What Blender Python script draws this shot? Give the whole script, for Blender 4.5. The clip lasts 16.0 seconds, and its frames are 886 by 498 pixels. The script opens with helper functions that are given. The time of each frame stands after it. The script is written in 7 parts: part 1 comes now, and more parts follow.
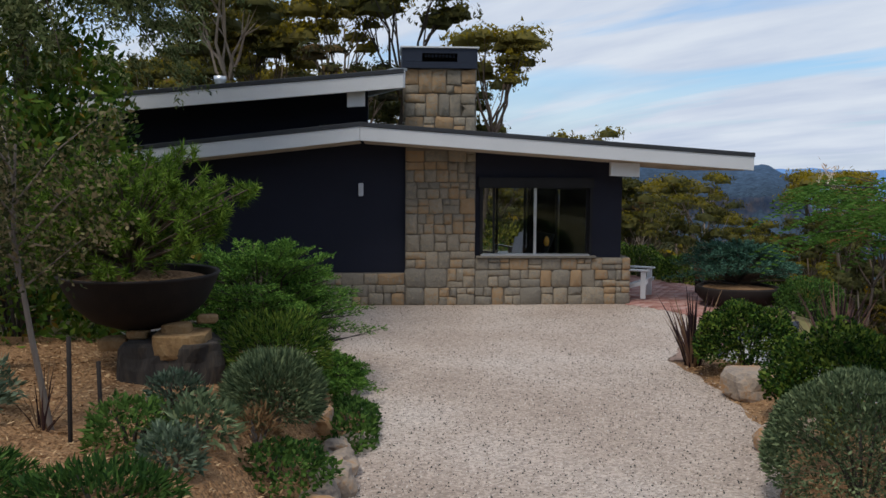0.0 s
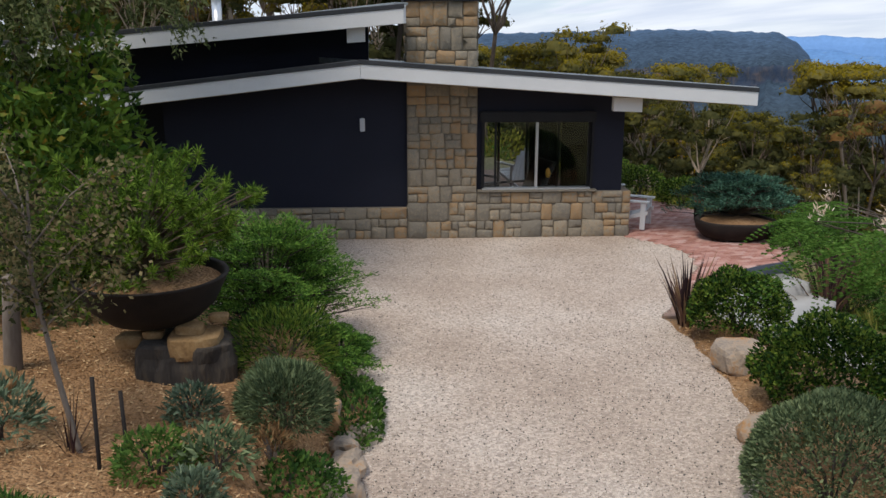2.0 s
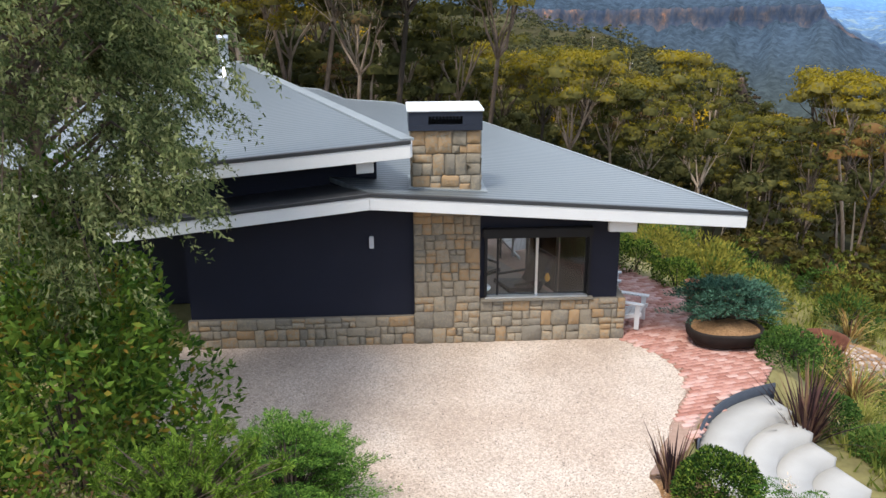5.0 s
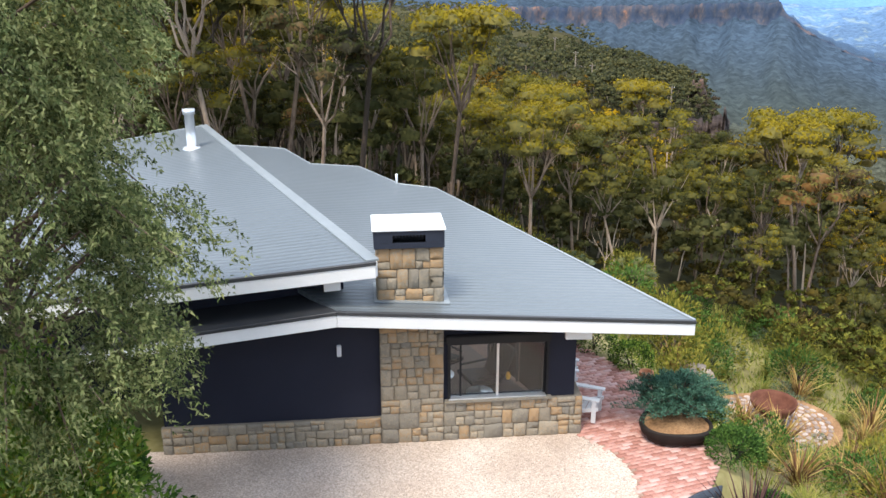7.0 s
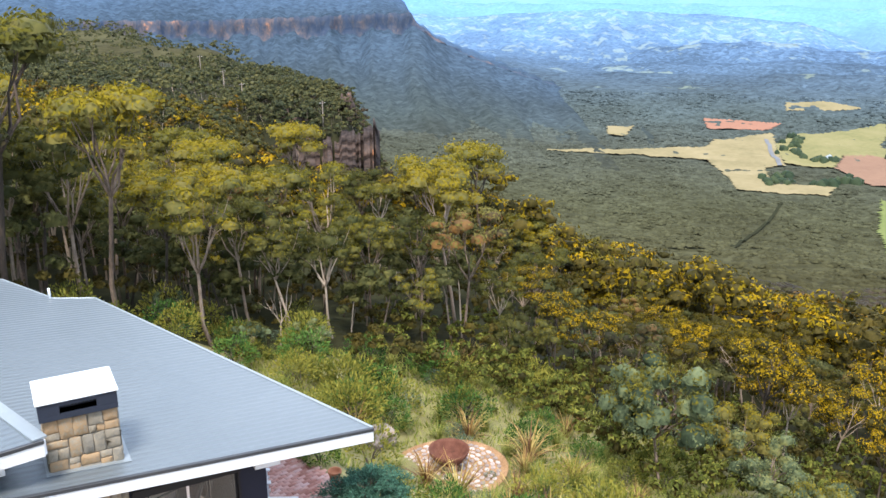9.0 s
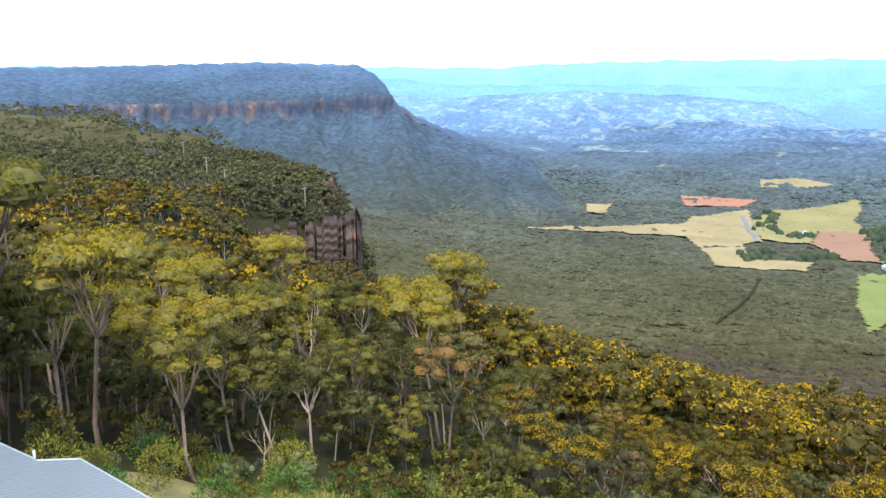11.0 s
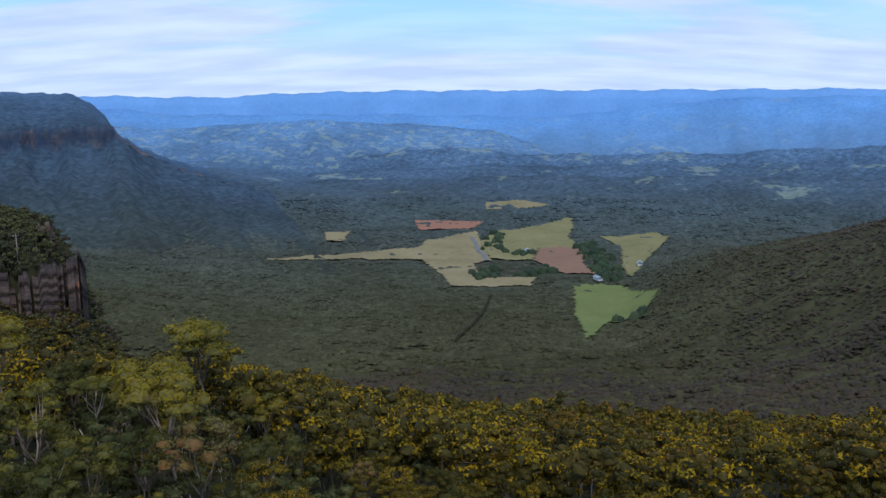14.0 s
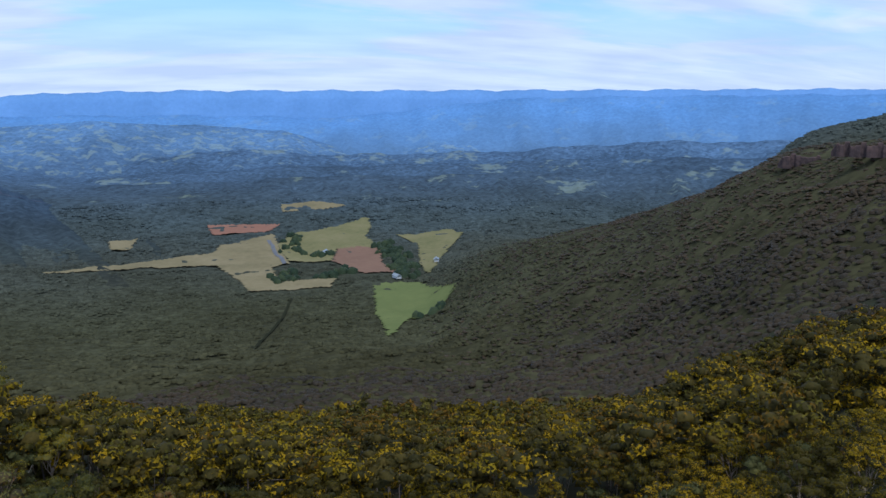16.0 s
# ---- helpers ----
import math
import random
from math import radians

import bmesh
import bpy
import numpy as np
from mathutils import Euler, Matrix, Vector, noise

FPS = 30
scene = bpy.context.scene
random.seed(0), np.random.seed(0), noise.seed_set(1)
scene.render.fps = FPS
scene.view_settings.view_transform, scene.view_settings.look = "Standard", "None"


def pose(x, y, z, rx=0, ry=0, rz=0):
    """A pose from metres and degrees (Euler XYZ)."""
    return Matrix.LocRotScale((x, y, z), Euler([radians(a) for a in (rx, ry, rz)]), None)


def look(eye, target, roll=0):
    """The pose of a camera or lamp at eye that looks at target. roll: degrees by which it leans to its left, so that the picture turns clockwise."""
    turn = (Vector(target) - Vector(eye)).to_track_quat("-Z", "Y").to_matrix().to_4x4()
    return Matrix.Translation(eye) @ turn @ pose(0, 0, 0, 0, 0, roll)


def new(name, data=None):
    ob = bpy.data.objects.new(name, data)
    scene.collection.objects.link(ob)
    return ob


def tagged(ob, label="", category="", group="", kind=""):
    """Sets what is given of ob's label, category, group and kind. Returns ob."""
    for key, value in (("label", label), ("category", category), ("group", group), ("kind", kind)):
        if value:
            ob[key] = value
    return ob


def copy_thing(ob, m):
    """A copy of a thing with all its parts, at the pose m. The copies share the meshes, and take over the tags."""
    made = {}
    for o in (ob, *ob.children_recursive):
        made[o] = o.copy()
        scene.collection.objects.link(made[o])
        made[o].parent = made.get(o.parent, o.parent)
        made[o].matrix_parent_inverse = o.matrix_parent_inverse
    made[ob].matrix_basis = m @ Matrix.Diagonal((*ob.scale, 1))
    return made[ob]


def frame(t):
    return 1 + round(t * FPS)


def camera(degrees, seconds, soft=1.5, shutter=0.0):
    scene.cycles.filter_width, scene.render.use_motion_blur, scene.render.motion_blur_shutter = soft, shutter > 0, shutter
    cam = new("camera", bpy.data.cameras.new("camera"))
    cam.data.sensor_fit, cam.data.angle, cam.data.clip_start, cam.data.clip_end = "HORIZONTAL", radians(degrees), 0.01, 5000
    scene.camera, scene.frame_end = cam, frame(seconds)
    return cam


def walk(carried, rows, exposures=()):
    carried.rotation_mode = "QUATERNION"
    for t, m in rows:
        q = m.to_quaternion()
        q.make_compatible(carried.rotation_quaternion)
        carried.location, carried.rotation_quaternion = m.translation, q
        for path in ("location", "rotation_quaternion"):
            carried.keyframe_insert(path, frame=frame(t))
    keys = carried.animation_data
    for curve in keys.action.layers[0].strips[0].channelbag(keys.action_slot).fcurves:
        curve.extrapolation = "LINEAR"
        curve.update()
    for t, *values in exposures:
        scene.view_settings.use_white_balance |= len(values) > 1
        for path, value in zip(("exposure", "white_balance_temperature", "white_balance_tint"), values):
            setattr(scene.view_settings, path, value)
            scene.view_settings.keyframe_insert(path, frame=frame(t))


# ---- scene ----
cam = camera(55.3, 16.0)
PATH = [
    (0, (0.691, -15.763, 2.59), (0.819, -13.776, 2.399), 0.3),
    (0.5, (0.68, -15.747, 2.659), (0.808, -13.771, 2.38), 0.3),
    (1, (0.677, -15.752, 2.916), (0.804, -13.79, 2.549), 0.3),
    (1.5, (0.686, -15.764, 3.299), (0.809, -13.815, 2.867), 0.1),
    (2, (0.695, -15.784, 3.777), (0.815, -13.848, 3.289), 0.1),
    (2.5, (0.707, -15.794, 4.293), (0.823, -13.871, 3.754), 0.0),
    (3, (0.714, -15.81, 4.845), (0.826, -13.903, 4.254), 0.0),
    (3.5, (0.715, -15.818, 5.422), (0.825, -13.92, 4.801), 0.0),
    (4, (0.678, -15.81, 6.025), (0.79, -13.911, 5.407), -0.0),
    (4.2, (0.67, -15.831, 6.204), (0.781, -13.93, 5.593), -0.2),
    (6.3, (0.633, -15.704, 8.846), (0.746, -13.809, 8.218), -0.1),
    (6.5, (0.655, -15.729, 9.031), (0.767, -13.833, 8.405), -0.0),
    (7, (0.693, -15.768, 9.525), (0.885, -13.878, 8.9), 0.0),
    (7.5, (0.716, -15.777, 10.034), (1.25, -13.952, 9.415), 0.1),
    (8, (0.719, -15.759, 10.678), (1.514, -14.03, 10.062), 0.1),
    (8.5, (0.727, -15.76, 11.425), (1.633, -14.086, 10.812), 0.1),
    (8.7, (0.741, -15.776, 11.678), (1.657, -14.106, 11.069), 0.0),
    (10.8, (0.696, -15.665, 14.485), (1.666, -13.977, 14.029), -0.0),
    (11, (0.705, -15.765, 14.639), (1.687, -14.075, 14.215), -0.2),
    (11.5, (0.688, -15.757, 15.214), (1.717, -14.078, 14.864), -0.2),
    (12, (0.684, -15.746, 15.757), (1.826, -14.143, 15.404), -0.1),
    (12.5, (0.688, -15.729, 16.263), (1.978, -14.241, 15.907), -0.1),
    (13, (0.656, -15.738, 16.722), (2.04, -14.338, 16.365), -0.1),
    (13.5, (0.67, -15.74, 16.979), (2.073, -14.361, 16.62), -0.0),
    (14, (0.621, -15.779, 17.163), (2.082, -14.461, 16.803), 0.0),
    (14.5, (0.652, -15.769, 17.343), (2.187, -14.54, 16.983), 0.0),
    (15, (0.619, -15.849, 17.546), (2.225, -14.713, 17.187), -0.0),
    (15.5, (0.492, -15.893, 17.851), (2.167, -14.863, 17.491), 0.1),
    (16, (0.449, -15.89, 18.102), (2.182, -14.959, 17.743), 0.1),
]
EXPOSURE = [(0.0, -0.28, 6200, 10), (1.0, -0.20, 6330, 10), (1.5, -0.08, 6400, 10), (2.5, 0.27, 6430, 10), (3.5, 0.79, 6450, 10), (4.2, 0.83, 6450, 10), (6.5, 1.17, 6400, 10), (7.0, 1.24, 6400, 10), (8.5, 1.46, 6150, 10), (11.0, 1.5, 6050, 10), (11.4, 1.0, 5850, 10), (12.0, 0.1, 5450, 10), (12.6, -0.1, 5350, 10), (16.0, -0.15, 5300, 10)]
walk(cam, [(t, look(eye, target, roll)) for t, eye, target, roll in PATH], EXPOSURE)

# ---- world and sun ----
world = bpy.data.worlds.new("sky")
scene.world = world
world.use_nodes = True
wt = world.node_tree
SUN_ELEV, SUN_AZ = 62.0, 215.0          # degrees; azimuth clockwise from +y
sky = wt.nodes.new("ShaderNodeTexSky")
sky.sky_type, sky.sun_disc = "NISHITA", False
sky.sun_elevation, sky.sun_rotation = radians(SUN_ELEV), radians(SUN_AZ)
sky.dust_density, sky.ozone_density = 1.2, 2.5
geo = wt.nodes.new("ShaderNodeTexCoord")
sep = wt.nodes.new("ShaderNodeSeparateXYZ")
wt.links.new(geo.outputs["Generated"], sep.inputs[0])


def wmath(op, a, b=None, clamp=False):
    n = wt.nodes.new("ShaderNodeMath")
    n.operation, n.use_clamp = op, clamp
    for k, v in ((0, a), (1, b)):
        if v is None:
            continue
        if isinstance(v, (int, float)):
            n.inputs[k].default_value = v
        else:
            wt.links.new(v, n.inputs[k])
    return n.outputs[0]


# streaky cloud layer: directions projected on a flat deck overhead
lift = wmath("ADD", wmath("MAXIMUM", sep.outputs[2], 0.0), 0.22)
comb = wt.nodes.new("ShaderNodeCombineXYZ")
wt.links.new(wmath("DIVIDE", sep.outputs[0], lift), comb.inputs[0])
wt.links.new(wmath("DIVIDE", sep.outputs[1], lift), comb.inputs[1])
turn = wt.nodes.new("ShaderNodeMapping")
turn.inputs["Scale"].default_value = (0.55, 1.5, 1)
swing = wt.nodes.new("ShaderNodeMapping")
swing.inputs["Rotation"].default_value = (0, 0, radians(50))
wt.links.new(comb.outputs[0], swing.inputs[0])
wt.links.new(swing.outputs[0], turn.inputs[0])
puff = wt.nodes.new("ShaderNodeTexNoise")
puff.inputs["Scale"].default_value, puff.inputs["Detail"].default_value = 1.1, 5.0
puff.inputs["Roughness"].default_value, puff.inputs["Distortion"].default_value = 0.55, 0.6
wt.links.new(turn.outputs[0], puff.inputs[0])
cover = wt.nodes.new("ShaderNodeMapRange")
cover.inputs["From Min"].default_value, cover.inputs["From Max"].default_value = 0.36, 0.52
cover.inputs["To Min"].default_value, cover.inputs["To Max"].default_value = 0.10, 1.0
wt.links.new(puff.outputs[0], cover.inputs[0])
puff2 = wt.nodes.new("ShaderNodeTexNoise")
puff2.inputs["Scale"].default_value, puff2.inputs["Detail"].default_value = 3.2, 6.0
wt.links.new(turn.outputs[0], puff2.inputs[0])
tone = wt.nodes.new("ShaderNodeValToRGB")
tone.color_ramp.elements[0].position, tone.color_ramp.elements[0].color = 0.35, (0.68, 0.75, 0.88, 1)
tone.color_ramp.elements[1].position, tone.color_ramp.elements[1].color = 0.65, (0.86, 0.91, 0.98, 1)
wt.links.new(puff2.outputs[0], tone.inputs[0])
bright = wt.nodes.new("ShaderNodeMix")
bright.data_type, bright.blend_type = "RGBA", "MULTIPLY"
bright.inputs["Factor"].default_value = 1.0
CLOUD = 8.4
wt.links.new(tone.outputs[0], bright.inputs[6])
bright.inputs[7].default_value = (CLOUD, CLOUD, CLOUD, 1)
blend = wt.nodes.new("ShaderNodeMix")
blend.data_type = "RGBA"
low = wt.nodes.new("ShaderNodeMapRange")
low.inputs["From Min"].default_value, low.inputs["From Max"].default_value = 0.015, 0.15
low.inputs["To Min"].default_value, low.inputs["To Max"].default_value = 0.92, 0.0
wt.links.new(sep.outputs[2], low.inputs[0])
wt.links.new(wmath("MAXIMUM", cover.outputs[0], low.outputs[0], True), blend.inputs["Factor"])
clear = wt.nodes.new("ShaderNodeMix")
clear.data_type, clear.blend_type = "RGBA", "MULTIPLY"
clear.inputs["Factor"].default_value = 1.0
wt.links.new(sky.outputs[0], clear.inputs[6])
clear.inputs[7].default_value = (1.0, 1.35, 1.55, 1)
wt.links.new(clear.outputs[2], blend.inputs[6])
wt.links.new(bright.outputs[2], blend.inputs[7])
wt.links.new(blend.outputs[2], wt.nodes["Background"].inputs[0])
wt.nodes["Background"].inputs[1].default_value = 0.12

sun_data = bpy.data.lights.new("sun", "SUN")
sun_data.energy, sun_data.angle, sun_data.color = 2.4, radians(14), (1.0, 0.93, 0.82)
sun = new("sun", sun_data)
sd = Vector((math.sin(radians(SUN_AZ)) * math.cos(radians(SUN_ELEV)), math.cos(radians(SUN_AZ)) * math.cos(radians(SUN_ELEV)), math.sin(radians(SUN_ELEV))))
sun.matrix_world = look(sd * 60, (0, 0, 0))


# ---- materials ----
def surface(name, stops, scale=4.0, rough=0.8, bump=0.2, fine=60.0, metal=0.0, rand="", amount=0.35, coord="Object", dist=0.01, spec=0.3, stretch=(1, 1, 1)):
    """Noise at two scales through a ramp of colours; rand: 'object' or 'island' shifts each piece along the ramp."""
    m = bpy.data.materials.new(name)
    m.use_nodes = True
    t = m.node_tree
    b = t.nodes["Principled BSDF"]
    tc = t.nodes.new("ShaderNodeTexCoord")
    mp = t.nodes.new("ShaderNodeMapping")
    mp.inputs["Scale"].default_value = stretch
    t.links.new(tc.outputs[coord], mp.inputs[0])
    n1, n2 = t.nodes.new("ShaderNodeTexNoise"), t.nodes.new("ShaderNodeTexNoise")
    for n, s, d in ((n1, scale, 5.0), (n2, fine, 3.0)):
        n.inputs["Scale"].default_value, n.inputs["Detail"].default_value = s, d
        t.links.new(mp.outputs[0], n.inputs[0])
    a = t.nodes.new("ShaderNodeMath")
    a.operation = "MULTIPLY_ADD"
    a.inputs[1].default_value = 0.65
    t.links.new(n1.outputs[0], a.inputs[0])
    f = t.nodes.new("ShaderNodeMath")
    f.operation = "MULTIPLY"
    f.inputs[1].default_value = 0.35
    t.links.new(n2.outputs[0], f.inputs[0])
    t.links.new(f.outputs[0], a.inputs[2])
    last = a.outputs[0]
    if rand:
        r = t.nodes.new("ShaderNodeObjectInfo" if rand == "object" else "ShaderNodeNewGeometry")
        k = t.nodes.new("ShaderNodeMath")
        k.operation = "MULTIPLY_ADD"
        k.inputs[1].default_value = amount
        t.links.new(r.outputs["Random" if rand == "object" else "Random Per Island"], k.inputs[0])
        o = t.nodes.new("ShaderNodeMath")
        o.operation = "SUBTRACT"
        o.inputs[1].default_value = amount / 2
        t.links.new(last, o.inputs[0])
        t.links.new(o.outputs[0], k.inputs[2])
        last = k.outputs[0]
    ramp = t.nodes.new("ShaderNodeValToRGB")
    while len(ramp.color_ramp.elements) < len(stops):
        ramp.color_ramp.elements.new(0.5)
    for e, i in zip(ramp.color_ramp.elements, range(len(stops))):
        e.position = 0.28 + 0.44 * i / max(1, len(stops) - 1)
    for e, c in zip(ramp.color_ramp.elements, stops):
        e.color = (*c, 1)
    t.links.new(last, ramp.inputs[0])
    t.links.new(ramp.outputs[0], b.inputs["Base Color"])
    b.inputs["Roughness"].default_value, b.inputs["Metallic"].default_value = rough, metal
    b.inputs["Specular IOR Level"].default_value = spec
    if bump:
        bp = t.nodes.new("ShaderNodeBump")
        bp.inputs["Strength"].default_value, bp.inputs["Distance"].default_value = bump, dist
        t.links.new(a.outputs[0], bp.inputs["Height"])
        t.links.new(bp.outputs[0], b.inputs["Normal"])
    return m


def leafy(name, stops, obj=0.45, isl=0.5, light=0.25, scale=0.7, rough=0.6):
    """Leaves: colour from thing to thing, leaf to leaf and slowly over the crown; some light comes through."""
    m = surface(name, stops, scale=scale, rough=rough, bump=0, fine=6.0, rand="island", amount=isl, spec=0.05)
    t = m.node_tree
    b = t.nodes["Principled BSDF"]
    ramp = [n for n in t.nodes if n.type == "VALTORGB"][0]
    src = ramp.inputs[0].links[0].from_socket
    r = t.nodes.new("ShaderNodeObjectInfo")
    k = t.nodes.new("ShaderNodeMath")
    k.operation = "MULTIPLY_ADD"
    k.inputs[1].default_value = obj
    o = t.nodes.new("ShaderNodeMath")
    o.operation = "SUBTRACT"
    o.inputs[1].default_value = obj / 2
    t.links.new(src, o.inputs[0])
    t.links.new(r.outputs["Random"], k.inputs[0])
    t.links.new(o.outputs[0], k.inputs[2])
    t.links.new(k.outputs[0], ramp.inputs[0])
    tr = t.nodes.new("ShaderNodeBsdfTranslucent")
    t.links.new(ramp.outputs[0], tr.inputs[0])
    mix = t.nodes.new("ShaderNodeMixShader")
    mix.inputs[0].default_value = light
    t.links.new(b.outputs[0], mix.inputs[1])
    t.links.new(tr.outputs[0], mix.inputs[2])
    t.links.new(mix.outputs[0], t.nodes["Material Output"].inputs[0])
    return m


def cell_bump(m, size, strength, dist, coord="Object", shade=None):
    """Adds rounded cells (stones, crowns seen from afar) to a material's relief and, if given, a darker joint."""
    t = m.node_tree
    b = t.nodes["Principled BSDF"]
    tc = t.nodes.new("ShaderNodeTexCoord")
    v = t.nodes.new("ShaderNodeTexVoronoi")
    v.inputs["Scale"].default_value = 1.0 / size
    t.links.new(tc.outputs[coord], v.inputs["Vector"])
    inv = t.nodes.new("ShaderNodeMath")
    inv.operation = "SUBTRACT"
    inv.inputs[0].default_value = 1.0
    t.links.new(v.outputs["Distance"], inv.inputs[1])
    bp = t.nodes.new("ShaderNodeBump")
    bp.inputs["Strength"].default_value, bp.inputs["Distance"].default_value = strength, dist
    t.links.new(inv.outputs[0], bp.inputs["Height"])
    if b.inputs["Normal"].links:
        t.links.new(b.inputs["Normal"].links[0].from_socket, bp.inputs["Normal"])
    t.links.new(bp.outputs[0], b.inputs["Normal"])
    if shade:
        old = b.inputs["Base Color"].links[0].from_socket
        mx = t.nodes.new("ShaderNodeMix")
        mx.data_type = "RGBA"
        sp = t.nodes.new("ShaderNodeSeparateXYZ")
        t.links.new(v.outputs["Color"], sp.inputs[0])
        mr = t.nodes.new("ShaderNodeMapRange")
        mr.inputs["To Max"].default_value = shade[1]
        t.links.new(sp.outputs[0], mr.inputs[0])
        t.links.new(mr.outputs[0], mx.inputs["Factor"])
        t.links.new(old, mx.inputs[6])
        mx.inputs[7].default_value = (*shade[0], 1)
        t.links.new(mx.outputs[2], b.inputs["Base Color"])
    return m


M_soil = surface("slope_soil", [(0.10, 0.085, 0.035), (0.17, 0.15, 0.055), (0.23, 0.20, 0.09)], scale=0.35, fine=6, bump=0.6, dist=0.08)
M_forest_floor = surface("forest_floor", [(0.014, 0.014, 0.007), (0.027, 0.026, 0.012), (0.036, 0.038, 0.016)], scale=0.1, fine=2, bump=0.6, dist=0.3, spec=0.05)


# the blue-grey stops put distance haze into the stone colour
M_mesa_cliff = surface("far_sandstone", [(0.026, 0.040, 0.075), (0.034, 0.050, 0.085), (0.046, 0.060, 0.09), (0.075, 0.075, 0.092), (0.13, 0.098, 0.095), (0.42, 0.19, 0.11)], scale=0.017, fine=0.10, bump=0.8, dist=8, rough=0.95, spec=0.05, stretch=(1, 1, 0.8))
M_cliff = surface("sandstone_cliff", [(0.012, 0.009, 0.009), (0.034, 0.026, 0.024), (0.062, 0.046, 0.040), (0.098, 0.066, 0.052), (0.26, 0.095, 0.034)], scale=0.075, fine=0.7, bump=1.0, dist=0.8, rough=0.95, spec=0.1, stretch=(0.7, 0.7, 1.7))


# land colour by metres away; the growing blue is painted haze
HAZED_COVER = [(700, (0.050, 0.045, 0.021)), (1400, (0.051, 0.051, 0.028)), (1900, (0.053, 0.057, 0.044)), (2350, (0.056, 0.070, 0.068)), (2800, (0.054, 0.076, 0.098)), (3250, (0.061, 0.094, 0.140)), (3650, (0.078, 0.126, 0.200)), (4050, (0.11, 0.19, 0.315)), (4500, (0.12, 0.24, 0.455)), (4900, (0.165, 0.30, 0.55))]


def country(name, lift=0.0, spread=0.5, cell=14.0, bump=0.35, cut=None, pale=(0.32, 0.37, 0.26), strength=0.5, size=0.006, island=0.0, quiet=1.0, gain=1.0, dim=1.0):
    """Open bush country: olive on the valley floor, bluer with distance, the air haze put into the colour;
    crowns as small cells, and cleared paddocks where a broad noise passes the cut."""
    m = bpy.data.materials.new(name)
    m.use_nodes = True
    t = m.node_tree
    b = t.nodes["Principled BSDF"]
    b.inputs["Roughness"].default_value, b.inputs["Specular IOR Level"].default_value = 1.0, 0.02

    def op(kind, x, y, z=None):
        n = t.nodes.new("ShaderNodeMath")
        n.operation = kind
        for k, v in enumerate((x, y, z)):
            if isinstance(v, (int, float)):
                n.inputs[k].default_value = v
            elif v is not None:
                t.links.new(v, n.inputs[k])
        return n.outputs[0]

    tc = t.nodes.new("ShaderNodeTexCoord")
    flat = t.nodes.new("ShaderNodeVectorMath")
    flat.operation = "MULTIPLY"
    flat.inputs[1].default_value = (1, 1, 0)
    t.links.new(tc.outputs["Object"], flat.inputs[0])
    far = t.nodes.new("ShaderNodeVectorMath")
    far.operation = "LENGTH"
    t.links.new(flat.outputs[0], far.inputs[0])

    def grain(scale, detail):
        n = t.nodes.new("ShaderNodeTexNoise")
        n.inputs["Scale"].default_value, n.inputs["Detail"].default_value = scale, detail
        t.links.new(tc.outputs["Object"], n.inputs[0])
        return n.outputs[0]

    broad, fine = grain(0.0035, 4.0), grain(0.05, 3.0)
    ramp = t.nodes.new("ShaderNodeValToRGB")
    while len(ramp.color_ramp.elements) < len(HAZED_COVER):
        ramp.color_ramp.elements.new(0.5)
    for e, i in zip(ramp.color_ramp.elements, range(len(HAZED_COVER))):
        e.position = (HAZED_COVER[i][0] - 700) / 4200
    for e, c in zip(ramp.color_ramp.elements, HAZED_COVER):
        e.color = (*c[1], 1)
    # distance picks the ramp colour, so haze sits in the base colour
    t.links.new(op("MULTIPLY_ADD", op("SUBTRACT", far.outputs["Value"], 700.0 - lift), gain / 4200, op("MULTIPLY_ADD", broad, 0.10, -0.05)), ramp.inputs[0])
    v = t.nodes.new("ShaderNodeTexVoronoi")
    v.inputs["Scale"].default_value = 1.0 / cell
    t.links.new(tc.outputs["Object"], v.inputs["Vector"])
    sp = t.nodes.new("ShaderNodeSeparateXYZ")
    t.links.new(v.outputs["Color"], sp.inputs[0])
    tone = op("MULTIPLY_ADD", sp.outputs[0], spread * dim, (1.0 - spread / 2) * dim)
    tone = op("MULTIPLY", tone, op("MULTIPLY_ADD", fine, 0.9 * quiet, 1.0 - 0.45 * quiet))
    tone = op("MULTIPLY", tone, op("MULTIPLY_ADD", broad, 0.8 * quiet, 1.0 - 0.4 * quiet))
    if island:
        r = t.nodes.new("ShaderNodeNewGeometry")
        tone = op("MULTIPLY", tone, op("MULTIPLY_ADD", r.outputs["Random Per Island"], island, 1.0 - island / 2))
    sh = t.nodes.new("ShaderNodeVectorMath")
    sh.operation = "SCALE"
    t.links.new(ramp.outputs[0], sh.inputs[0])
    t.links.new(tone, sh.inputs["Scale"])
    last = sh.outputs[0]
    if cut:
        edge = t.nodes.new("ShaderNodeMapRange")
        edge.inputs["From Min"].default_value, edge.inputs["From Max"].default_value = cut + 0.22, cut + 0.29
        edge.inputs["To Max"].default_value = strength
        t.links.new(op("MULTIPLY_ADD", grain(0.03, 3.0), 0.45, grain(size, 4.0)), edge.inputs[0])
        mx = t.nodes.new("ShaderNodeMix")
        mx.data_type = "RGBA"
        t.links.new(edge.outputs[0], mx.inputs["Factor"])
        t.links.new(last, mx.inputs[6])
        mx.inputs[7].default_value = (*pale, 1)
        last = mx.outputs[2]
    t.links.new(last, b.inputs["Base Color"])
    bp = t.nodes.new("ShaderNodeBump")
    bp.inputs["Strength"].default_value, bp.inputs["Distance"].default_value = bump, 5.0
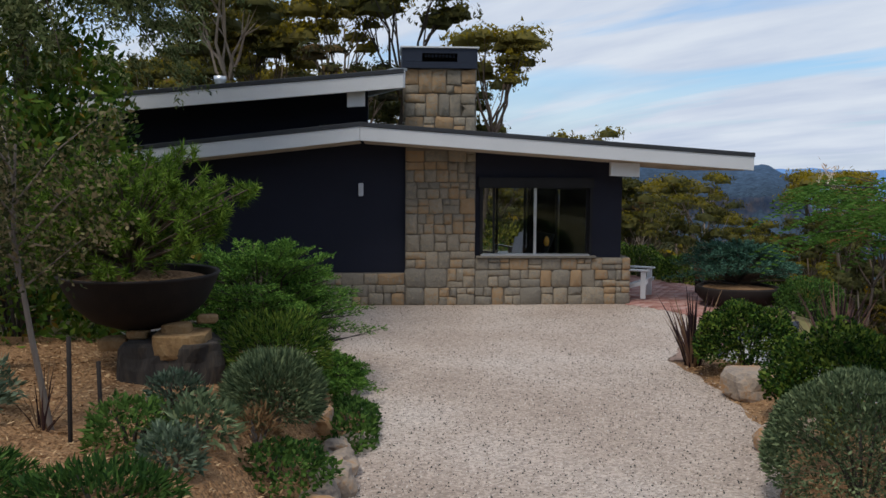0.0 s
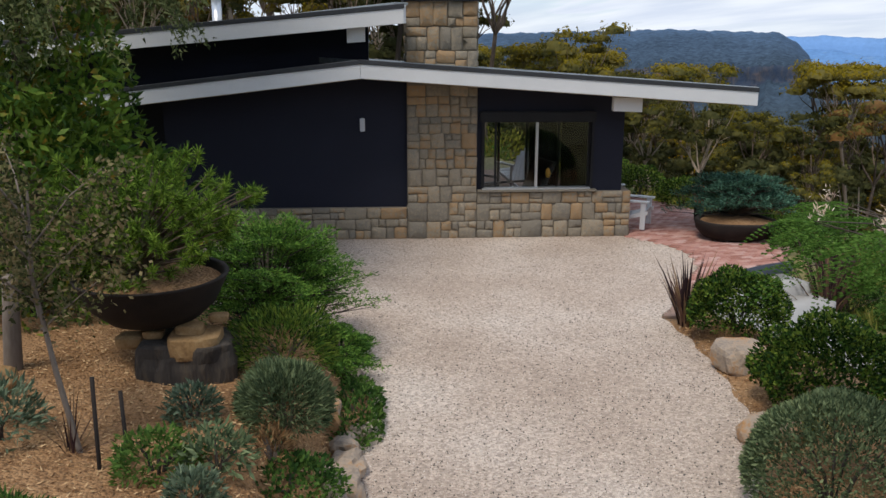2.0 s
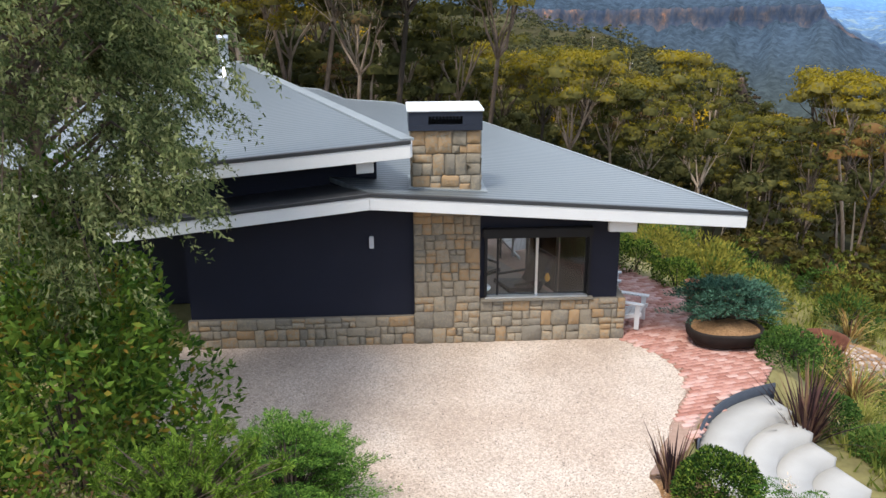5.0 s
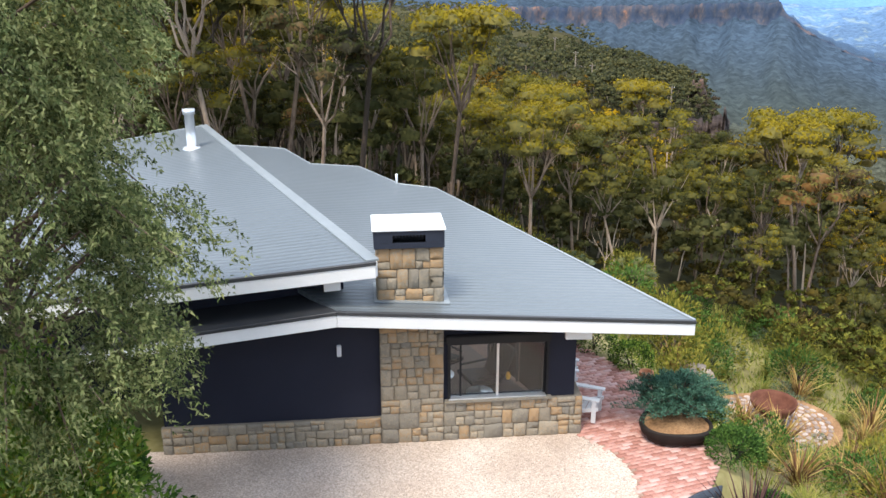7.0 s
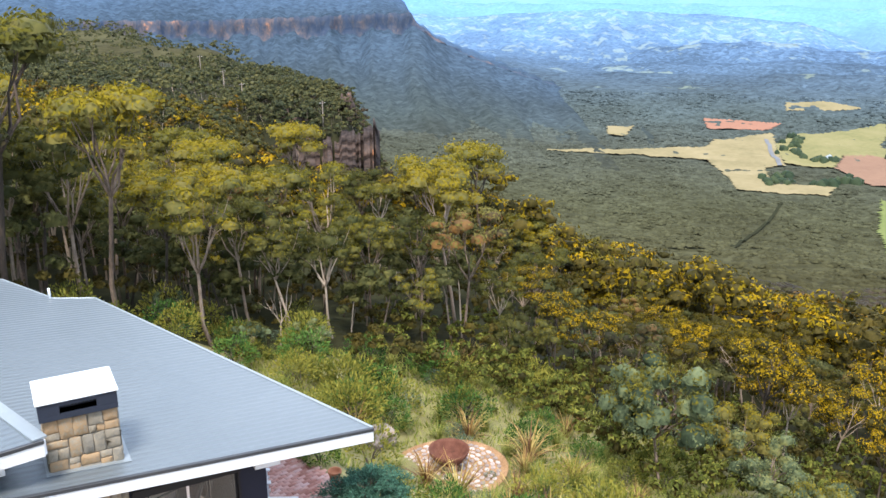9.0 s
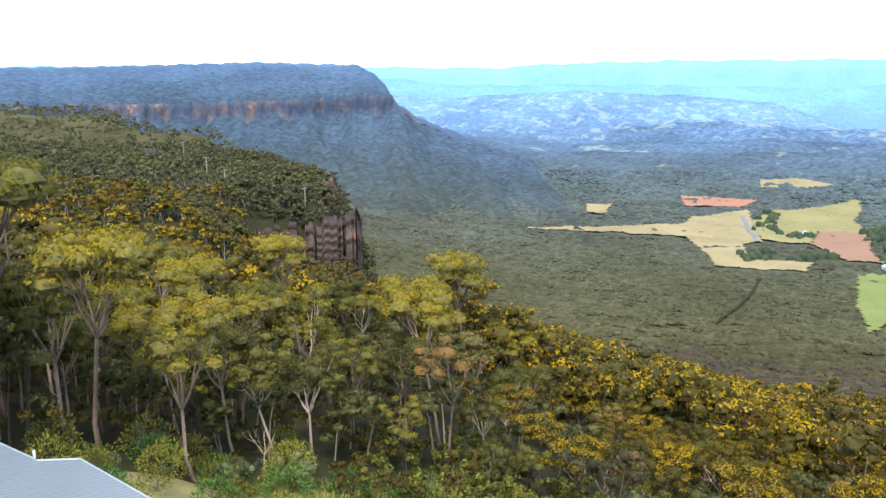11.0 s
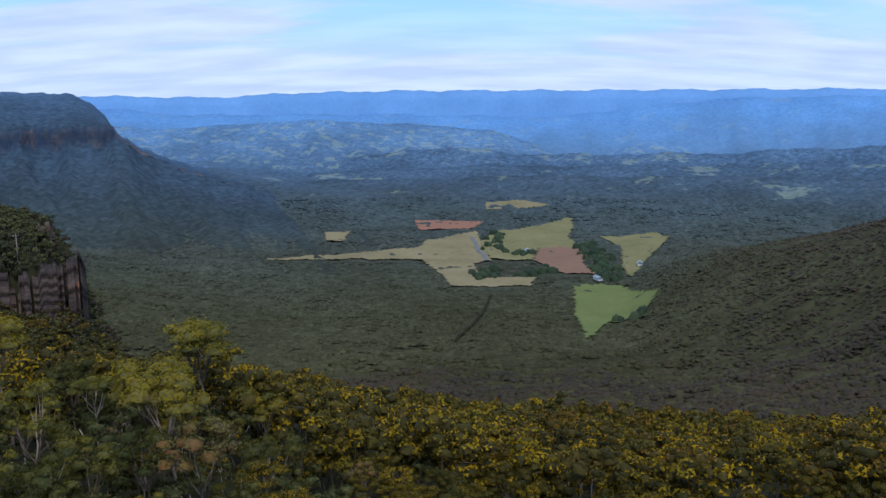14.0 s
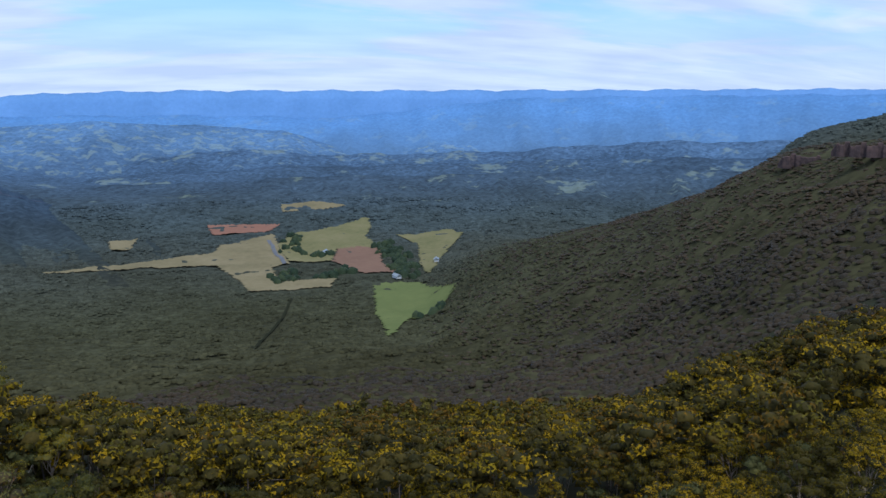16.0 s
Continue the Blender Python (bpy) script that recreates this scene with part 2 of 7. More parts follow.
    t.links.new(op("SUBTRACT", 1.0, v.outputs["Distance"]), bp.inputs["Height"])
    t.links.new(bp.outputs[0], b.inputs["Normal"])
    return m


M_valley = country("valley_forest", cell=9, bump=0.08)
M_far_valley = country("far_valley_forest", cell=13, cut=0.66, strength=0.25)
# dim darkens the plateau's base colour to stand for cloud shadow
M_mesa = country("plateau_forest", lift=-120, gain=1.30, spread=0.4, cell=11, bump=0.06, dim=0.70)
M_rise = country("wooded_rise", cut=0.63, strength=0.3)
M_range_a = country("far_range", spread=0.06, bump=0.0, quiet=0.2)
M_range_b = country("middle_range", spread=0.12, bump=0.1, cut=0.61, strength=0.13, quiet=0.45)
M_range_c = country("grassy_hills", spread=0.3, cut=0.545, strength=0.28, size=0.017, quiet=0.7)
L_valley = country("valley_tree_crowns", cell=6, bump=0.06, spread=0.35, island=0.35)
M_gravel = cell_bump(surface("driveway_gravel", [(0.41, 0.31, 0.24), (0.60, 0.485, 0.40), (0.78, 0.68, 0.60)], scale=0.5, fine=75, bump=0.5, dist=0.012, rough=0.9), 0.024, 0.9, 0.02, shade=((0.17, 0.13, 0.105), 0.62))
M_outcrop = surface("far_red_sandstone", [(0.030, 0.024, 0.024), (0.075, 0.055, 0.052), (0.125, 0.082, 0.072), (0.17, 0.095, 0.07)], scale=0.03, fine=0.3, bump=1.0, dist=2.0, rough=0.95, spec=0.05)
M_pebble = surface("pebbles", [(0.05, 0.045, 0.04), (0.17, 0.14, 0.115), (0.42, 0.34, 0.28), (0.60, 0.52, 0.45)], scale=8, fine=80, rand="island", amount=1.0, bump=0.1)
M_mulch = cell_bump(surface("wood_mulch", [(0.165, 0.083, 0.035), (0.345, 0.195, 0.092), (0.47, 0.295, 0.155)], scale=1.6, fine=50, bump=0.7, dist=0.03, rough=0.95), 0.03, 0.9, 0.03, shade=((0.14, 0.07, 0.03), 0.55))
M_chip = surface("wood_chips", [(0.17, 0.088, 0.04), (0.38, 0.22, 0.10), (0.54, 0.36, 0.19)], scale=9, fine=60, rand="island", amount=0.9, bump=0.2)
M_navy = surface("navy_render", [(0.0085, 0.010, 0.020), (0.012, 0.014, 0.027)], scale=1.2, fine=70, bump=0.25, dist=0.004, rough=0.75)
M_white = surface("white_paint", [(0.605, 0.613, 0.622), (0.689, 0.689, 0.689)], scale=1.5, fine=40, bump=0.05, rough=0.45)
M_charcoal = surface("charcoal_flashing", [(0.035, 0.037, 0.042), (0.055, 0.057, 0.062)], scale=2, fine=40, bump=0.05, rough=0.45, metal=0.2)
M_cowl = surface("dark_blue_steel", [(0.018, 0.023, 0.038), (0.030, 0.037, 0.056)], scale=2, fine=40, bump=0.05, rough=0.45, metal=0.2)
M_soffit = surface("soffit_board", [(0.45, 0.37, 0.28), (0.55, 0.47, 0.37)], scale=2, fine=40, bump=0.1)
M_mortar = surface("mortar", [(0.15, 0.128, 0.10), (0.22, 0.19, 0.15)], scale=6, fine=80, bump=0.5, dist=0.01, rough=0.95)
M_stone = surface("sandstone_block", [(0.195, 0.172, 0.138), (0.235, 0.203, 0.155), (0.265, 0.220, 0.160), (0.228, 0.198, 0.155), (0.310, 0.258, 0.188), (0.275, 0.218, 0.150), (0.325, 0.215, 0.118)], scale=13, fine=50, bump=0.9, dist=0.025, rough=0.9, rand="object", amount=0.55)
M_roof = surface("zinc_sheet", [(0.130, 0.150, 0.164), (0.160, 0.180, 0.194)], scale=0.35, fine=9, bump=0, rough=0.42, metal=0.35, spec=0.4)
M_ridgecap = surface("ridge_flashing", [(0.24, 0.265, 0.28), (0.30, 0.325, 0.335)], scale=2, fine=20, bump=0.1, rough=0.4, metal=0.35)
M_brick = surface("red_paver", [(0.281, 0.124, 0.095), (0.389, 0.194, 0.156), (0.454, 0.265, 0.222), (0.497, 0.335, 0.300)], scale=3, fine=60, bump=0.3, dist=0.006, rough=0.9, rand="object", amount=0.4)
M_brick_far = surface("red_paver_run", [(0.281, 0.124, 0.095), (0.389, 0.194, 0.156), (0.454, 0.265, 0.222), (0.497, 0.335, 0.300)], scale=3, fine=60, bump=0.3, dist=0.006, rough=0.9, rand="island", amount=0.4)
M_sand = surface("jointing_sand", [(0.240, 0.156, 0.120), (0.336, 0.228, 0.180)], scale=10, fine=90, bump=0.3, rough=0.95)
M_concrete = surface("pale_concrete", [(0.31, 0.30, 0.285), (0.38, 0.37, 0.355)], scale=2, fine=50, bump=0.2, dist=0.005, rough=0.85)
M_steel_edge = surface("blue_steel_edging", [(0.045, 0.055, 0.075), (0.075, 0.085, 0.105)], scale=4, fine=40, bump=0.1, rough=0.6, metal=0.3)
M_iron = surface("dark_cast_iron", [(0.012, 0.010, 0.010), (0.03, 0.022, 0.018)], scale=5, fine=50, bump=0.3, dist=0.004, rough=0.75, metal=0.3)
M_rust = surface("rusted_steel", [(0.062, 0.022, 0.014), (0.124, 0.046, 0.028), (0.161, 0.068, 0.043)], scale=5, fine=50, bump=0.3, dist=0.004, rough=0.85, metal=0.2)
M_terracotta = surface("terracotta", [(0.36, 0.13, 0.06), (0.46, 0.2, 0.1)], scale=6, fine=60, bump=0.1)
M_rock = surface("garden_rock", [(0.112, 0.096, 0.088), (0.224, 0.184, 0.152), (0.336, 0.264, 0.200), (0.360, 0.192, 0.080)], scale=3.5, fine=28, bump=0.7, dist=0.04, rough=0.92, rand="object", amount=0.35)
M_ochre = surface("ochre_sandstone", [(0.148, 0.082, 0.037), (0.262, 0.156, 0.066), (0.328, 0.221, 0.115)], scale=5, fine=40, bump=0.6, dist=0.03, rough=0.9)
M_stump = surface("weathered_stump", [(0.018, 0.016, 0.016), (0.05, 0.042, 0.036), (0.10, 0.075, 0.05)], scale=6, fine=40, bump=0.9, dist=0.04, rough=0.95, stretch=(1, 1, 0.25))
M_bark = surface("smooth_gum_bark", [(0.05, 0.038, 0.03), (0.13, 0.09, 0.065), (0.26, 0.19, 0.14), (0.36, 0.28, 0.21)], scale=1.3, fine=14, bump=0.3, dist=0.03, rough=0.85, rand="object", amount=0.6, stretch=(1, 1, 0.35))
M_bark_mix = surface("mixed_gum_bark", [(0.05, 0.038, 0.03), (0.12, 0.085, 0.062), (0.24, 0.175, 0.13), (0.36, 0.28, 0.21)], scale=1.3, fine=14, bump=0, rough=0.85, rand="island", amount=0.8)
M_bark_dark = surface("rough_bark", [(0.025, 0.02, 0.017), (0.06, 0.048, 0.04), (0.12, 0.09, 0.07)], scale=3, fine=20, bump=0.6, dist=0.03, rough=0.95, rand="object", amount=0.4, stretch=(1, 1, 0.3))
M_wood_grey = surface("grey_timber", [(0.13, 0.10, 0.08), (0.24, 0.2, 0.165)], scale=6, fine=50, bump=0.4, stretch=(1, 1, 0.2))
M_interior = surface("interior_plaster", [(0.16, 0.155, 0.15), (0.20, 0.195, 0.19)], scale=1, fine=20, bump=0.05)
M_floor_in = surface("interior_boards", [(0.13, 0.085, 0.065), (0.20, 0.14, 0.11)], scale=2, fine=20, bump=0.1, rough=0.4, stretch=(0.3, 2, 1))
M_alu = surface("aluminium", [(0.55, 0.56, 0.57), (0.65, 0.66, 0.67)], scale=3, fine=40, bump=0, rough=0.35, metal=0.8)
M_black = surface("black_blind", [(0.006, 0.006, 0.007), (0.012, 0.012, 0.014)], scale=3, fine=40, bump=0.1, rough=0.6)
M_dark_seat = surface("black_leather", [(0.012, 0.012, 0.014), (0.022, 0.022, 0.025)], scale=5, fine=50, bump=0.2, rough=0.45)
M_orange = surface("amber_glass", [(0.75, 0.32, 0.04), (0.85, 0.45, 0.08)], scale=4, fine=30, bump=0, rough=0.25)

L_gum = leafy("gum_leaves", [(0.050, 0.054, 0.020), (0.088, 0.087, 0.030), (0.132, 0.121, 0.037), (0.178, 0.150, 0.040)], obj=0.45, isl=0.25, light=0.35)
L_gum_brown = leafy("brown_gum_leaves", [(0.037, 0.034, 0.020), (0.083, 0.063, 0.030), (0.140, 0.086, 0.037), (0.189, 0.098, 0.032)], obj=0.4, isl=0.5)
L_gum_blue = leafy("blue_green_gum_leaves", [(0.040, 0.054, 0.030), (0.086, 0.108, 0.055), (0.140, 0.163, 0.080), (0.205, 0.200, 0.070)], obj=0.4, isl=0.4)
# shade inside the crowns is partly put into this dark leaf colour
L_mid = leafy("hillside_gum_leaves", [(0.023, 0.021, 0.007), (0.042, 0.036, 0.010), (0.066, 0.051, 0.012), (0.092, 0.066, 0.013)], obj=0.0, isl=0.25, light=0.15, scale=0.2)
L_spur = leafy("spur_forest_leaves", [(0.026, 0.031, 0.016), (0.045, 0.049, 0.022), (0.070, 0.069, 0.028), (0.098, 0.088, 0.031)], obj=0.0, isl=0.4, light=0.1, scale=0.05)

# crown tips: new growth, with the light from above painted in as well
L_gum_top = leafy("fresh_toplit_gum_tips", [(0.068, 0.065, 0.014), (0.114, 0.101, 0.015), (0.172, 0.143, 0.015), (0.240, 0.180, 0.014)], obj=0.6, isl=0.2, light=0.35)
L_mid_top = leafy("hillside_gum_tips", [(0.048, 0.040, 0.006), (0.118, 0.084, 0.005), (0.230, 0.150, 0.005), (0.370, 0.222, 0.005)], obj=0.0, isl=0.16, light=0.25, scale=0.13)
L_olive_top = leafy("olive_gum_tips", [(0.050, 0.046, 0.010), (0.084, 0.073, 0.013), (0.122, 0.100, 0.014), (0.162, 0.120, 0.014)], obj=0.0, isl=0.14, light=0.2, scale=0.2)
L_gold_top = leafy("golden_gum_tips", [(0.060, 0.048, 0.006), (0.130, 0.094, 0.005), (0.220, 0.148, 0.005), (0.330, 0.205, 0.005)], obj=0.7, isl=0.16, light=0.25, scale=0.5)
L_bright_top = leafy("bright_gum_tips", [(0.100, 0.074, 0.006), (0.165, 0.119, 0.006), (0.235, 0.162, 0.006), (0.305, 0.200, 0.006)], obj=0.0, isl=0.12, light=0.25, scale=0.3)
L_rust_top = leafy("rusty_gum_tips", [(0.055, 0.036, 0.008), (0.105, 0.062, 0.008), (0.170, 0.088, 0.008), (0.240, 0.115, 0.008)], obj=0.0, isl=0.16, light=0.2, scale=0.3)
L_slope = leafy("brown_slope_crowns", [(0.026, 0.022, 0.016), (0.037, 0.030, 0.020), (0.049, 0.036, 0.022), (0.060, 0.042, 0.023)], obj=0.0, isl=0.2, light=0.05, scale=0.006)

L_creek = leafy("creek_tree_crowns", [(0.020, 0.032, 0.018), (0.032, 0.046, 0.024), (0.046, 0.060, 0.028)], obj=0.0, isl=0.4, light=0.05, scale=0.02)
L_weep = leafy("fine_green_leaves", [(0.054, 0.074, 0.030), (0.110, 0.143, 0.054), (0.190, 0.222, 0.086), (0.27, 0.29, 0.13)], obj=0.1, isl=0.6, light=0.45)
L_photinia = leafy("glossy_shrub_leaves", [(0.018, 0.044, 0.010), (0.040, 0.088, 0.014), (0.085, 0.150, 0.022), (0.110, 0.180, 0.026), (0.125, 0.190, 0.028), (0.24, 0.15, 0.026)], obj=0.0, isl=0.34, light=0.3, rough=0.4, scale=1.6)
L_pine = leafy("pine_needles", [(0.046, 0.090, 0.015), (0.108, 0.190, 0.025), (0.205, 0.305, 0.042)], obj=0.0, isl=0.7, light=0.3)
L_juniper = leafy("green_juniper", [(0.036, 0.088, 0.018), (0.086, 0.182, 0.032), (0.172, 0.298, 0.052)], obj=0.0, isl=0.7, light=0.2)
L_bluejuniper = leafy("blue_juniper", [(0.030, 0.069, 0.049), (0.060, 0.133, 0.090), (0.100, 0.201, 0.135)], obj=0.0, isl=0.7, light=0.15)
L_box = leafy("dark_hedge_leaves", [(0.014, 0.033, 0.008), (0.034, 0.076, 0.014), (0.072, 0.135, 0.020), (0.15, 0.20, 0.032)], obj=0.2, isl=0.7, light=0.2, rough=0.45, scale=4)
L_grey = leafy("grey_green_leaves", [(0.062, 0.090, 0.056), (0.120, 0.165, 0.105), (0.195, 0.245, 0.155)], obj=0.2, isl=0.6, light=0.2)
L_lav = leafy("lavender_leaves", [(0.058, 0.086, 0.043), (0.125, 0.168, 0.082), (0.215, 0.262, 0.130)], obj=0.1, isl=0.6, light=0.2)
L_green = leafy("fresh_green_leaves", [(0.025, 0.06, 0.015), (0.06, 0.12, 0.025), (0.11, 0.19, 0.04)], obj=0.3, isl=0.6, light=0.3)
L_yellowgreen = leafy("yellow_green_leaves", [(0.075, 0.086, 0.017), (0.161, 0.161, 0.029), (0.261, 0.230, 0.040)], obj=0.4, isl=0.6, light=0.3)
L_silk = leafy("silk_tree_fronds", [(0.03, 0.075, 0.012), (0.07, 0.15, 0.025), (0.13, 0.23, 0.045)], obj=0.0, isl=0.4, light=0.4)
L_flax = leafy("bronze_flax_blades", [(0.03, 0.018, 0.02), (0.085, 0.045, 0.045), (0.16, 0.09, 0.065), (0.22, 0.14, 0.08)], obj=0.1, isl=0.7, light=0.2)
L_flax_y = leafy("striped_flax_blades", [(0.138, 0.069, 0.040), (0.299, 0.184, 0.057), (0.437, 0.322, 0.115)], obj=0.2, isl=0.8, light=0.25)
L_tussock = leafy("tussock_blades", [(0.108, 0.138, 0.028), (0.216, 0.237, 0.051), (0.351, 0.325, 0.090)], obj=0.5, isl=0.6, light=0.3)
L_tuft = leafy("brown_sedge", [(0.10, 0.055, 0.025), (0.19, 0.11, 0.05), (0.28, 0.17, 0.08)], obj=0.1, isl=0.6, light=0.2)
L_flower = leafy("cream_pink_flowers", [(0.55, 0.38, 0.30), (0.72, 0.55, 0.42), (0.8, 0.7, 0.55)], obj=0.0, isl=0.6, light=0.3)
L_young = leafy("small_olive_leaves", [(0.045, 0.052, 0.022), (0.092, 0.100, 0.036), (0.160, 0.155, 0.065), (0.24, 0.19, 0.10)], obj=0.0, isl=0.8, light=0.3)

M_glass = bpy.data.materials.new("window_glass")
M_glass.use_nodes = True
gt = M_glass.node_tree
gt.nodes.remove(gt.nodes["Principled BSDF"])
clear_b, gloss_b, mixg, fres = gt.nodes.new("ShaderNodeBsdfTransparent"), gt.nodes.new("ShaderNodeBsdfGlossy"), gt.nodes.new("ShaderNodeMixShader"), gt.nodes.new("ShaderNodeFresnel")
clear_b.inputs[0].default_value = (0.95, 0.975, 0.975, 1)
gloss_b.inputs["Roughness"].default_value = 0.0
fres.inputs[0].default_value = 1.45
gt.links.new(fres.outputs[0], mixg.inputs[0])
gt.links.new(clear_b.outputs[0], mixg.inputs[1])
gt.links.new(gloss_b.outputs[0], mixg.inputs[2])
gt.links.new(mixg.outputs[0], gt.nodes["Material Output"].inputs[0])

# ribs of the roof sheets, running down the fall
rt = M_roof.node_tree
rtc, rmap, rwave, rbump = rt.nodes.new("ShaderNodeTexCoord"), rt.nodes.new("ShaderNodeMapping"), rt.nodes.new("ShaderNodeTexWave"), rt.nodes.new("ShaderNodeBump")
rmap.inputs["Rotation"].default_value = (0, 0, radians(-1.5))
rwave.bands_direction = "Y"
rwave.inputs["Scale"].default_value = 1.6
rbump.inputs["Strength"].default_value, rbump.inputs["Distance"].default_value = 0.4, 0.025
rt.links.new(rtc.outputs["Object"], rmap.inputs[0])
rt.links.new(rmap.outputs[0], rwave.inputs[0])
rt.links.new(rwave.outputs[0], rbump.inputs["Height"])
rt.links.new(rbump.outputs[0], rt.nodes["Principled BSDF"].inputs["Normal"])


# ---- mesh helpers ----
rng = np.random.default_rng(7)


def raw(name, verts, faces, mats, index=None, smooth=False):
    """A mesh from arrays: verts (n, 3), faces (m, k) of equal size."""
    me = bpy.data.meshes.new(name)
    verts, faces = np.asarray(verts, dtype=np.float32), np.asarray(faces, dtype=np.int32)
    me.vertices.add(len(verts))
    me.vertices.foreach_set("co", verts.ravel())
    me.loops.add(faces.size)
    me.loops.foreach_set("vertex_index", faces.ravel())
    me.polygons.add(len(faces))
    me.polygons.foreach_set("loop_start", np.arange(0, faces.size, faces.shape[1], dtype=np.int32))
    for m in mats if isinstance(mats, (list, tuple)) else [mats]:
        me.materials.append(m)
    if index is not None:
        me.polygons.foreach_set("material_index", np.asarray(index, dtype=np.int32))
    if smooth:
        me.polygons.foreach_set("use_smooth", np.ones(len(faces), dtype=bool))
    me.update(calc_edges=True)
    me.validate()
    return me


def part(name, me, parent, label=""):
    """Links a mesh (or a bmesh with its material) as one part under a thing."""
    ob = new(name, me)
    ob.parent = parent
    return tagged(ob, label)


def bm_mesh(name, bm, material, smooth=False):
    me = bpy.data.meshes.new(name)
    bm.to_mesh(me)
    bm.free()
    me.materials.append(material)
    if smooth:
        for p in me.polygons:
            p.use_smooth = True
    return me


def thing(name, label, category, group="", kind="", at=(0, 0, 0)):
    ob = new(name)
    ob.location = at
    ob.empty_display_size = 0.1
    return tagged(ob, label, category, group, kind)


def block(name, a, b, material, bevel=0.0):
    """A box from corner to corner, with its edges eased."""
    bm = bmesh.new()
    bmesh.ops.create_cube(bm, size=1)
    for v in bm.verts:
        v.co = Vector([(a[i] + b[i]) / 2 + v.co[i] * (b[i] - a[i]) for i in range(3)])
    if bevel:
        bmesh.ops.bevel(bm, geom=bm.edges[:], offset=bevel, segments=2, affect="EDGES")
    return bm_mesh(name, bm, material)


def prism(name, outline, low, high, material, axis="y", bevel=0.0):
    """An outline pushed from low to high along an axis; along z, low and high may be functions of x and y."""
    bm = bmesh.new()

    def put(p, q):
        if axis == "y":
            return bm.verts.new((p[0], q, p[1]))
        if axis == "x":
            return bm.verts.new((q, p[0], p[1]))
        return bm.verts.new((p[0], p[1], q(*p) if callable(q) else q))
    lo, hi = [put(p, low) for p in outline], [put(p, high) for p in outline]
    bm.faces.new(lo), bm.faces.new(hi[::-1])
    n = len(outline)
    for i in range(n):
        bm.faces.new((lo[i], hi[i], hi[(i + 1) % n], lo[(i + 1) % n]))
    bmesh.ops.recalc_face_normals(bm, faces=bm.faces[:])
    if bevel:
        bmesh.ops.bevel(bm, geom=bm.edges[:], offset=bevel, segments=1, affect="EDGES")
    return bm_mesh(name, bm, material)


def lathe(name, profile, material, sides=40, wobble=0.0):
    ang = np.linspace(0, 2 * np.pi, sides, endpoint=False)
    rows = []
    for r, z in profile:
        k = 1 + wobble * np.sin(3 * ang + r * 5) if wobble else 1
        rows.append(np.stack([r * k * np.cos(ang), r * k * np.sin(ang), np.full(sides, z)], 1))
    v = np.concatenate(rows)
    f = [(i * sides + j, i * sides + (j + 1) % sides, (i + 1) * sides + (j + 1) % sides, (i + 1) * sides + j) for i in range(len(profile) - 1) for j in range(sides)]
    return raw(name, v, f, material, smooth=True)


def tubes(paths, sides=6):
    """Verts and quads of tapered tubes; a path is a list of (x, y, z, radius)."""
    vs, fs, base = [], [], 0
    for p in paths:
        p = np.asarray(p, float)
        d = np.gradient(p[:, :3], axis=0)
        d /= np.linalg.norm(d, axis=1, keepdims=True) + 1e-9
        ref = np.where(np.abs(d[:, 2:3]) > 0.9, np.array([[1.0, 0, 0]]), np.array([[0, 0, 1.0]]))
        u = np.cross(d, ref)
        u /= np.linalg.norm(u, axis=1, keepdims=True) + 1e-9
        w = np.cross(d, u)
        a = np.arange(sides) * 2 * np.pi / sides
        ring = p[:, None, :3] + p[:, None, 3:4] * (np.cos(a)[None, :, None] * u[:, None] + np.sin(a)[None, :, None] * w[:, None])
        vs.append(ring.reshape(-1, 3))
        n = len(p)
        i, j = np.meshgrid(np.arange(n - 1), np.arange(sides), indexing="ij")
        q = np.stack([i * sides + j, i * sides + (j + 1) % sides, (i + 1) * sides + (j + 1) % sides, (i + 1) * sides + j], -1).reshape(-1, 4)
        fs.append(q + base)
        base += n * sides
    return np.concatenate(vs), np.concatenate(fs)


def leaves(points, heading, length, width, g, jitter=0.7, fold=True):
    """Verts and faces of pointed leaves at points, each along its heading, turned at random."""
    n = len(points)
    d = heading + g.normal(0, jitter, (n, 3))
    d /= np.linalg.norm(d, axis=1, keepdims=True) + 1e-9
    s = np.cross(d, g.normal(0, 1, (n, 3)))
    s /= np.linalg.norm(s, axis=1, keepdims=True) + 1e-9
    ln = length * g.uniform(0.65, 1.35, (n, 1))
    wd = width * g.uniform(0.7, 1.3, (n, 1)) / 2
    if fold:
        v = np.stack([points, points + d * ln * 0.45 + s * wd, points + d * ln, points + d * ln * 0.45 - s * wd], 1)
        return v.reshape(-1, 3), np.arange(4 * n).reshape(n, 4)
    v = np.stack([points - s * wd, points + s * wd, points + d * ln], 1)
    return v.reshape(-1, 3), np.arange(3 * n).reshape(n, 3)


def shingle(points, out, length, width, g, tilt=0.45):
    """Leaves that lie along the rim of a clump, facing outward and tipped at random."""
    n = len(points)
    o = out + g.normal(0, tilt, (n, 3))
    o /= np.linalg.norm(o, axis=1, keepdims=True) + 1e-9
    d = np.cross(o, g.normal(0, 1, (n, 3)))
    d /= np.linalg.norm(d, axis=1, keepdims=True) + 1e-9
    s = np.cross(o, d)
    ln = length * g.uniform(0.65, 1.35, (n, 1))
    wd = width * g.uniform(0.7, 1.3, (n, 1)) / 2
    v = np.stack([points - s * wd - d * ln * 0.4, points + s * wd - d * ln * 0.4, points + d * ln * 0.6], 1)
    return v.reshape(-1, 3), np.arange(3 * n).reshape(n, 3)


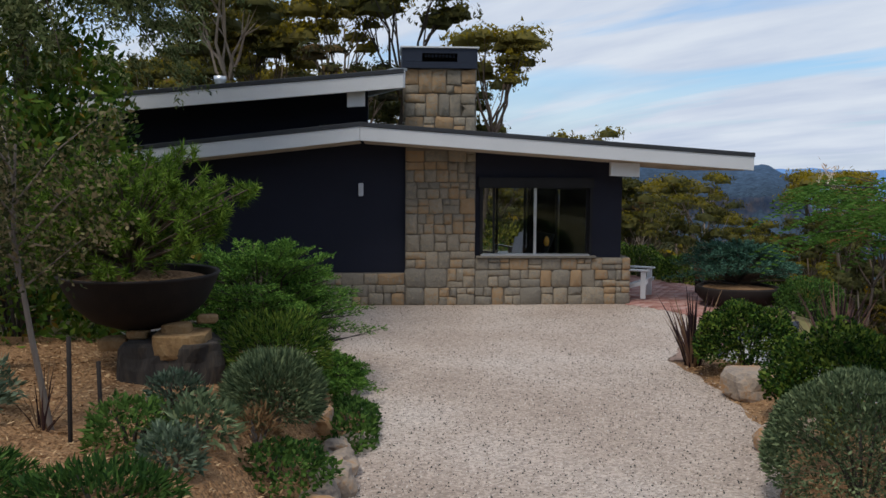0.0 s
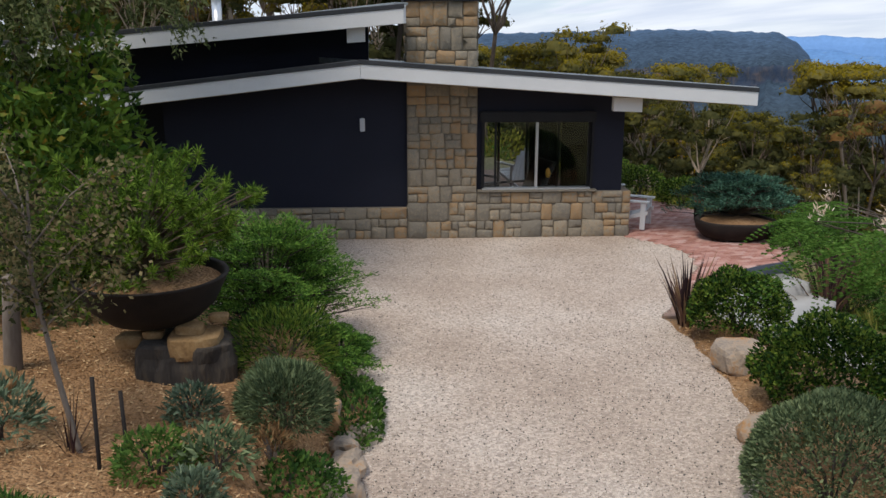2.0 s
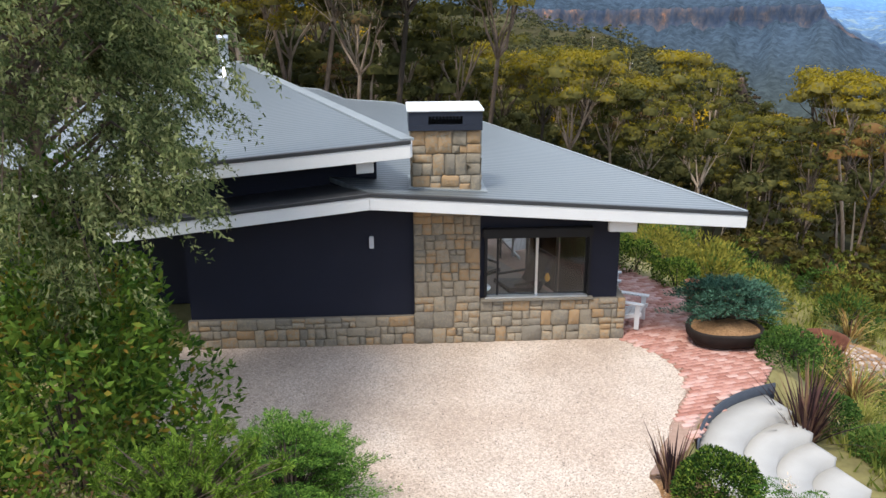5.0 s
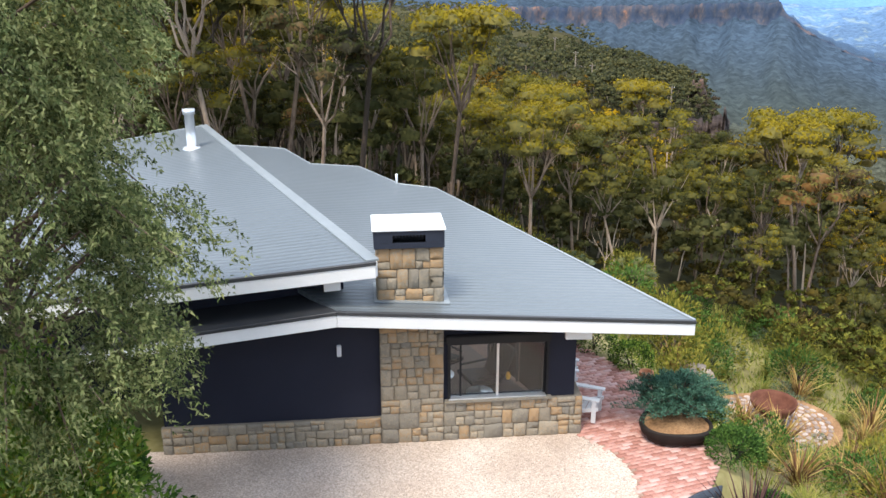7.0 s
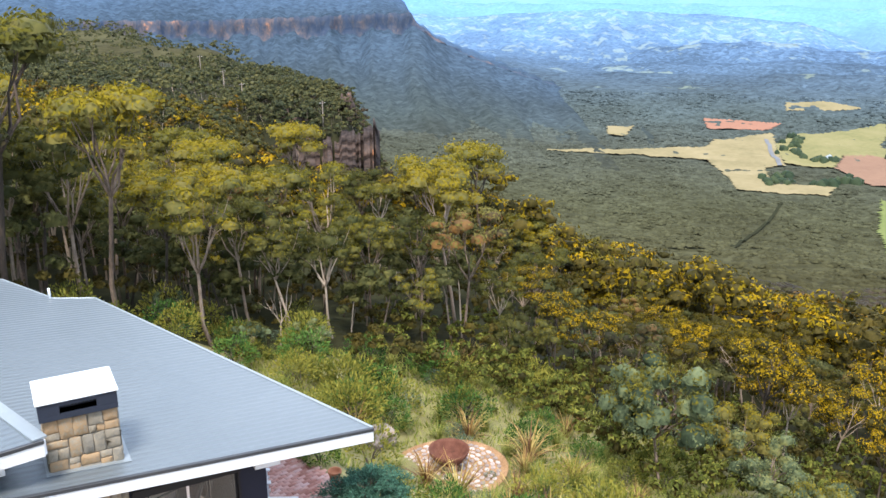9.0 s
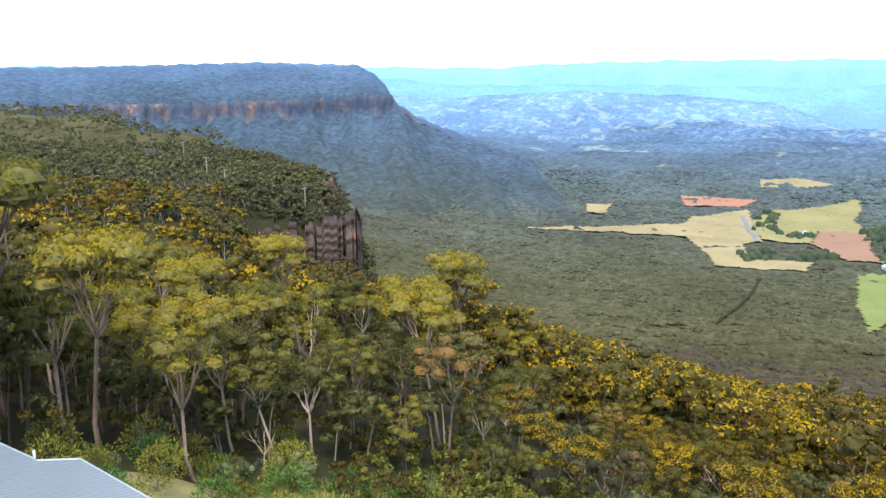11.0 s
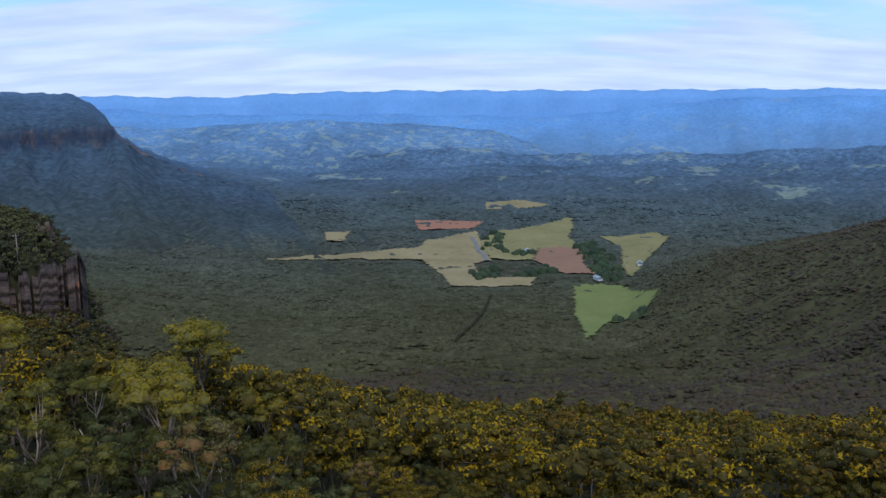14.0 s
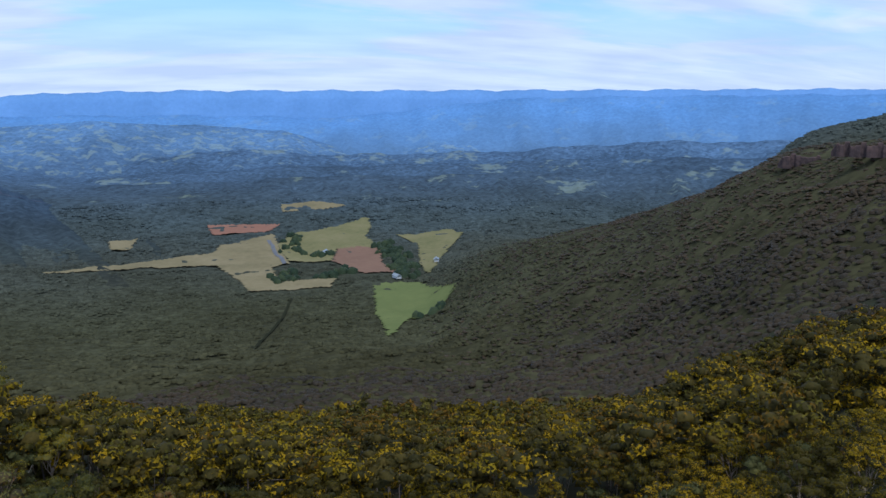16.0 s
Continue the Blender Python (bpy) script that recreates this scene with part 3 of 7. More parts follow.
def shell(n, radii, g, low=-0.4, depth=0.45, bumps=0.16):
    """Points inside the rim of a lumpy ellipsoid, and their outward headings."""
    d = g.normal(0, 1, (int(n * 2.2) + 20, 3))
    d /= np.linalg.norm(d, axis=1, keepdims=True)
    d = d[d[:, 2] > low][:n]
    ph = g.uniform(0, 6, 6)
    lump = 1 + bumps * (np.sin(4 * d[:, 0] + ph[0]) * np.sin(5 * d[:, 1] + ph[1]) + 0.7 * np.sin(7 * d[:, 2] + ph[2]) * np.sin(6 * d[:, 0] + ph[3]))
    r = (1 - depth * g.random(len(d)) ** 2.2) * lump
    return d * r[:, None] * np.asarray(radii), d


def blades(n, length, width, g, spread=0.6, droop=0.5, segs=3):
    """Long leaves rising from a point and bending over."""
    vs, fs = [], []
    for k in range(n):
        a, lean = g.uniform(0, 2 * np.pi), abs(g.normal(0, spread))
        ln, dr = length * g.uniform(0.55, 1.1), droop * g.uniform(0.3, 1.3)
        out = np.array([math.cos(a), math.sin(a), 0])
        side = np.array([-math.sin(a), math.cos(a), 0])
        p, th = out * g.uniform(0, 0.10) * length, lean
        rows = []
        for i in range(segs + 1):
            f = i / segs
            w = width * (1 - f ** 1.6) * (0.55 + 0.9 * min(f * 3, 0.5))
            rows += [p - side * w / 2, p + side * w / 2]
            th2 = min(th + dr * f * 1.4, 2.5)
            p = p + ln / segs * (out * math.sin(th2) + np.array([0, 0, math.cos(th2)]))
        b = len(vs)
        vs += rows
        fs += [(b + 2 * i, b + 2 * i + 1, b + 2 * i + 3, b + 2 * i + 2) for i in range(segs)]
    return np.array(vs), np.array(fs)


def rock_mesh(name, size, seed, material, sub=3, rough=0.22, flat=0.0, square=0.8):
    bm = bmesh.new()
    bmesh.ops.create_icosphere(bm, subdivisions=sub, radius=1)
    off = Vector((seed * 3.7, seed * 1.3, seed * 5.1))
    for v in bm.verts:
        n = noise.noise(v.co * 1.1 + off) * rough * 1.6 + noise.noise(v.co * 3.1 + off) * rough * 0.5
        c = v.co * (1 + n)
        c = Vector([math.copysign(abs(q) ** square, q) for q in c])
        if flat:
            c.z = min(c.z, flat)
        v.co = Vector((c.x * size[0], c.y * size[1], c.z * size[2]))
    return bm_mesh(name, bm, material)
# ---- terrain ----
OX, OY = 0.7, -15.8
PROFILES = []


def profile(azimuth, *pairs):
    """Ground heights along one bearing: pairs of distance and height."""
    PROFILES.append((azimuth, pairs))


profile(-180, (0, .3), (200, 2), (900, 10), (4950, 20))
profile(-60, (0, .3), (30, 0), (200, 0), (900, 0), (4950, 0))
profile(-25, (0, .3), (28, 0), (45, -1), (70, -3), (150, -8), (400, -15), (1200, -28), (1800, -220), (4950, -300))
profile(2, (0, .3), (30, -.5), (45, -3), (60, -5), (100, -11), (200, -25), (400, -28), (1150, -30), (1700, -180), (2300, -230), (4950, -300))
profile(9, (0, .3), (30, -1), (45, -4.5), (60, -6.5), (100, -15), (200, -33), (400, -34), (950, -36), (1500, -180), (2300, -230), (4950, -300))
profile(15, (0, .3), (24, -.5), (30, -2.3), (40, -5.2), (58, -7), (80, -14), (150, -34), (250, -42), (400, -37), (700, -40), (1100, -150), (1700, -230), (4950, -300))
profile(19.4, (0, .3), (20, 0), (30, -2.8), (40, -5), (60, -7), (90, -17), (200, -52), (317, -66), (332, -66), (335, -47), (346, -43), (354, -38), (480, -38), (620, -80), (1000, -200), (1700, -260), (4950, -300))
profile(23, (0, .3), (18, 0), (25, -3), (40, -5.5), (63, -8), (90, -18), (200, -62), (318, -66), (332, -66), (335, -45), (356, -40), (366, -36), (400, -38), (460, -60), (620, -140), (900, -230), (1700, -290), (4950, -300))
profile(25, (0, .3), (16, 0), (25, -3.6), (63, -8.5), (90, -18), (200, -60), (330, -72), (420, -95), (520, -160), (900, -260), (1700, -320), (4950, -300))
profile(31, (0, .3), (9, .2), (14, -.4), (18, -1.6), (24, -3.8), (28, -4.2), (66, -10), (90, -18), (150, -42), (200, -75), (330, -130), (500, -190), (900, -272), (1400, -335), (2600, -310), (3000, -246), (4950, -240))
profile(38, (0, .3), (6, .3), (9, 0), (13, -.9), (24, -3.8), (30, -5.5), (55, -12), (80, -20), (150, -40), (180, -62), (300, -130), (500, -205), (900, -275), (1150, -321), (1400, -345), (1900, -342), (2300, -331), (2550, -296), (3000, -285), (4950, -300))
profile(50, (0, .3), (5, .3), (9, -.4), (25, -5.5), (58, -16), (150, -47), (215, -74), (300, -130), (500, -205), (900, -275), (1150, -321), (1400, -345), (1900, -342), (2300, -331), (2550, -296), (3000, -285), (4950, -300))
profile(61, (0, .3), (5, .3), (9, -.6), (25, -6), (60, -18), (150, -49), (240, -82), (310, -130), (500, -205), (900, -275), (1150, -321), (1400, -345), (1900, -342), (2300, -331), (2550, -296), (3000, -285), (4950, -300))
profile(64.5, (0, .3), (5, .3), (9, -.6), (25, -6), (60, -18), (150, -49), (250, -86), (330, -135), (500, -200), (900, -270), (1350, -275), (1550, -267), (1750, -300), (2300, -331), (2550, -296), (3000, -285), (4950, -300))
profile(68.2, (0, .3), (5, .3), (9, -.6), (25, -6), (60, -17), (150, -47), (240, -80), (330, -130), (500, -190), (900, -255), (1350, -216), (1500, -235), (2000, -325), (2550, -296), (3000, -285), (4950, -300))
profile(73.8, (0, .3), (5, .3), (9, -.6), (25, -6), (60, -16), (120, -34), (200, -66), (330, -118), (500, -175), (800, -218), (1250, -165), (1450, -190), (2100, -325), (3000, -285), (4950, -300))
profile(79.1, (0, .3), (9, -.5), (25, -5), (60, -14.5), (120, -28), (180, -52), (330, -105), (500, -150), (700, -175), (1120, -105), (1350, -130), (2100, -300), (3000, -285), (4950, -300))
profile(84.3, (0, .3), (9, -.4), (25, -4), (60, -12), (110, -19), (170, -38), (330, -90), (450, -118), (600, -125), (1000, -65), (1050, -40), (1250, -55), (1600, -150), (2100, -66), (2700, -170), (4950, -220))
profile(90, (0, .3), (9, -.3), (25, -3), (60, -9), (110, -14), (170, -30), (330, -75), (450, -95), (600, -95), (850, -42), (900, -20), (1250, -42), (1600, -120), (2100, -6), (2800, -110), (4950, -150))
profile(110, (0, .3), (60, -4), (250, -18), (900, 5), (2000, 0), (4950, 0))
profile(180, (0, .3), (200, 2), (900, 10), (4950, 20))

RINGS = np.concatenate([[0.0], np.geomspace(1.5, 4940, 215)])
BEAR = np.concatenate([np.arange(-180, -28, 4.0), np.arange(-28, 95, 0.38), np.arange(95, 180.1, 4.0)])
knots = np.array([p[0] for p in PROFILES], float)
radial = np.array([np.interp(RINGS, [q[0] for q in p[1]], [q[1] for q in p[1]]) for p in PROFILES])
TABLE = np.array([np.interp(BEAR, knots, radial[:, i]) for i in range(len(RINGS))]).T
# ease the corners a little along bearing, less near the cliff tip
ease = TABLE.copy()
for _ in range(3):
    ease[2:-2] = (TABLE[:-4] + TABLE[1:-3] + TABLE[2:-2] + TABLE[3:-1] + TABLE[4:]) / 5
    TABLE = ease.copy()


def wave(x, y, size, seed):
    """Cheap smooth noise, about -1 to 1."""
    k = 2 * np.pi / size
    s = seed * 1.7
    return (np.sin(k * x + 1.3 * np.sin(k * 0.7 * y + s)) * np.sin(k * 0.9 * y + 1.1 * np.sin(k * 0.8 * x - s) + s) + 0.5 * np.sin(k * 2.3 * x + s * 2 + np.sin(k * 1.7 * y)) * np.sin(k * 2.1 * y - s)) / 1.5


def smooth(v):
    v = np.clip(v, 0, 1)
    return v * v * (3 - 2 * v)


def drive_left(y):
    return np.interp(y, [-26, -9.8, -8.9, -7.8, -6.6, -5.6, -4.6, -3.6, 0.2], [0.2, 0.24, 0.34, 0.48, 0.2, -0.1, -1.2, -3.4, -3.9])


def drive_right(y):
    return np.interp(y, [-26, -10, -9.4, -8.5, -7.2, -6, -5.2, -3.8, -2.4, -1.6, -0.8, -0.2, 0.2], [3.1, 3.55, 3.8, 4.15, 4.32, 4.37, 4.3, 5.05, 5.8, 5.94, 5.76, 5.3, 5.2])


def pad_right(y):
    return np.interp(y, [-26, -11, -9, -7, -5.5, -4.2, -3.7, -2.85, -2.3, -1.4, 0, 2.2, 3.2, 12], [3.6, 4.2, 4.8, 5.0, 5.0, 5.2, 5.66, 6.4, 7.27, 7.9, 8.0, 7.5, 7.1, 3.9])


def ground_z(x, y):
    x, y = np.asarray(x, float), np.asarray(y, float)
    dx, dy = x - OX, y - OY
    r, a = np.hypot(dx, dy), np.degrees(np.arctan2(dx, dy))
    ri = np.interp(r, RINGS, np.arange(len(RINGS)))
    ai = np.interp(a, BEAR, np.arange(len(BEAR)))
    r0, a0 = np.minimum(ri.astype(int), len(RINGS) - 2), np.minimum(ai.astype(int), len(BEAR) - 2)
    fr, fa = ri - r0, ai - a0
    z = (TABLE[a0, r0] * (1 - fa) + TABLE[a0 + 1, r0] * fa) * (1 - fr) + (TABLE[a0, r0 + 1] * (1 - fa) + TABLE[a0 + 1, r0 + 1] * fa) * fr
    far = smooth((r - 40) / 200)
    z = z + wave(x, y, 9, 2) * 0.25 * smooth((r - 18) / 15) + wave(x, y, 60, 3) * 2.0 * far + wave(x, y, 240, 5) * 9.0 * smooth((r - 350) / 500) * (1 - 0.6 * smooth((r - 900) / 300))
    d = np.maximum(np.maximum(x - pad_right(y), -14 - x), y - 11.5)
    w = smooth(1 - d / 1.3)
    pad = 0.02 * np.clip(-y, 0, 16)
    mound = 0.55 * smooth((drive_left(y) - x) / 0.8) * smooth((-5.4 - y) / 1.6) + 0.15 * smooth((-1.2 - x) / 2.0) * smooth((-5.4 - y) / 1.6)
    bed = 0.14 * smooth((x - drive_right(y)) / 0.6) * smooth((-5.4 - y) / 0.6)
    z = z * (1 - w) + (pad + mound + bed) * w
    pit = smooth((3.05 - np.hypot(x - 8.2, y + 5.2)) / 0.12) * smooth((x - 5.0) / 0.3)
    return z * (1 - pit) + np.minimum(z, -0.75) * pit


AA, RR = np.meshgrid(np.radians(BEAR), RINGS[1:], indexing="ij")
GX, GY = OX + RR * np.sin(AA), OY + RR * np.cos(AA)
GZ = ground_z(GX, GY) - 0.03
na, nr = GX.shape
gv = np.concatenate([np.stack([GX, GY, GZ], -1).reshape(-1, 3), [[OX, OY, 0.27]]])
ii, jj = np.meshgrid(np.arange(na - 1), np.arange(nr - 1), indexing="ij")
gf = np.stack([ii * nr + jj, ii * nr + jj + 1, (ii + 1) * nr + jj + 1, (ii + 1) * nr + jj], -1).reshape(-1, 4)
rm = np.sqrt(RINGS[1:-1] * RINGS[2:])[jj.ravel()]
am = BEAR[ii.ravel()]
fz = GZ.ravel()[gf]
steep = (fz.max(1) - fz.min(1)) / np.maximum(rm * 0.028, 0.1)
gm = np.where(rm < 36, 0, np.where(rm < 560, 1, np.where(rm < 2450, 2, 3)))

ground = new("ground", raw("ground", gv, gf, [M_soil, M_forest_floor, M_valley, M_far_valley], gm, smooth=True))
tagged(ground, "bushy hillside falling from the house into a wide forested valley", "ground", kind="structure")
core = raw("ground_core", np.array([[OX + 1.7 * math.sin(a), OY + 1.7 * math.cos(a), 0.26] for a in np.linspace(0, 2 * np.pi, 24, endpoint=False)]), np.arange(24)[::-1].reshape(1, 24), M_soil)
part("soil_patch", core, ground)


def sheet(name, xs_of, y0, y1, ny, nx, lift, material):
    """A draped strip between two plan curves."""
    ys = np.linspace(y0, y1, ny)
    v = []
    for y in ys:
        x0, x1 = xs_of(y)
        x = np.linspace(x0, x1, nx)
        yy = np.full(nx, y)
        v.append(np.stack([x, yy, ground_z(x, yy) + lift], 1))
    i, j = np.meshgrid(np.arange(ny - 1), np.arange(nx - 1), indexing="ij")
    f = np.stack([i * nx + j, i * nx + j + 1, (i + 1) * nx + j + 1, (i + 1) * nx + j], -1).reshape(-1, 4)
    return raw(name, np.concatenate(v), f, material, smooth=True)


drive = tagged(new("driveway", sheet("driveway", lambda y: (drive_left(y) + 0.03 * math.sin(y * 7), drive_right(y) + 0.03 * math.sin(y * 9)), -25, 0.15, 170, 50, 0.012, M_gravel)), "pale crushed gravel driveway in front of the house", "driveway", kind="structure")
bed_l = tagged(new("garden_bed", sheet("garden_bed", lambda y: (-10.0, drive_left(y) + 0.06), -24, -4.2, 110, 60, 0.004, M_mulch)), "raised garden bed covered in tan wood mulch", "garden bed", kind="structure")
bed_r = tagged(new("garden_bed", sheet("garden_bed", lambda y: (drive_right(y) - 0.06, drive_right(y) + 1.6), -24, -5.1, 90, 16, 0.004, M_mulch)), "strip of mulched garden beside the gravel drive", "garden bed", kind="structure")


# ---- far landforms ----
def landform(name, bearings, rows_of, mats, row_mats, label, category="backdrop", soft=True):
    """Polar sheet: rows_of(bearing) gives (distance, height) pairs from the near foot to the far top."""
    rows = [rows_of(b) for b in bearings]
    k = len(rows[0])
    v = np.array([[OX + r * math.sin(radians(b)), OY + r * math.cos(radians(b)), z] for b, row in zip(bearings, rows) for r, z in row])
    n = len(bearings)
    i, j = np.meshgrid(np.arange(n - 1), np.arange(k - 1), indexing="ij")
    f = np.stack([i * k + j, (i + 1) * k + j, (i + 1) * k + j + 1, i * k + j + 1], -1).reshape(-1, 4)
    idx = np.array([row_mats[q] for q in j.ravel()])
    return tagged(new(name, raw(name, v, f, mats, idx, smooth=soft)), label, category, kind="structure")


def wob(b, f, seed):
    return math.sin(b * f + seed) + 0.6 * math.sin(b * f * 2.3 + seed * 2) + 0.35 * math.sin(b * f * 5.1 + seed * 3)


def mesa_rows(b):
    crest = np.interp(b, [-30, 0, 8, 18, 24.6, 25.6, 26.4, 27.0], [0.35, -0.05, 0.0, 0.25, 0.05, -0.5, -1.3, -2.3])
    top = np.interp(b, [-30, 5, 14, 22, 26.8, 27.2, 28.5, 30.8, 34.6, 38.4, 43], [-2.2, -2.3, -2.35, -2.1, -1.95, -2.6, -3.6, -4.75, -6.0, -7.1, -8.0])
    crest = crest if b < 27 else top - 0.4
    thick = np.interp(b, [-30, 8, 20, 26.6, 27.2, 29, 43], [0.8, 0.9, 1.15, 1.05, 0.35, 0.05, 0.0])
    thick = thick * (1 + 0.18 * wob(b, 2.2, 1))
    rs = 2650 + 20 * wob(b, 0.8, 2)
    r0 = rs + 9 * wob(b, 7.0, 4)
    h = lambda r, e: 15.5 + r * math.tan(radians(e))
    zt, zb = h(rs, top + 0.05 * wob(b, 6, 5)), h(rs, top - thick)
    rows = []
    for i in range(26):
        f = i / 25
        r = 1650 + (rs - 1650) * f
        rows.append((r, -345 + (zb + 345) * f ** 1.7 + 9 * wob(b + f * 5, 1.3, 6) * f * (1 - f) * 3))
    rows += [(r0 + 2 + 10 * f, zb + (zt - zb) * f) for f in (0.33, 0.66, 1.0)]
    hi = h(3250, crest) if b < 27 else zt - 25
    for i in range(1, 9):
        f = i / 8
        rows.append((rs + 25 + (3250 - rs) * f, zt + (hi - zt) * (1 - (1 - f) ** 1.8) + 2.0 * wob(b + f, 4.0, 7)))
    rows.append((3700, -330))
    return rows


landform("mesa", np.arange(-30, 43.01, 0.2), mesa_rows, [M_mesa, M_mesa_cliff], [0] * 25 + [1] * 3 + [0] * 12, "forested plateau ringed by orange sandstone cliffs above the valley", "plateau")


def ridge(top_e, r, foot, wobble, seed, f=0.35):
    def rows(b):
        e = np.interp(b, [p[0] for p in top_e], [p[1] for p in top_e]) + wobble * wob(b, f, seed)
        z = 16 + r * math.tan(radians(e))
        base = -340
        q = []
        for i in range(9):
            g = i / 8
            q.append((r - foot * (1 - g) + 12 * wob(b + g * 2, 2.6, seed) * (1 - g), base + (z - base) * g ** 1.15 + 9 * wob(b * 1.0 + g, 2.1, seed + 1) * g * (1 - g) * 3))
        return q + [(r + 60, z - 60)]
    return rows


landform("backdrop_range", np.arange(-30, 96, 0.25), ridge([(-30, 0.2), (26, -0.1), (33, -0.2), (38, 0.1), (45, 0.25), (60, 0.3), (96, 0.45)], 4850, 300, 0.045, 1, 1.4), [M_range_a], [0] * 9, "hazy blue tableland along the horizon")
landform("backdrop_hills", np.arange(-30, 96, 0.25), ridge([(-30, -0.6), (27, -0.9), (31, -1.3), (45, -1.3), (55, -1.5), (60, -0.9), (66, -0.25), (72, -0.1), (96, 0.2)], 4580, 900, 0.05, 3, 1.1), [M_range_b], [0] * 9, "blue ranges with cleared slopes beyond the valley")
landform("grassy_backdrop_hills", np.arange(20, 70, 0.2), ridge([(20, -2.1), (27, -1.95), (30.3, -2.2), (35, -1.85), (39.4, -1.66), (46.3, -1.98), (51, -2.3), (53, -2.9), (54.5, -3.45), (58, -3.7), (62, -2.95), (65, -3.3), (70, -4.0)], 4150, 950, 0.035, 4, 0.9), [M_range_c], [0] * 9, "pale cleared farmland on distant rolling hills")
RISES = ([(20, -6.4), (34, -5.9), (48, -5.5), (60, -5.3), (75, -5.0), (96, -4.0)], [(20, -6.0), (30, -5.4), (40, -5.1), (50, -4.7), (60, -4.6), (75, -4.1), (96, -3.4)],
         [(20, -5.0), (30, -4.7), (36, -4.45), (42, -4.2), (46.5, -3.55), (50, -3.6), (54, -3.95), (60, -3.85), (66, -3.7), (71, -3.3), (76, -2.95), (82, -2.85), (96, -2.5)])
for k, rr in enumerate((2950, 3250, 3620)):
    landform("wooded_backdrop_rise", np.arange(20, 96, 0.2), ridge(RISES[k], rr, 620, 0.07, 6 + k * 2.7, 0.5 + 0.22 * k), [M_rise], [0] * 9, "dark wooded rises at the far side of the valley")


def chance(k, salt):
    return math.sin(k * 12.9898 + salt * 78.233) * 43758.5453 % 1.0


def spur_rows(b):
    """Blocky sandstone buttresses in level beds, parted by deep upright clefts."""
    u = b / 1.35 + 0.25 * math.sin(b * 2.1)
    big, fu = math.floor(u), u % 1.0
    col, col2 = chance(big, 1), chance(math.floor(b / 0.21), 2)
    cleft = 9.0 if fu < 0.10 + 0.12 * chance(big, 3) else (2.5 if chance(math.floor(b / 0.13), 4) > 0.95 else 0.0)
    top = np.interp(b, [16.4, 17.2, 17.6, 21.8, 22, 24.3, 24.4, 25.0, 25.45], [-55, -51, -47, -47.5, -44, -43.5, -47, -54, -66]) + 2.6 * col - 0.8 * col2 - 7.0 * chance(math.floor(b / 0.55 + 0.3), 7) ** 2
    r0 = np.interp(b, [16.4, 20, 24.2, 25.4], [323, 318, 321, 346]) + 4.0 * col + 0.5 * col2 + cleft
    q = []
    for k in range(33):
        f = k / 32
        bed = math.floor(f * 11 + 0.5 * col)
        ledge = 1.7 * chance(bed, 5) + (0.9 if (f * 11 + 0.5 * col) % 1.0 < 0.28 else 0.0)
        q.append((r0 + ledge + 1.5 * f + (2.0 if f > 0.62 + 0.25 * chance(big, 6) else 0.0) + (1.5 if f > 0.9 else 0.0), -76 + (top + 76) * f))
    return q + [(r0 + 16, top + 0.8)]


landform("spur_cliff", np.arange(16.4, 24.6, 0.035), spur_rows, [M_cliff], [0] * 33, "weathered orange and grey sandstone cliff below the spur", "cliff", soft=False)


def bluff(name, b0, b1, r, z0, z1, seed, stone=M_cliff):
    def rows(b):
        col = math.sin(math.floor(b / 0.3 + seed) * 12.9898) * 43758.5453 % 1.0
        e = min(1.0, (b - b0) / 0.3, (b1 - b) / 0.3)
        rr = r + 0.006 * r * col + 6 * (1 - e)
        t = z0 + (z1 - z0) * max(0.0, e) * (0.55 + 0.45 * col)
        return [(rr + math.sin(math.floor(f * 6) * 37.7 + seed) * 0.7 + 1.5 * f, z0 - 4 + (t - z0 + 4) * f) for f in np.linspace(0, 1, 16)] + [(rr + 9, t)]
    landform(name, np.arange(b0, b1 + 0.001, 0.05), rows, [stone], [0] * 16, "broken sandstone outcrop among the spur trees", "cliff", soft=False)


bluff("rock_outcrop", 17.5, 20.2, 344, -44, -36.5, 1)
bluff("rock_outcrop", 21.8, 23.0, 360, -39, -32.0, 2)
bluff("rock_outcrop", 13.6, 15.1, 312, -46, -37.5, 3)
bluff("rock_outcrop", 8.8, 10.6, 300, -44, -39.5, 4)
bluff("rock_outcrop", 83.3, 86.0, 1012, -58, -45.0, 5, M_outcrop)
bluff("rock_outcrop", 86.3, 91.0, 884, -35, -25.0, 6, M_outcrop)


def inside(px, py, poly):
    """Which points lie inside a plan outline."""
    hit = np.zeros(np.shape(px), bool)
    for (x0, y0), (x1, y1) in zip(poly, poly[1:] + poly[:1]):
        c = (y0 > py) != (y1 > py)
        hit ^= c & (px < (x1 - x0) * (py - y0) / (y1 - y0 + 1e-9) + x0)
    return hit


F_tan = surface("dry_pasture", [(0.150, 0.128, 0.070), (0.205, 0.168, 0.092), (0.245, 0.200, 0.116)], scale=0.012, fine=0.09, bump=0, rough=1, spec=0)
F_red = surface("ploughed_red_soil", [(0.205, 0.105, 0.072), (0.265, 0.138, 0.094)], scale=0.012, fine=0.1, bump=0, rough=1, spec=0)
F_olive = surface("olive_pasture", [(0.125, 0.122, 0.055), (0.175, 0.158, 0.074), (0.21, 0.18, 0.092)], scale=0.012, fine=0.09, bump=0, rough=1, spec=0)
F_green = surface("green_pasture", [(0.112, 0.132, 0.048), (0.148, 0.165, 0.060)], scale=0.012, fine=0.09, bump=0, rough=1, spec=0)
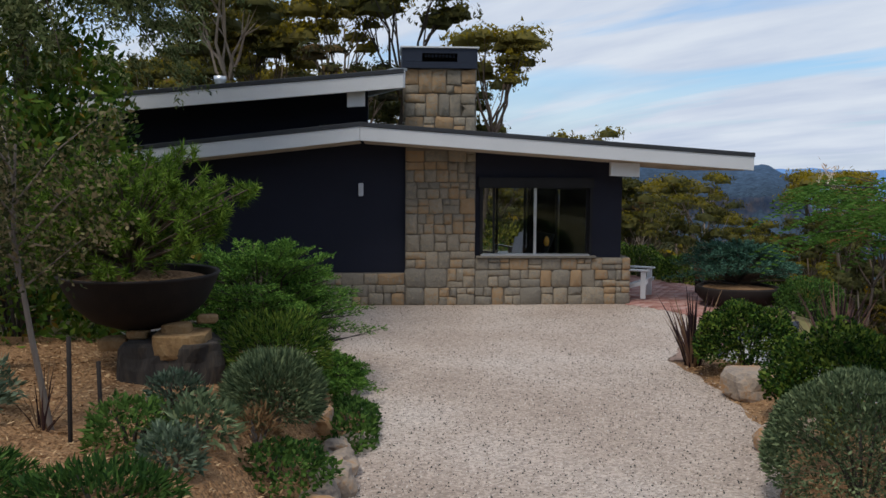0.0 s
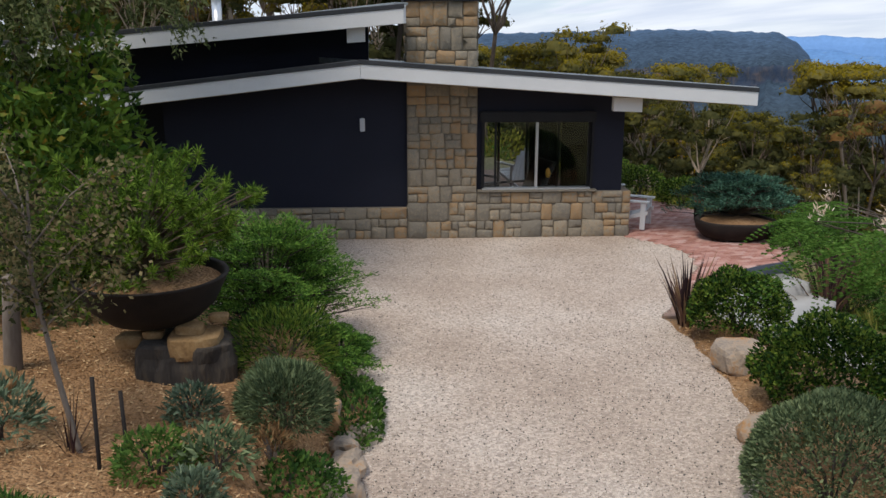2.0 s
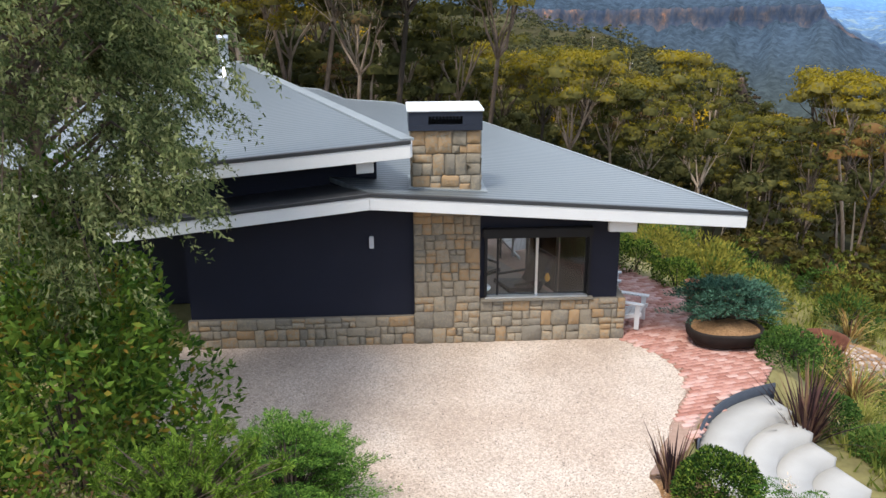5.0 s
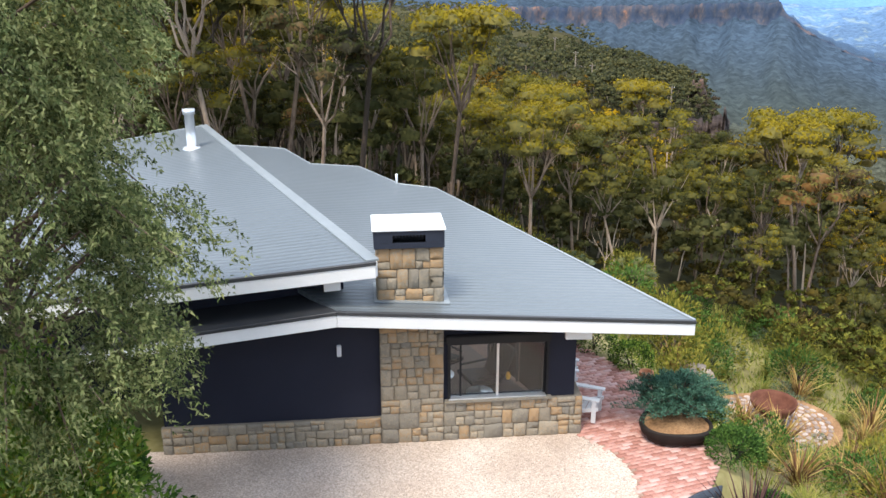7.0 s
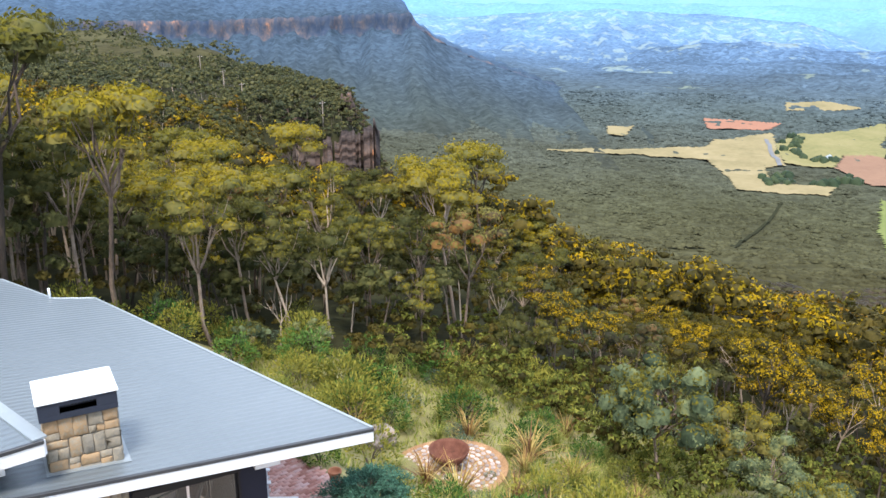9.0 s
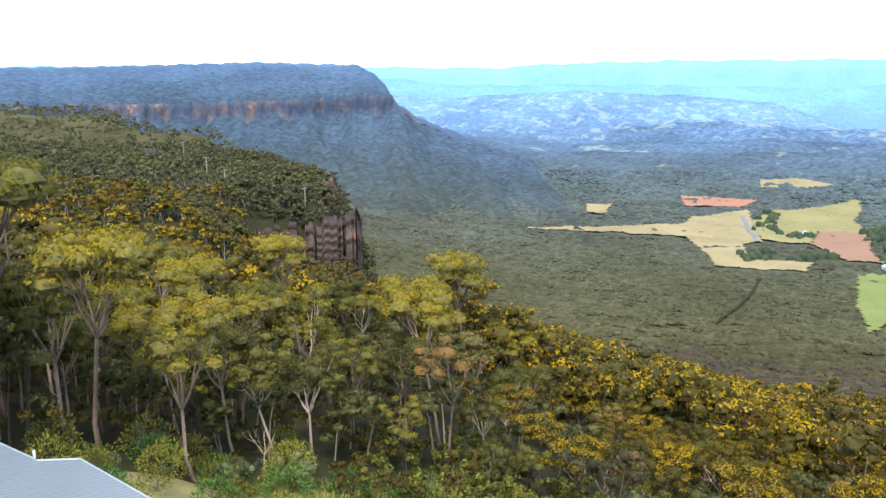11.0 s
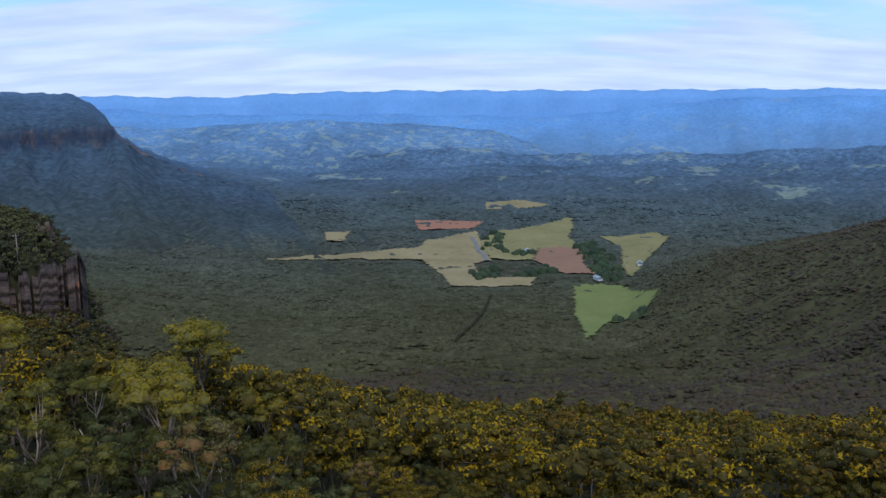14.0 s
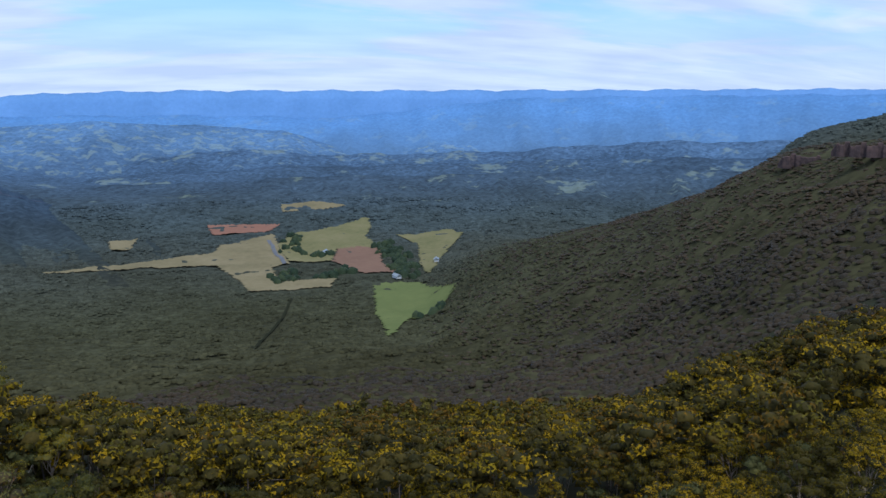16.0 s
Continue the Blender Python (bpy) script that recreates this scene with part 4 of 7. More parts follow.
F_brown = surface("brown_fallow", [(0.165, 0.100, 0.070), (0.215, 0.132, 0.090)], scale=0.012, fine=0.09, bump=0, rough=1, spec=0)
FIELDS = []


def field(label, material, *outline):
    poly = [(float(a), float(b)) for a, b in outline]
    FIELDS.append(poly)
    xs = np.arange(min(p[0] for p in poly), max(p[0] for p in poly), 7.0)
    ys = np.arange(min(p[1] for p in poly), max(p[1] for p in poly), 7.0)
    X, Y = np.meshgrid(xs, ys, indexing="ij")
    X = X + 6 * np.sin(Y / 23.0)
    Y = Y + 6 * np.sin(X / 19.0)
    Z = ground_z(X, Y) + 2.2
    n = len(ys)
    i, j = np.meshgrid(np.arange(len(xs) - 1), np.arange(n - 1), indexing="ij")
    f = np.stack([i * n + j, (i + 1) * n + j, (i + 1) * n + j + 1, i * n + j + 1], -1).reshape(-1, 4)
    keep = inside(X.ravel()[f].mean(1), Y.ravel()[f].mean(1), poly)
    tagged(new("field", raw("field", np.stack([X, Y, Z], -1).reshape(-1, 3), f[keep], material, smooth=True)), label, "field", kind="structure")


field("long dry tan pasture between the woods", F_tan, (1080, 1488), (1422, 1345), (1496, 1384), (1682, 1380), (1573, 1280), (1414, 1119), (1363, 1125), (1266, 1023), (1352, 954), (1289, 919), (1181, 1026), (1291, 1179), (1328, 1256))
field("ploughed red soil field edged by trees", F_red, (1670, 1594), (1791, 1450), (1697, 1411), (1585, 1497))
field("olive pasture around the farmhouse", F_olive, (1573, 1280), (1688, 1333), (1970, 1282), (1895, 1221), (1768, 1158), (1680, 1057), (1593, 1125), (1474, 1051), (1431, 1134))
field("brown fallow paddock beside the creek", F_brown, (1609, 1128), (1682, 1055), (1529, 956), (1456, 874), (1420, 929), (1477, 1049))
field("bright green pasture in the valley floor", F_green, (1350, 863), (1396, 784), (1282, 647), (1165, 619), (1127, 648), (993, 604), (1153, 729))
field("pale green paddock behind the creek trees", F_olive, (1819, 1097), (1931, 1001), (1884, 937), (1619, 853), (1454, 796), (1537, 864), (1741, 987))
field("small tan clearing in the woods", F_tan, (1393, 1650), (1448, 1613), (1344, 1528), (1318, 1555))
field("far tan clearing beyond the farm", F_tan, (1947, 1572), (2048, 1497), (2052, 1396), (1936, 1474), (1886, 1514))


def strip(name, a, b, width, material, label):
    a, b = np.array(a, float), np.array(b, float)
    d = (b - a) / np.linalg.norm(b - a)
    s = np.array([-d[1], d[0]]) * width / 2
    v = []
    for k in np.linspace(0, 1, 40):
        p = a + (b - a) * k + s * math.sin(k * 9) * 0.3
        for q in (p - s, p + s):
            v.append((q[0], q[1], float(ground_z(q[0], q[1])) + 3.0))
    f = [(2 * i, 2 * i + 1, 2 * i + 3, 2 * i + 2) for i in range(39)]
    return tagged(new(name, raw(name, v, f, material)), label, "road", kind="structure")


# the track's dark colour paints in the shade of the trees beside it
strip("track", (816, 704), (1163, 914), 5, surface("shaded_track_earth", [(0.022, 0.023, 0.014), (0.030, 0.031, 0.018)], scale=0.05, fine=0.6, bump=0, rough=1.0, spec=0.0), "forest track cut through the valley trees, tree shade put into its dark colour")
strip("road", (1600, 1330), (1400, 1120), 9, surface("far_asphalt", [(0.10, 0.10, 0.105), (0.14, 0.14, 0.14)], scale=0.05, fine=0.5, bump=0), "grey country road crossing the pastures")


# ---- the house ----
house = thing("house", "low navy rendered house with sandstone base and skillion roofs", "house")


def low_right(x, y):
    return 3.37 - 0.069 * (x - 0.19) - 0.0255 * (y + 0.72)


def low_left(x, y):
    return 3.37 + 0.115 * (x - 0.19) - 0.0255 * (y + 0.72)


def high_roof(x, y):
    return 4.31 + 0.093 * (x - 0.93) + 0.03 * (y + 0.6)


def off(f, d):
    return lambda x, y: f(x, y) + d


RIGHT_EDGE = [(0.19, -0.72), (7.29, -0.72), (3.11, 10.6), (1.97, 11.0), (0.69, 13.6), (-1.0, 13.7), (-2.14, 16.5), (-4.1, 16.7), (-6.0, 16.0), (-2.2, 3.0)]
roof_low = part("roof", prism("roof", RIGHT_EDGE, off(low_right, -0.10), low_right, M_roof, "z"), house, "grey ribbed metal skillion roof")
part("roof", prism("roof", [(-4.6, -0.72), (0.188, -0.72), (-2.203, 3.0), (-4.6, 3.0)], off(low_left, -0.10), low_left, M_charcoal, "z"), house, "dark lower roof below the clerestory")
HIGH = [(0.93, -0.6), (-4.81, 15.16), (-7.76, 13.89), (-8.6, -0.6)]
part("roof", prism("roof", HIGH, off(high_roof, -0.12), high_roof, M_roof, "z"), house, "grey metal upper roof")


def beam(name, a, b, half, drop, material, parent, label="", lift=0.0):
    """A board from a to b hanging drop metres below the line, half its thickness to each side."""
    a, b = Vector(a), Vector(b)
    d = (b - a).normalized()
    s = Vector((-d.y, d.x, 0)).normalized() * half
    bm = bmesh.new()
    top, bot = Vector((0, 0, lift)), Vector((0, 0, lift - drop))
    q = [bm.verts.new(p + w + u) for p in (a, b) for w in (s, -s) for u in (top, bot)]
    for idx in ((0, 1, 3, 2), (4, 6, 7, 5), (0, 4, 5, 1), (2, 3, 7, 6), (0, 2, 6, 4), (1, 5, 7, 3)):
        bm.faces.new([q[i] for i in idx])
    bmesh.ops.recalc_face_normals(bm, faces=bm.faces[:])
    bmesh.ops.bevel(bm, geom=bm.edges[:], offset=0.006, segments=1, affect="EDGES")
    return part(name, bm_mesh(name, bm, material), parent, label)


def on(f, x, y, d=0.0):
    return (x, y, f(x, y) + d)


# fascias: white board below a dark flashing
beam("fascia", on(low_right, 0.19, -0.75), on(low_right, 7.29, -0.75), 0.03, 0.245, M_white, house, "white painted fascia board", -0.065)
beam("flashing", on(low_right, 0.19, -0.757), on(low_right, 7.30, -0.757), 0.04, 0.075, M_charcoal, house, "charcoal roof flashing", 0.012)
beam("fascia", on(low_left, -4.6, -0.75), on(low_left, 0.186, -0.75), 0.03, 0.245, M_white, house, "white painted fascia board", -0.065)
beam("flashing", on(low_left, -4.6, -0.757), on(low_left, 0.186, -0.757), 0.04, 0.075, M_charcoal, house, "charcoal roof flashing", 0.012)
beam("fascia", on(high_roof, -8.6, -0.63), on(high_roof, 0.95, -0.63), 0.03, 0.255, M_white, house, "white painted fascia board", -0.065)
beam("flashing", on(high_roof, -8.6, -0.637), on(high_roof, 0.96, -0.637), 0.04, 0.075, M_charcoal, house, "charcoal roof flashing", 0.012)
for (x0, y0), (x1, y1) in zip(RIGHT_EDGE[1:7], RIGHT_EDGE[2:8]):
    beam("gutter", on(low_right, x0, y0), on(low_right, x1, y1), 0.035, 0.13, M_ridgecap, house, "pale metal eave gutter", 0.02)
beam("ridge_cap", on(high_roof, 0.90, -0.58), on(high_roof, -4.81, 15.16), 0.13, 0.05, M_ridgecap, house, "pale ribbed ridge flashing", 0.035)
beam("barge", on(high_roof, -4.81, 15.16), on(high_roof, -7.76, 13.89), 0.05, 0.16, M_ridgecap, house, "", 0.02)
beam("verge", on(high_roof, 0.96, -0.60), on(high_roof, -4.78, 15.2), 0.03, 0.30, M_white, house, "", -0.02)

# soffit under the front overhang
part("soffit", prism("soffit", [(0.25, -0.70), (7.15, -0.70), (6.55, 1.0), (0.25, 1.0)], off(low_right, -0.32), off(low_right, -0.30), M_soffit, "z"), house, "pale boarded soffit")
part("soffit", prism("soffit", [(-4.6, -0.70), (0.18, -0.70), (0.18, 0.1), (-4.6, 0.1)], off(low_left, -0.32), off(low_left, -0.30), M_soffit, "z"), house)
# projecting white beams
beam("outrigger_beam", (4.74, -0.42, 2.71), (5.28, -0.42, 2.69), 0.055, 0.25, M_white, house, "white painted beam end")
beam("outrigger_beam", (-0.05, -0.38, 4.02), (0.27, -0.38, 4.04), 0.055, 0.26, M_white, house, "white painted beam end", -0.10)

# walls
WALL = [
    ([(-3.45, 0.0), (1.02, 0.0), (1.02, 3.02), (0.19, 3.08), (-3.45, 2.66)], 0.10, 0.34),
    ([(2.29, 0.0), (5.12, 0.0), (5.12, 0.93), (2.29, 0.93)], 0.10, 0.34),
    ([(2.29, 0.93), (2.42, 0.93), (2.42, 2.36), (2.29, 2.36)], 0.10, 0.34),
    ([(4.50, 0.93), (5.12, 0.93), (5.12, 2.36), (4.50, 2.36)], 0.10, 0.34),
    ([(2.29, 2.36), (5.12, 2.36), (5.12, 2.72), (2.29, 2.92)], 0.10, 0.34),
    ([(-8.4, 0.0), (-3.45, 0.0), (-3.45, 2.66), (-8.4, 2.2)], 2.6, 2.84),
    ([(-8.4, 2.2), (0.30, 2.9), (0.30, 4.08), (-8.4, 3.25)], 0.55, 0.79),
]
for outline, y0, y1 in WALL:
    part("wall", prism("wall", outline, y0, y1, M_navy, "y"), house, "dark navy rendered wall")
part("wall", prism("wall", [(-3.45, 0.34), (-3.2, 0.34), (-3.2, 2.6), (-3.45, 2.6)], 0.0, 2.6, M_navy, "z"), house)


def wall_line(a, b, z0, z1, thick=0.22, material=None):
    a, b = Vector((*a, 0)), Vector((*b, 0))
    d = (b - a).normalized()
    s = Vector((-d.y, d.x, 0)) * thick
    return part("wall", prism("wall", [(a.x, a.y), (b.x, b.y), ((b + s).x, (b + s).y), ((a + s).x, (a + s).y)], z0, z1, material or M_navy, "z"), house)


# slanting terrace side: piers, head and a long glazed opening between them
wall_line((5.12, 0.34), (4.85, 1.08), 0.0, 2.62)
wall_line((2.36, 7.9), (1.3, 10.8), 0.0, 2.45)
wall_line((4.85, 1.08), (2.36, 7.9), 2.20, 2.50)
wall_line((1.3, 10.8), (-8.4, 14.2), 0.0, 2.4)
wall_line((-8.4, 14.2), (-8.4, 2.6), 0.0, 2.2)
part("interior_floor", prism("interior_floor", [(-8.2, 2.9), (-3.2, 2.6), (-3.2, 0.34), (5.0, 0.34), (1.2, 10.6), (-8.2, 13.9)], 0.02, 0.10, M_floor_in, "z"), house, "dark timber floor inside")
part("interior_wall", prism("interior_wall", [(-0.9, 0.34), (-0.8, 0.34), (-0.8, 8.0), (-0.9, 8.0)], 0.1, 2.6, M_interior, "z"), house, "grey plaster wall inside")
part("interior_wall", prism("interior_wall", [(-0.8, 7.9), (2.3, 7.9), (2.3, 8.0), (-0.8, 8.0)], 0.1, 2.6, M_interior, "z"), house)

# window: frame, two panes, blind box
window = part("window", prism("window", [(2.42, 0.93), (4.50, 0.93), (4.50, 0.97), (2.42, 0.97)], 0.02, 0.20, M_alu, "y", 0.004), house, "wide sliding window in a dark wall")
for n, a, b in (("frame_post", (2.42, 0.14, 0.97), (2.47, 0.20, 2.34)), ("frame_post", (4.45, 0.14, 0.97), (4.50, 0.20, 2.34)), ("mullion", (3.44, 0.12, 0.97), (3.49, 0.18, 2.30)), ("frame_head", (2.42, 0.14, 2.30), (4.50, 0.20, 2.36)), ("frame_post", (2.66, 0.15, 0.97), (2.70, 0.20, 2.30))):
    part(n, block(n, a, b, M_alu if n == "mullion" else M_black, 0.004), window, "bright aluminium mullion" if n == "mullion" else "")
for a, b in ((2.47, 3.46), (3.46, 4.45)):
    pane = part("pane", block("pane", (a, 0.155, 0.97), (b, 0.161, 2.31), M_glass), window)
    pane.visible_shadow = False
part("blind_box", block("blind_box", (2.36, -0.02, 2.22), (4.56, 0.12, 2.42), M_black, 0.02), window, "black roller blind box")
for x in (2.40, 4.49):
    part("blind_rail", block("blind_rail", (x, 0.03, 0.97), (x + 0.05, 0.10, 2.24), M_black, 0.006), window)
sill_y = part("window_sill", block("window_sill", (2.33, -0.05, 0.905), (4.62, 0.12, 0.94), M_stone, 0.008), window, "flat sandstone sill")

side = part("glazed_door", prism("glazed_door", [(4.80, 1.14), (2.41, 7.80), (2.46, 7.82), (4.85, 1.16)], 2.14, 2.20, M_black, "z"), house, "sliding glass doors standing open to the terrace")
for k in range(6):
    f = k / 5
    x, y = 4.83 - 2.42 * f, 1.12 + 6.72 * f
    part("frame_post", block("frame_post", (x - 0.03, y - 0.03, 0.06), (x + 0.03, y + 0.03, 2.16), M_black, 0.004), side)
for k in (0, 1, 4):
    f0, f1 = k / 5 + 0.01, (k + 1) / 5 - 0.01
    a, b = (4.83 - 2.42 * f0, 1.12 + 6.72 * f0), (4.83 - 2.42 * f1, 1.12 + 6.72 * f1)
    pane = part("pane", prism("pane", [a, b, (b[0] + 0.006, b[1] + 0.002), (a[0] + 0.006, a[1] + 0.002)], 0.10, 2.14, M_glass, "z"), side)
    pane.visible_shadow = False

# chimney: stone shaft backing, steel cowl with a dark slot, pale lid
part("chimney_core", block("chimney_core", (1.02, -0.02, 2.9), (2.26, 0.84, 4.39), M_mortar), house)
cowl = part("chimney_cowl", block("chimney_cowl", (0.93, -0.16, 4.395), (2.31, -0.12, 4.51), M_cowl, 0.004), house, "dark steel chimney cowl with a slot")
for a, b in (((0.93, -0.16, 4.665), (2.31, -0.12, 4.75)), ((0.93, -0.16, 4.51), (1.30, -0.12, 4.665)), ((1.94, -0.16, 4.51), (2.31, -0.12, 4.665)),
             ((0.93, -0.12, 4.395), (0.97, 0.92, 4.75)), ((2.27, -0.12, 4.395), (2.31, 0.92, 4.75)), ((0.97, 0.88, 4.395), (2.27, 0.92, 4.75))):
    part("cowl_plate", block("cowl_plate", a, b, M_cowl), cowl)
part("cowl_grate", block("cowl_grate", (0.98, 0.3, 4.40), (2.26, 0.34, 4.74), M_black), cowl)
for k in range(9):
    part("baffle", block("baffle", (1.35 + k * 0.065, -0.09, 4.60), (1.38 + k * 0.065, -0.07, 4.655), M_cowl), cowl)
part("lid", block("lid", (0.90, -0.19, 4.755), (2.34, 0.95, 4.785), surface("pale_lid", [(0.62, 0.64, 0.65), (0.74, 0.75, 0.75)], scale=3, fine=30, bump=0.05, rough=0.4, metal=0.1), 0.006), cowl, "white metal chimney lid")
part("chimney_flashing", prism("chimney_flashing", [(0.92, -0.2), (2.42, -0.2), (2.42, 1.0), (0.92, 1.0)], off(low_right, 0.004), off(low_right, 0.022), M_ridgecap, "z"), house)
flue = part("flue_pipe", lathe("flue_pipe", [(0.0, 1.25), (0.19, 1.25), (0.19, 1.08), (0.15, 1.07), (0.15, 0.06), (0.26, 0.05), (0.30, -0.02)], M_alu, 20), house, "galvanised flue pipe")
flue.location = (-4.57, 11.48, 4.16)
part("wall_light", block("wall_light", (0.13, 0.02, 2.06), (0.22, 0.10, 2.30), surface("light_fitting", [(0.5, 0.52, 0.56), (0.6, 0.62, 0.65)], scale=3, bump=0, rough=0.4), 0.01), house, "small grey wall light")
vent = part("vent_pipe", lathe("vent_pipe", [(0.0, 0.30), (0.04, 0.30), (0.04, -0.05)], M_alu, 10), house)
vent.location = (1.9, 11.05, 2.97)
# ---- plants ----
def plant(name, label, category, at, pieces, group=""):
    """A thing of leaf and stem meshes standing on the ground at a plan point."""
    ob = thing(name, label, category, group, at=at)
    for n, me in pieces:
        part(n, me, ob)
    return ob


def stand(x, y, sink=0.03):
    return (x, y, float(ground_z(x, y)) - sink)


def ball_shrub(seed, radii, n, length, width, material, low=-0.35, jitter=0.8, bumps=0.14, depth=0.4, stems=6):
    g = np.random.default_rng(seed)
    p, d = shell(n, radii, g, low=low, bumps=bumps, depth=depth)
    p[:, 2] += radii[2] * 0.55
    p[:, 2] = np.maximum(p[:, 2], 0.02)
    v, f = leaves(p, d + np.array([0, 0, 0.35]), length, width, g, jitter)
    paths = []
    for k in range(stems):
        a = g.uniform(0, 6.28)
        e = np.array([math.cos(a) * radii[0] * 0.55, math.sin(a) * radii[1] * 0.55, radii[2] * g.uniform(0.7, 1.2)])
        paths.append([(0.03 * math.cos(a), 0.03 * math.sin(a), -0.05, 0.022), (e[0] * 0.4, e[1] * 0.4, e[2] * 0.5, 0.014), (e[0], e[1], e[2], 0.005)])
    sv, sf = tubes(paths, 5)
    return [("leaves", raw("leaves", v, f, material)), ("woody_frame", raw("woody_frame", sv, sf, M_bark_dark))]


def flax(seed, n, length, width, material, spread=0.42, droop=0.5):
    g = np.random.default_rng(seed)
    v, f = blades(n, length, width, g, spread, droop)
    return [("foliage", raw("foliage", v, f, material))]


def spray_bush(seed, radii, n_sprays, per, length, width, material, rise=0.25):
    """A spreading conifer: tiers of feathery sprays that reach outward and dip at the tips."""
    g = np.random.default_rng(seed)
    pts, hd, paths = [], [], []
    for k in range(n_sprays):
        a = g.uniform(0, 6.28)
        h0 = g.random() ** 0.8
        reach = (1.05 - 0.6 * h0 ** 1.5) * g.uniform(0.55, 1.08)
        s = np.array([math.cos(a) * 0.12 * radii[0], math.sin(a) * 0.12 * radii[1], radii[2] * h0 * 0.72])
        e = np.array([math.cos(a) * radii[0] * reach, math.sin(a) * radii[1] * reach, radii[2] * (h0 * 0.8 + g.uniform(0.05, 0.22))])
        ln = np.linalg.norm(e - s)
        out = (e - s) / ln
        side = np.cross(out, [0, 0, 1])
        side /= np.linalg.norm(side)
        # side twigs along the spray, each feathered
        tw = np.linspace(0.25, 1.0, 9)
        m = per // 9
        for t in tw:
            base = s + (e - s) * t + np.array([0, 0, 0.10 * math.sin(t * 3.1)]) * ln
            for sg in (-1, 1):
                d = out * 0.8 + side * sg * 0.75 + np.array([0, 0, rise])
                d /= np.linalg.norm(d)
                tl = ln * 0.30 * (1.15 - t) + 0.05
                u = g.random((m // 2 + 1, 1))
                pts.append(base + d * tl * u + g.normal(0, 0.012, (len(u), 3)))
                hd.append(np.tile(d, (len(u), 1)))
        paths.append([(*(s * 0.3), 0.016), (*((s + e) / 2), 0.008), (*e, 0.003)])
    v, f = leaves(np.concatenate(pts), np.concatenate(hd), length, width, g, 0.42)
    sv, sf = tubes(paths, 4)
    return [("foliage", raw("foliage", v, f, material)), ("woody_frame", raw("woody_frame", sv, sf, M_bark_dark))]


def pine_bush(seed, radii, tips, needles, length, material):
    g = np.random.default_rng(seed)
    p, d = shell(tips, radii, g, low=-0.75, depth=0.6, bumps=0.24)
    p[:, 2] += radii[2] * 0.75
    keep = p[:, 2] > 0.0 + 0.42 * np.clip(p[:, 0] - 0.12, 0, 1) + 0.08 * np.clip(-p[:, 1], 0, 1)
    p, d = p[keep], d[keep]
    q, h, paths = [], [], []
    for c, o in zip(p, d):
        o = o * 0.6 + np.array([0, 0, 0.75])
        o /= np.linalg.norm(o)
        t = g.random((needles, 1))
        q.append(c - o * 0.14 * t)
        h.append(np.tile(o * 0.55, (needles, 1)) + g.normal(0, 0.62, (needles, 3)))
        paths.append([(0, 0, 0.0, 0.02), (c[0] * 0.22, c[1] * 0.22, c[2] * 0.5, 0.012), (*c, 0.005)])
    v, f = leaves(np.concatenate(q), np.concatenate(h), length, 0.009, g, 0.1)
    sv, sf = tubes(paths, 4)
    return [("needles", raw("needles", v, f, material)), ("woody_frame", raw("woody_frame", sv, sf, M_bark_dark))]


def domes(centres, sizes, squash, g, sides=6):
    """Verts and triangles of uneven leafy domes, open below, one for each clump."""
    n = len(centres)
    t = np.arange(sides) * 2 * np.pi / sides + g.uniform(0, 6.28, (n, 1))
    rows = []
    for rr, zz in ((0.86, -0.30), (0.80, 0.40)):
        w = sizes[:, None] * rr * g.uniform(0.72, 1.22, (n, sides))
        rows.append(np.stack([np.cos(t) * w, np.sin(t) * w, sizes[:, None] * squash * (zz + g.uniform(-0.18, 0.18, (n, sides)))], 2))
    top = np.stack([sizes * g.normal(0, 0.12, n), sizes * g.normal(0, 0.12, n), sizes * squash * g.uniform(0.75, 0.98, n)], 1)[:, None]
    p = np.concatenate(rows + [top], 1) + np.asarray(centres)[:, None]
    k = np.arange(sides)
    m = (k + 1) % sides
    one = np.concatenate([np.stack([k, m, sides + m], 1), np.stack([k, sides + m, sides + k], 1), np.stack([sides + k, sides + m, np.full(sides, 2 * sides)], 1)])
    f = (one[None] + (np.arange(n) * (2 * sides + 1))[:, None, None]).reshape(-1, 3)
    return p.reshape(-1, 3), f, 3 * sides


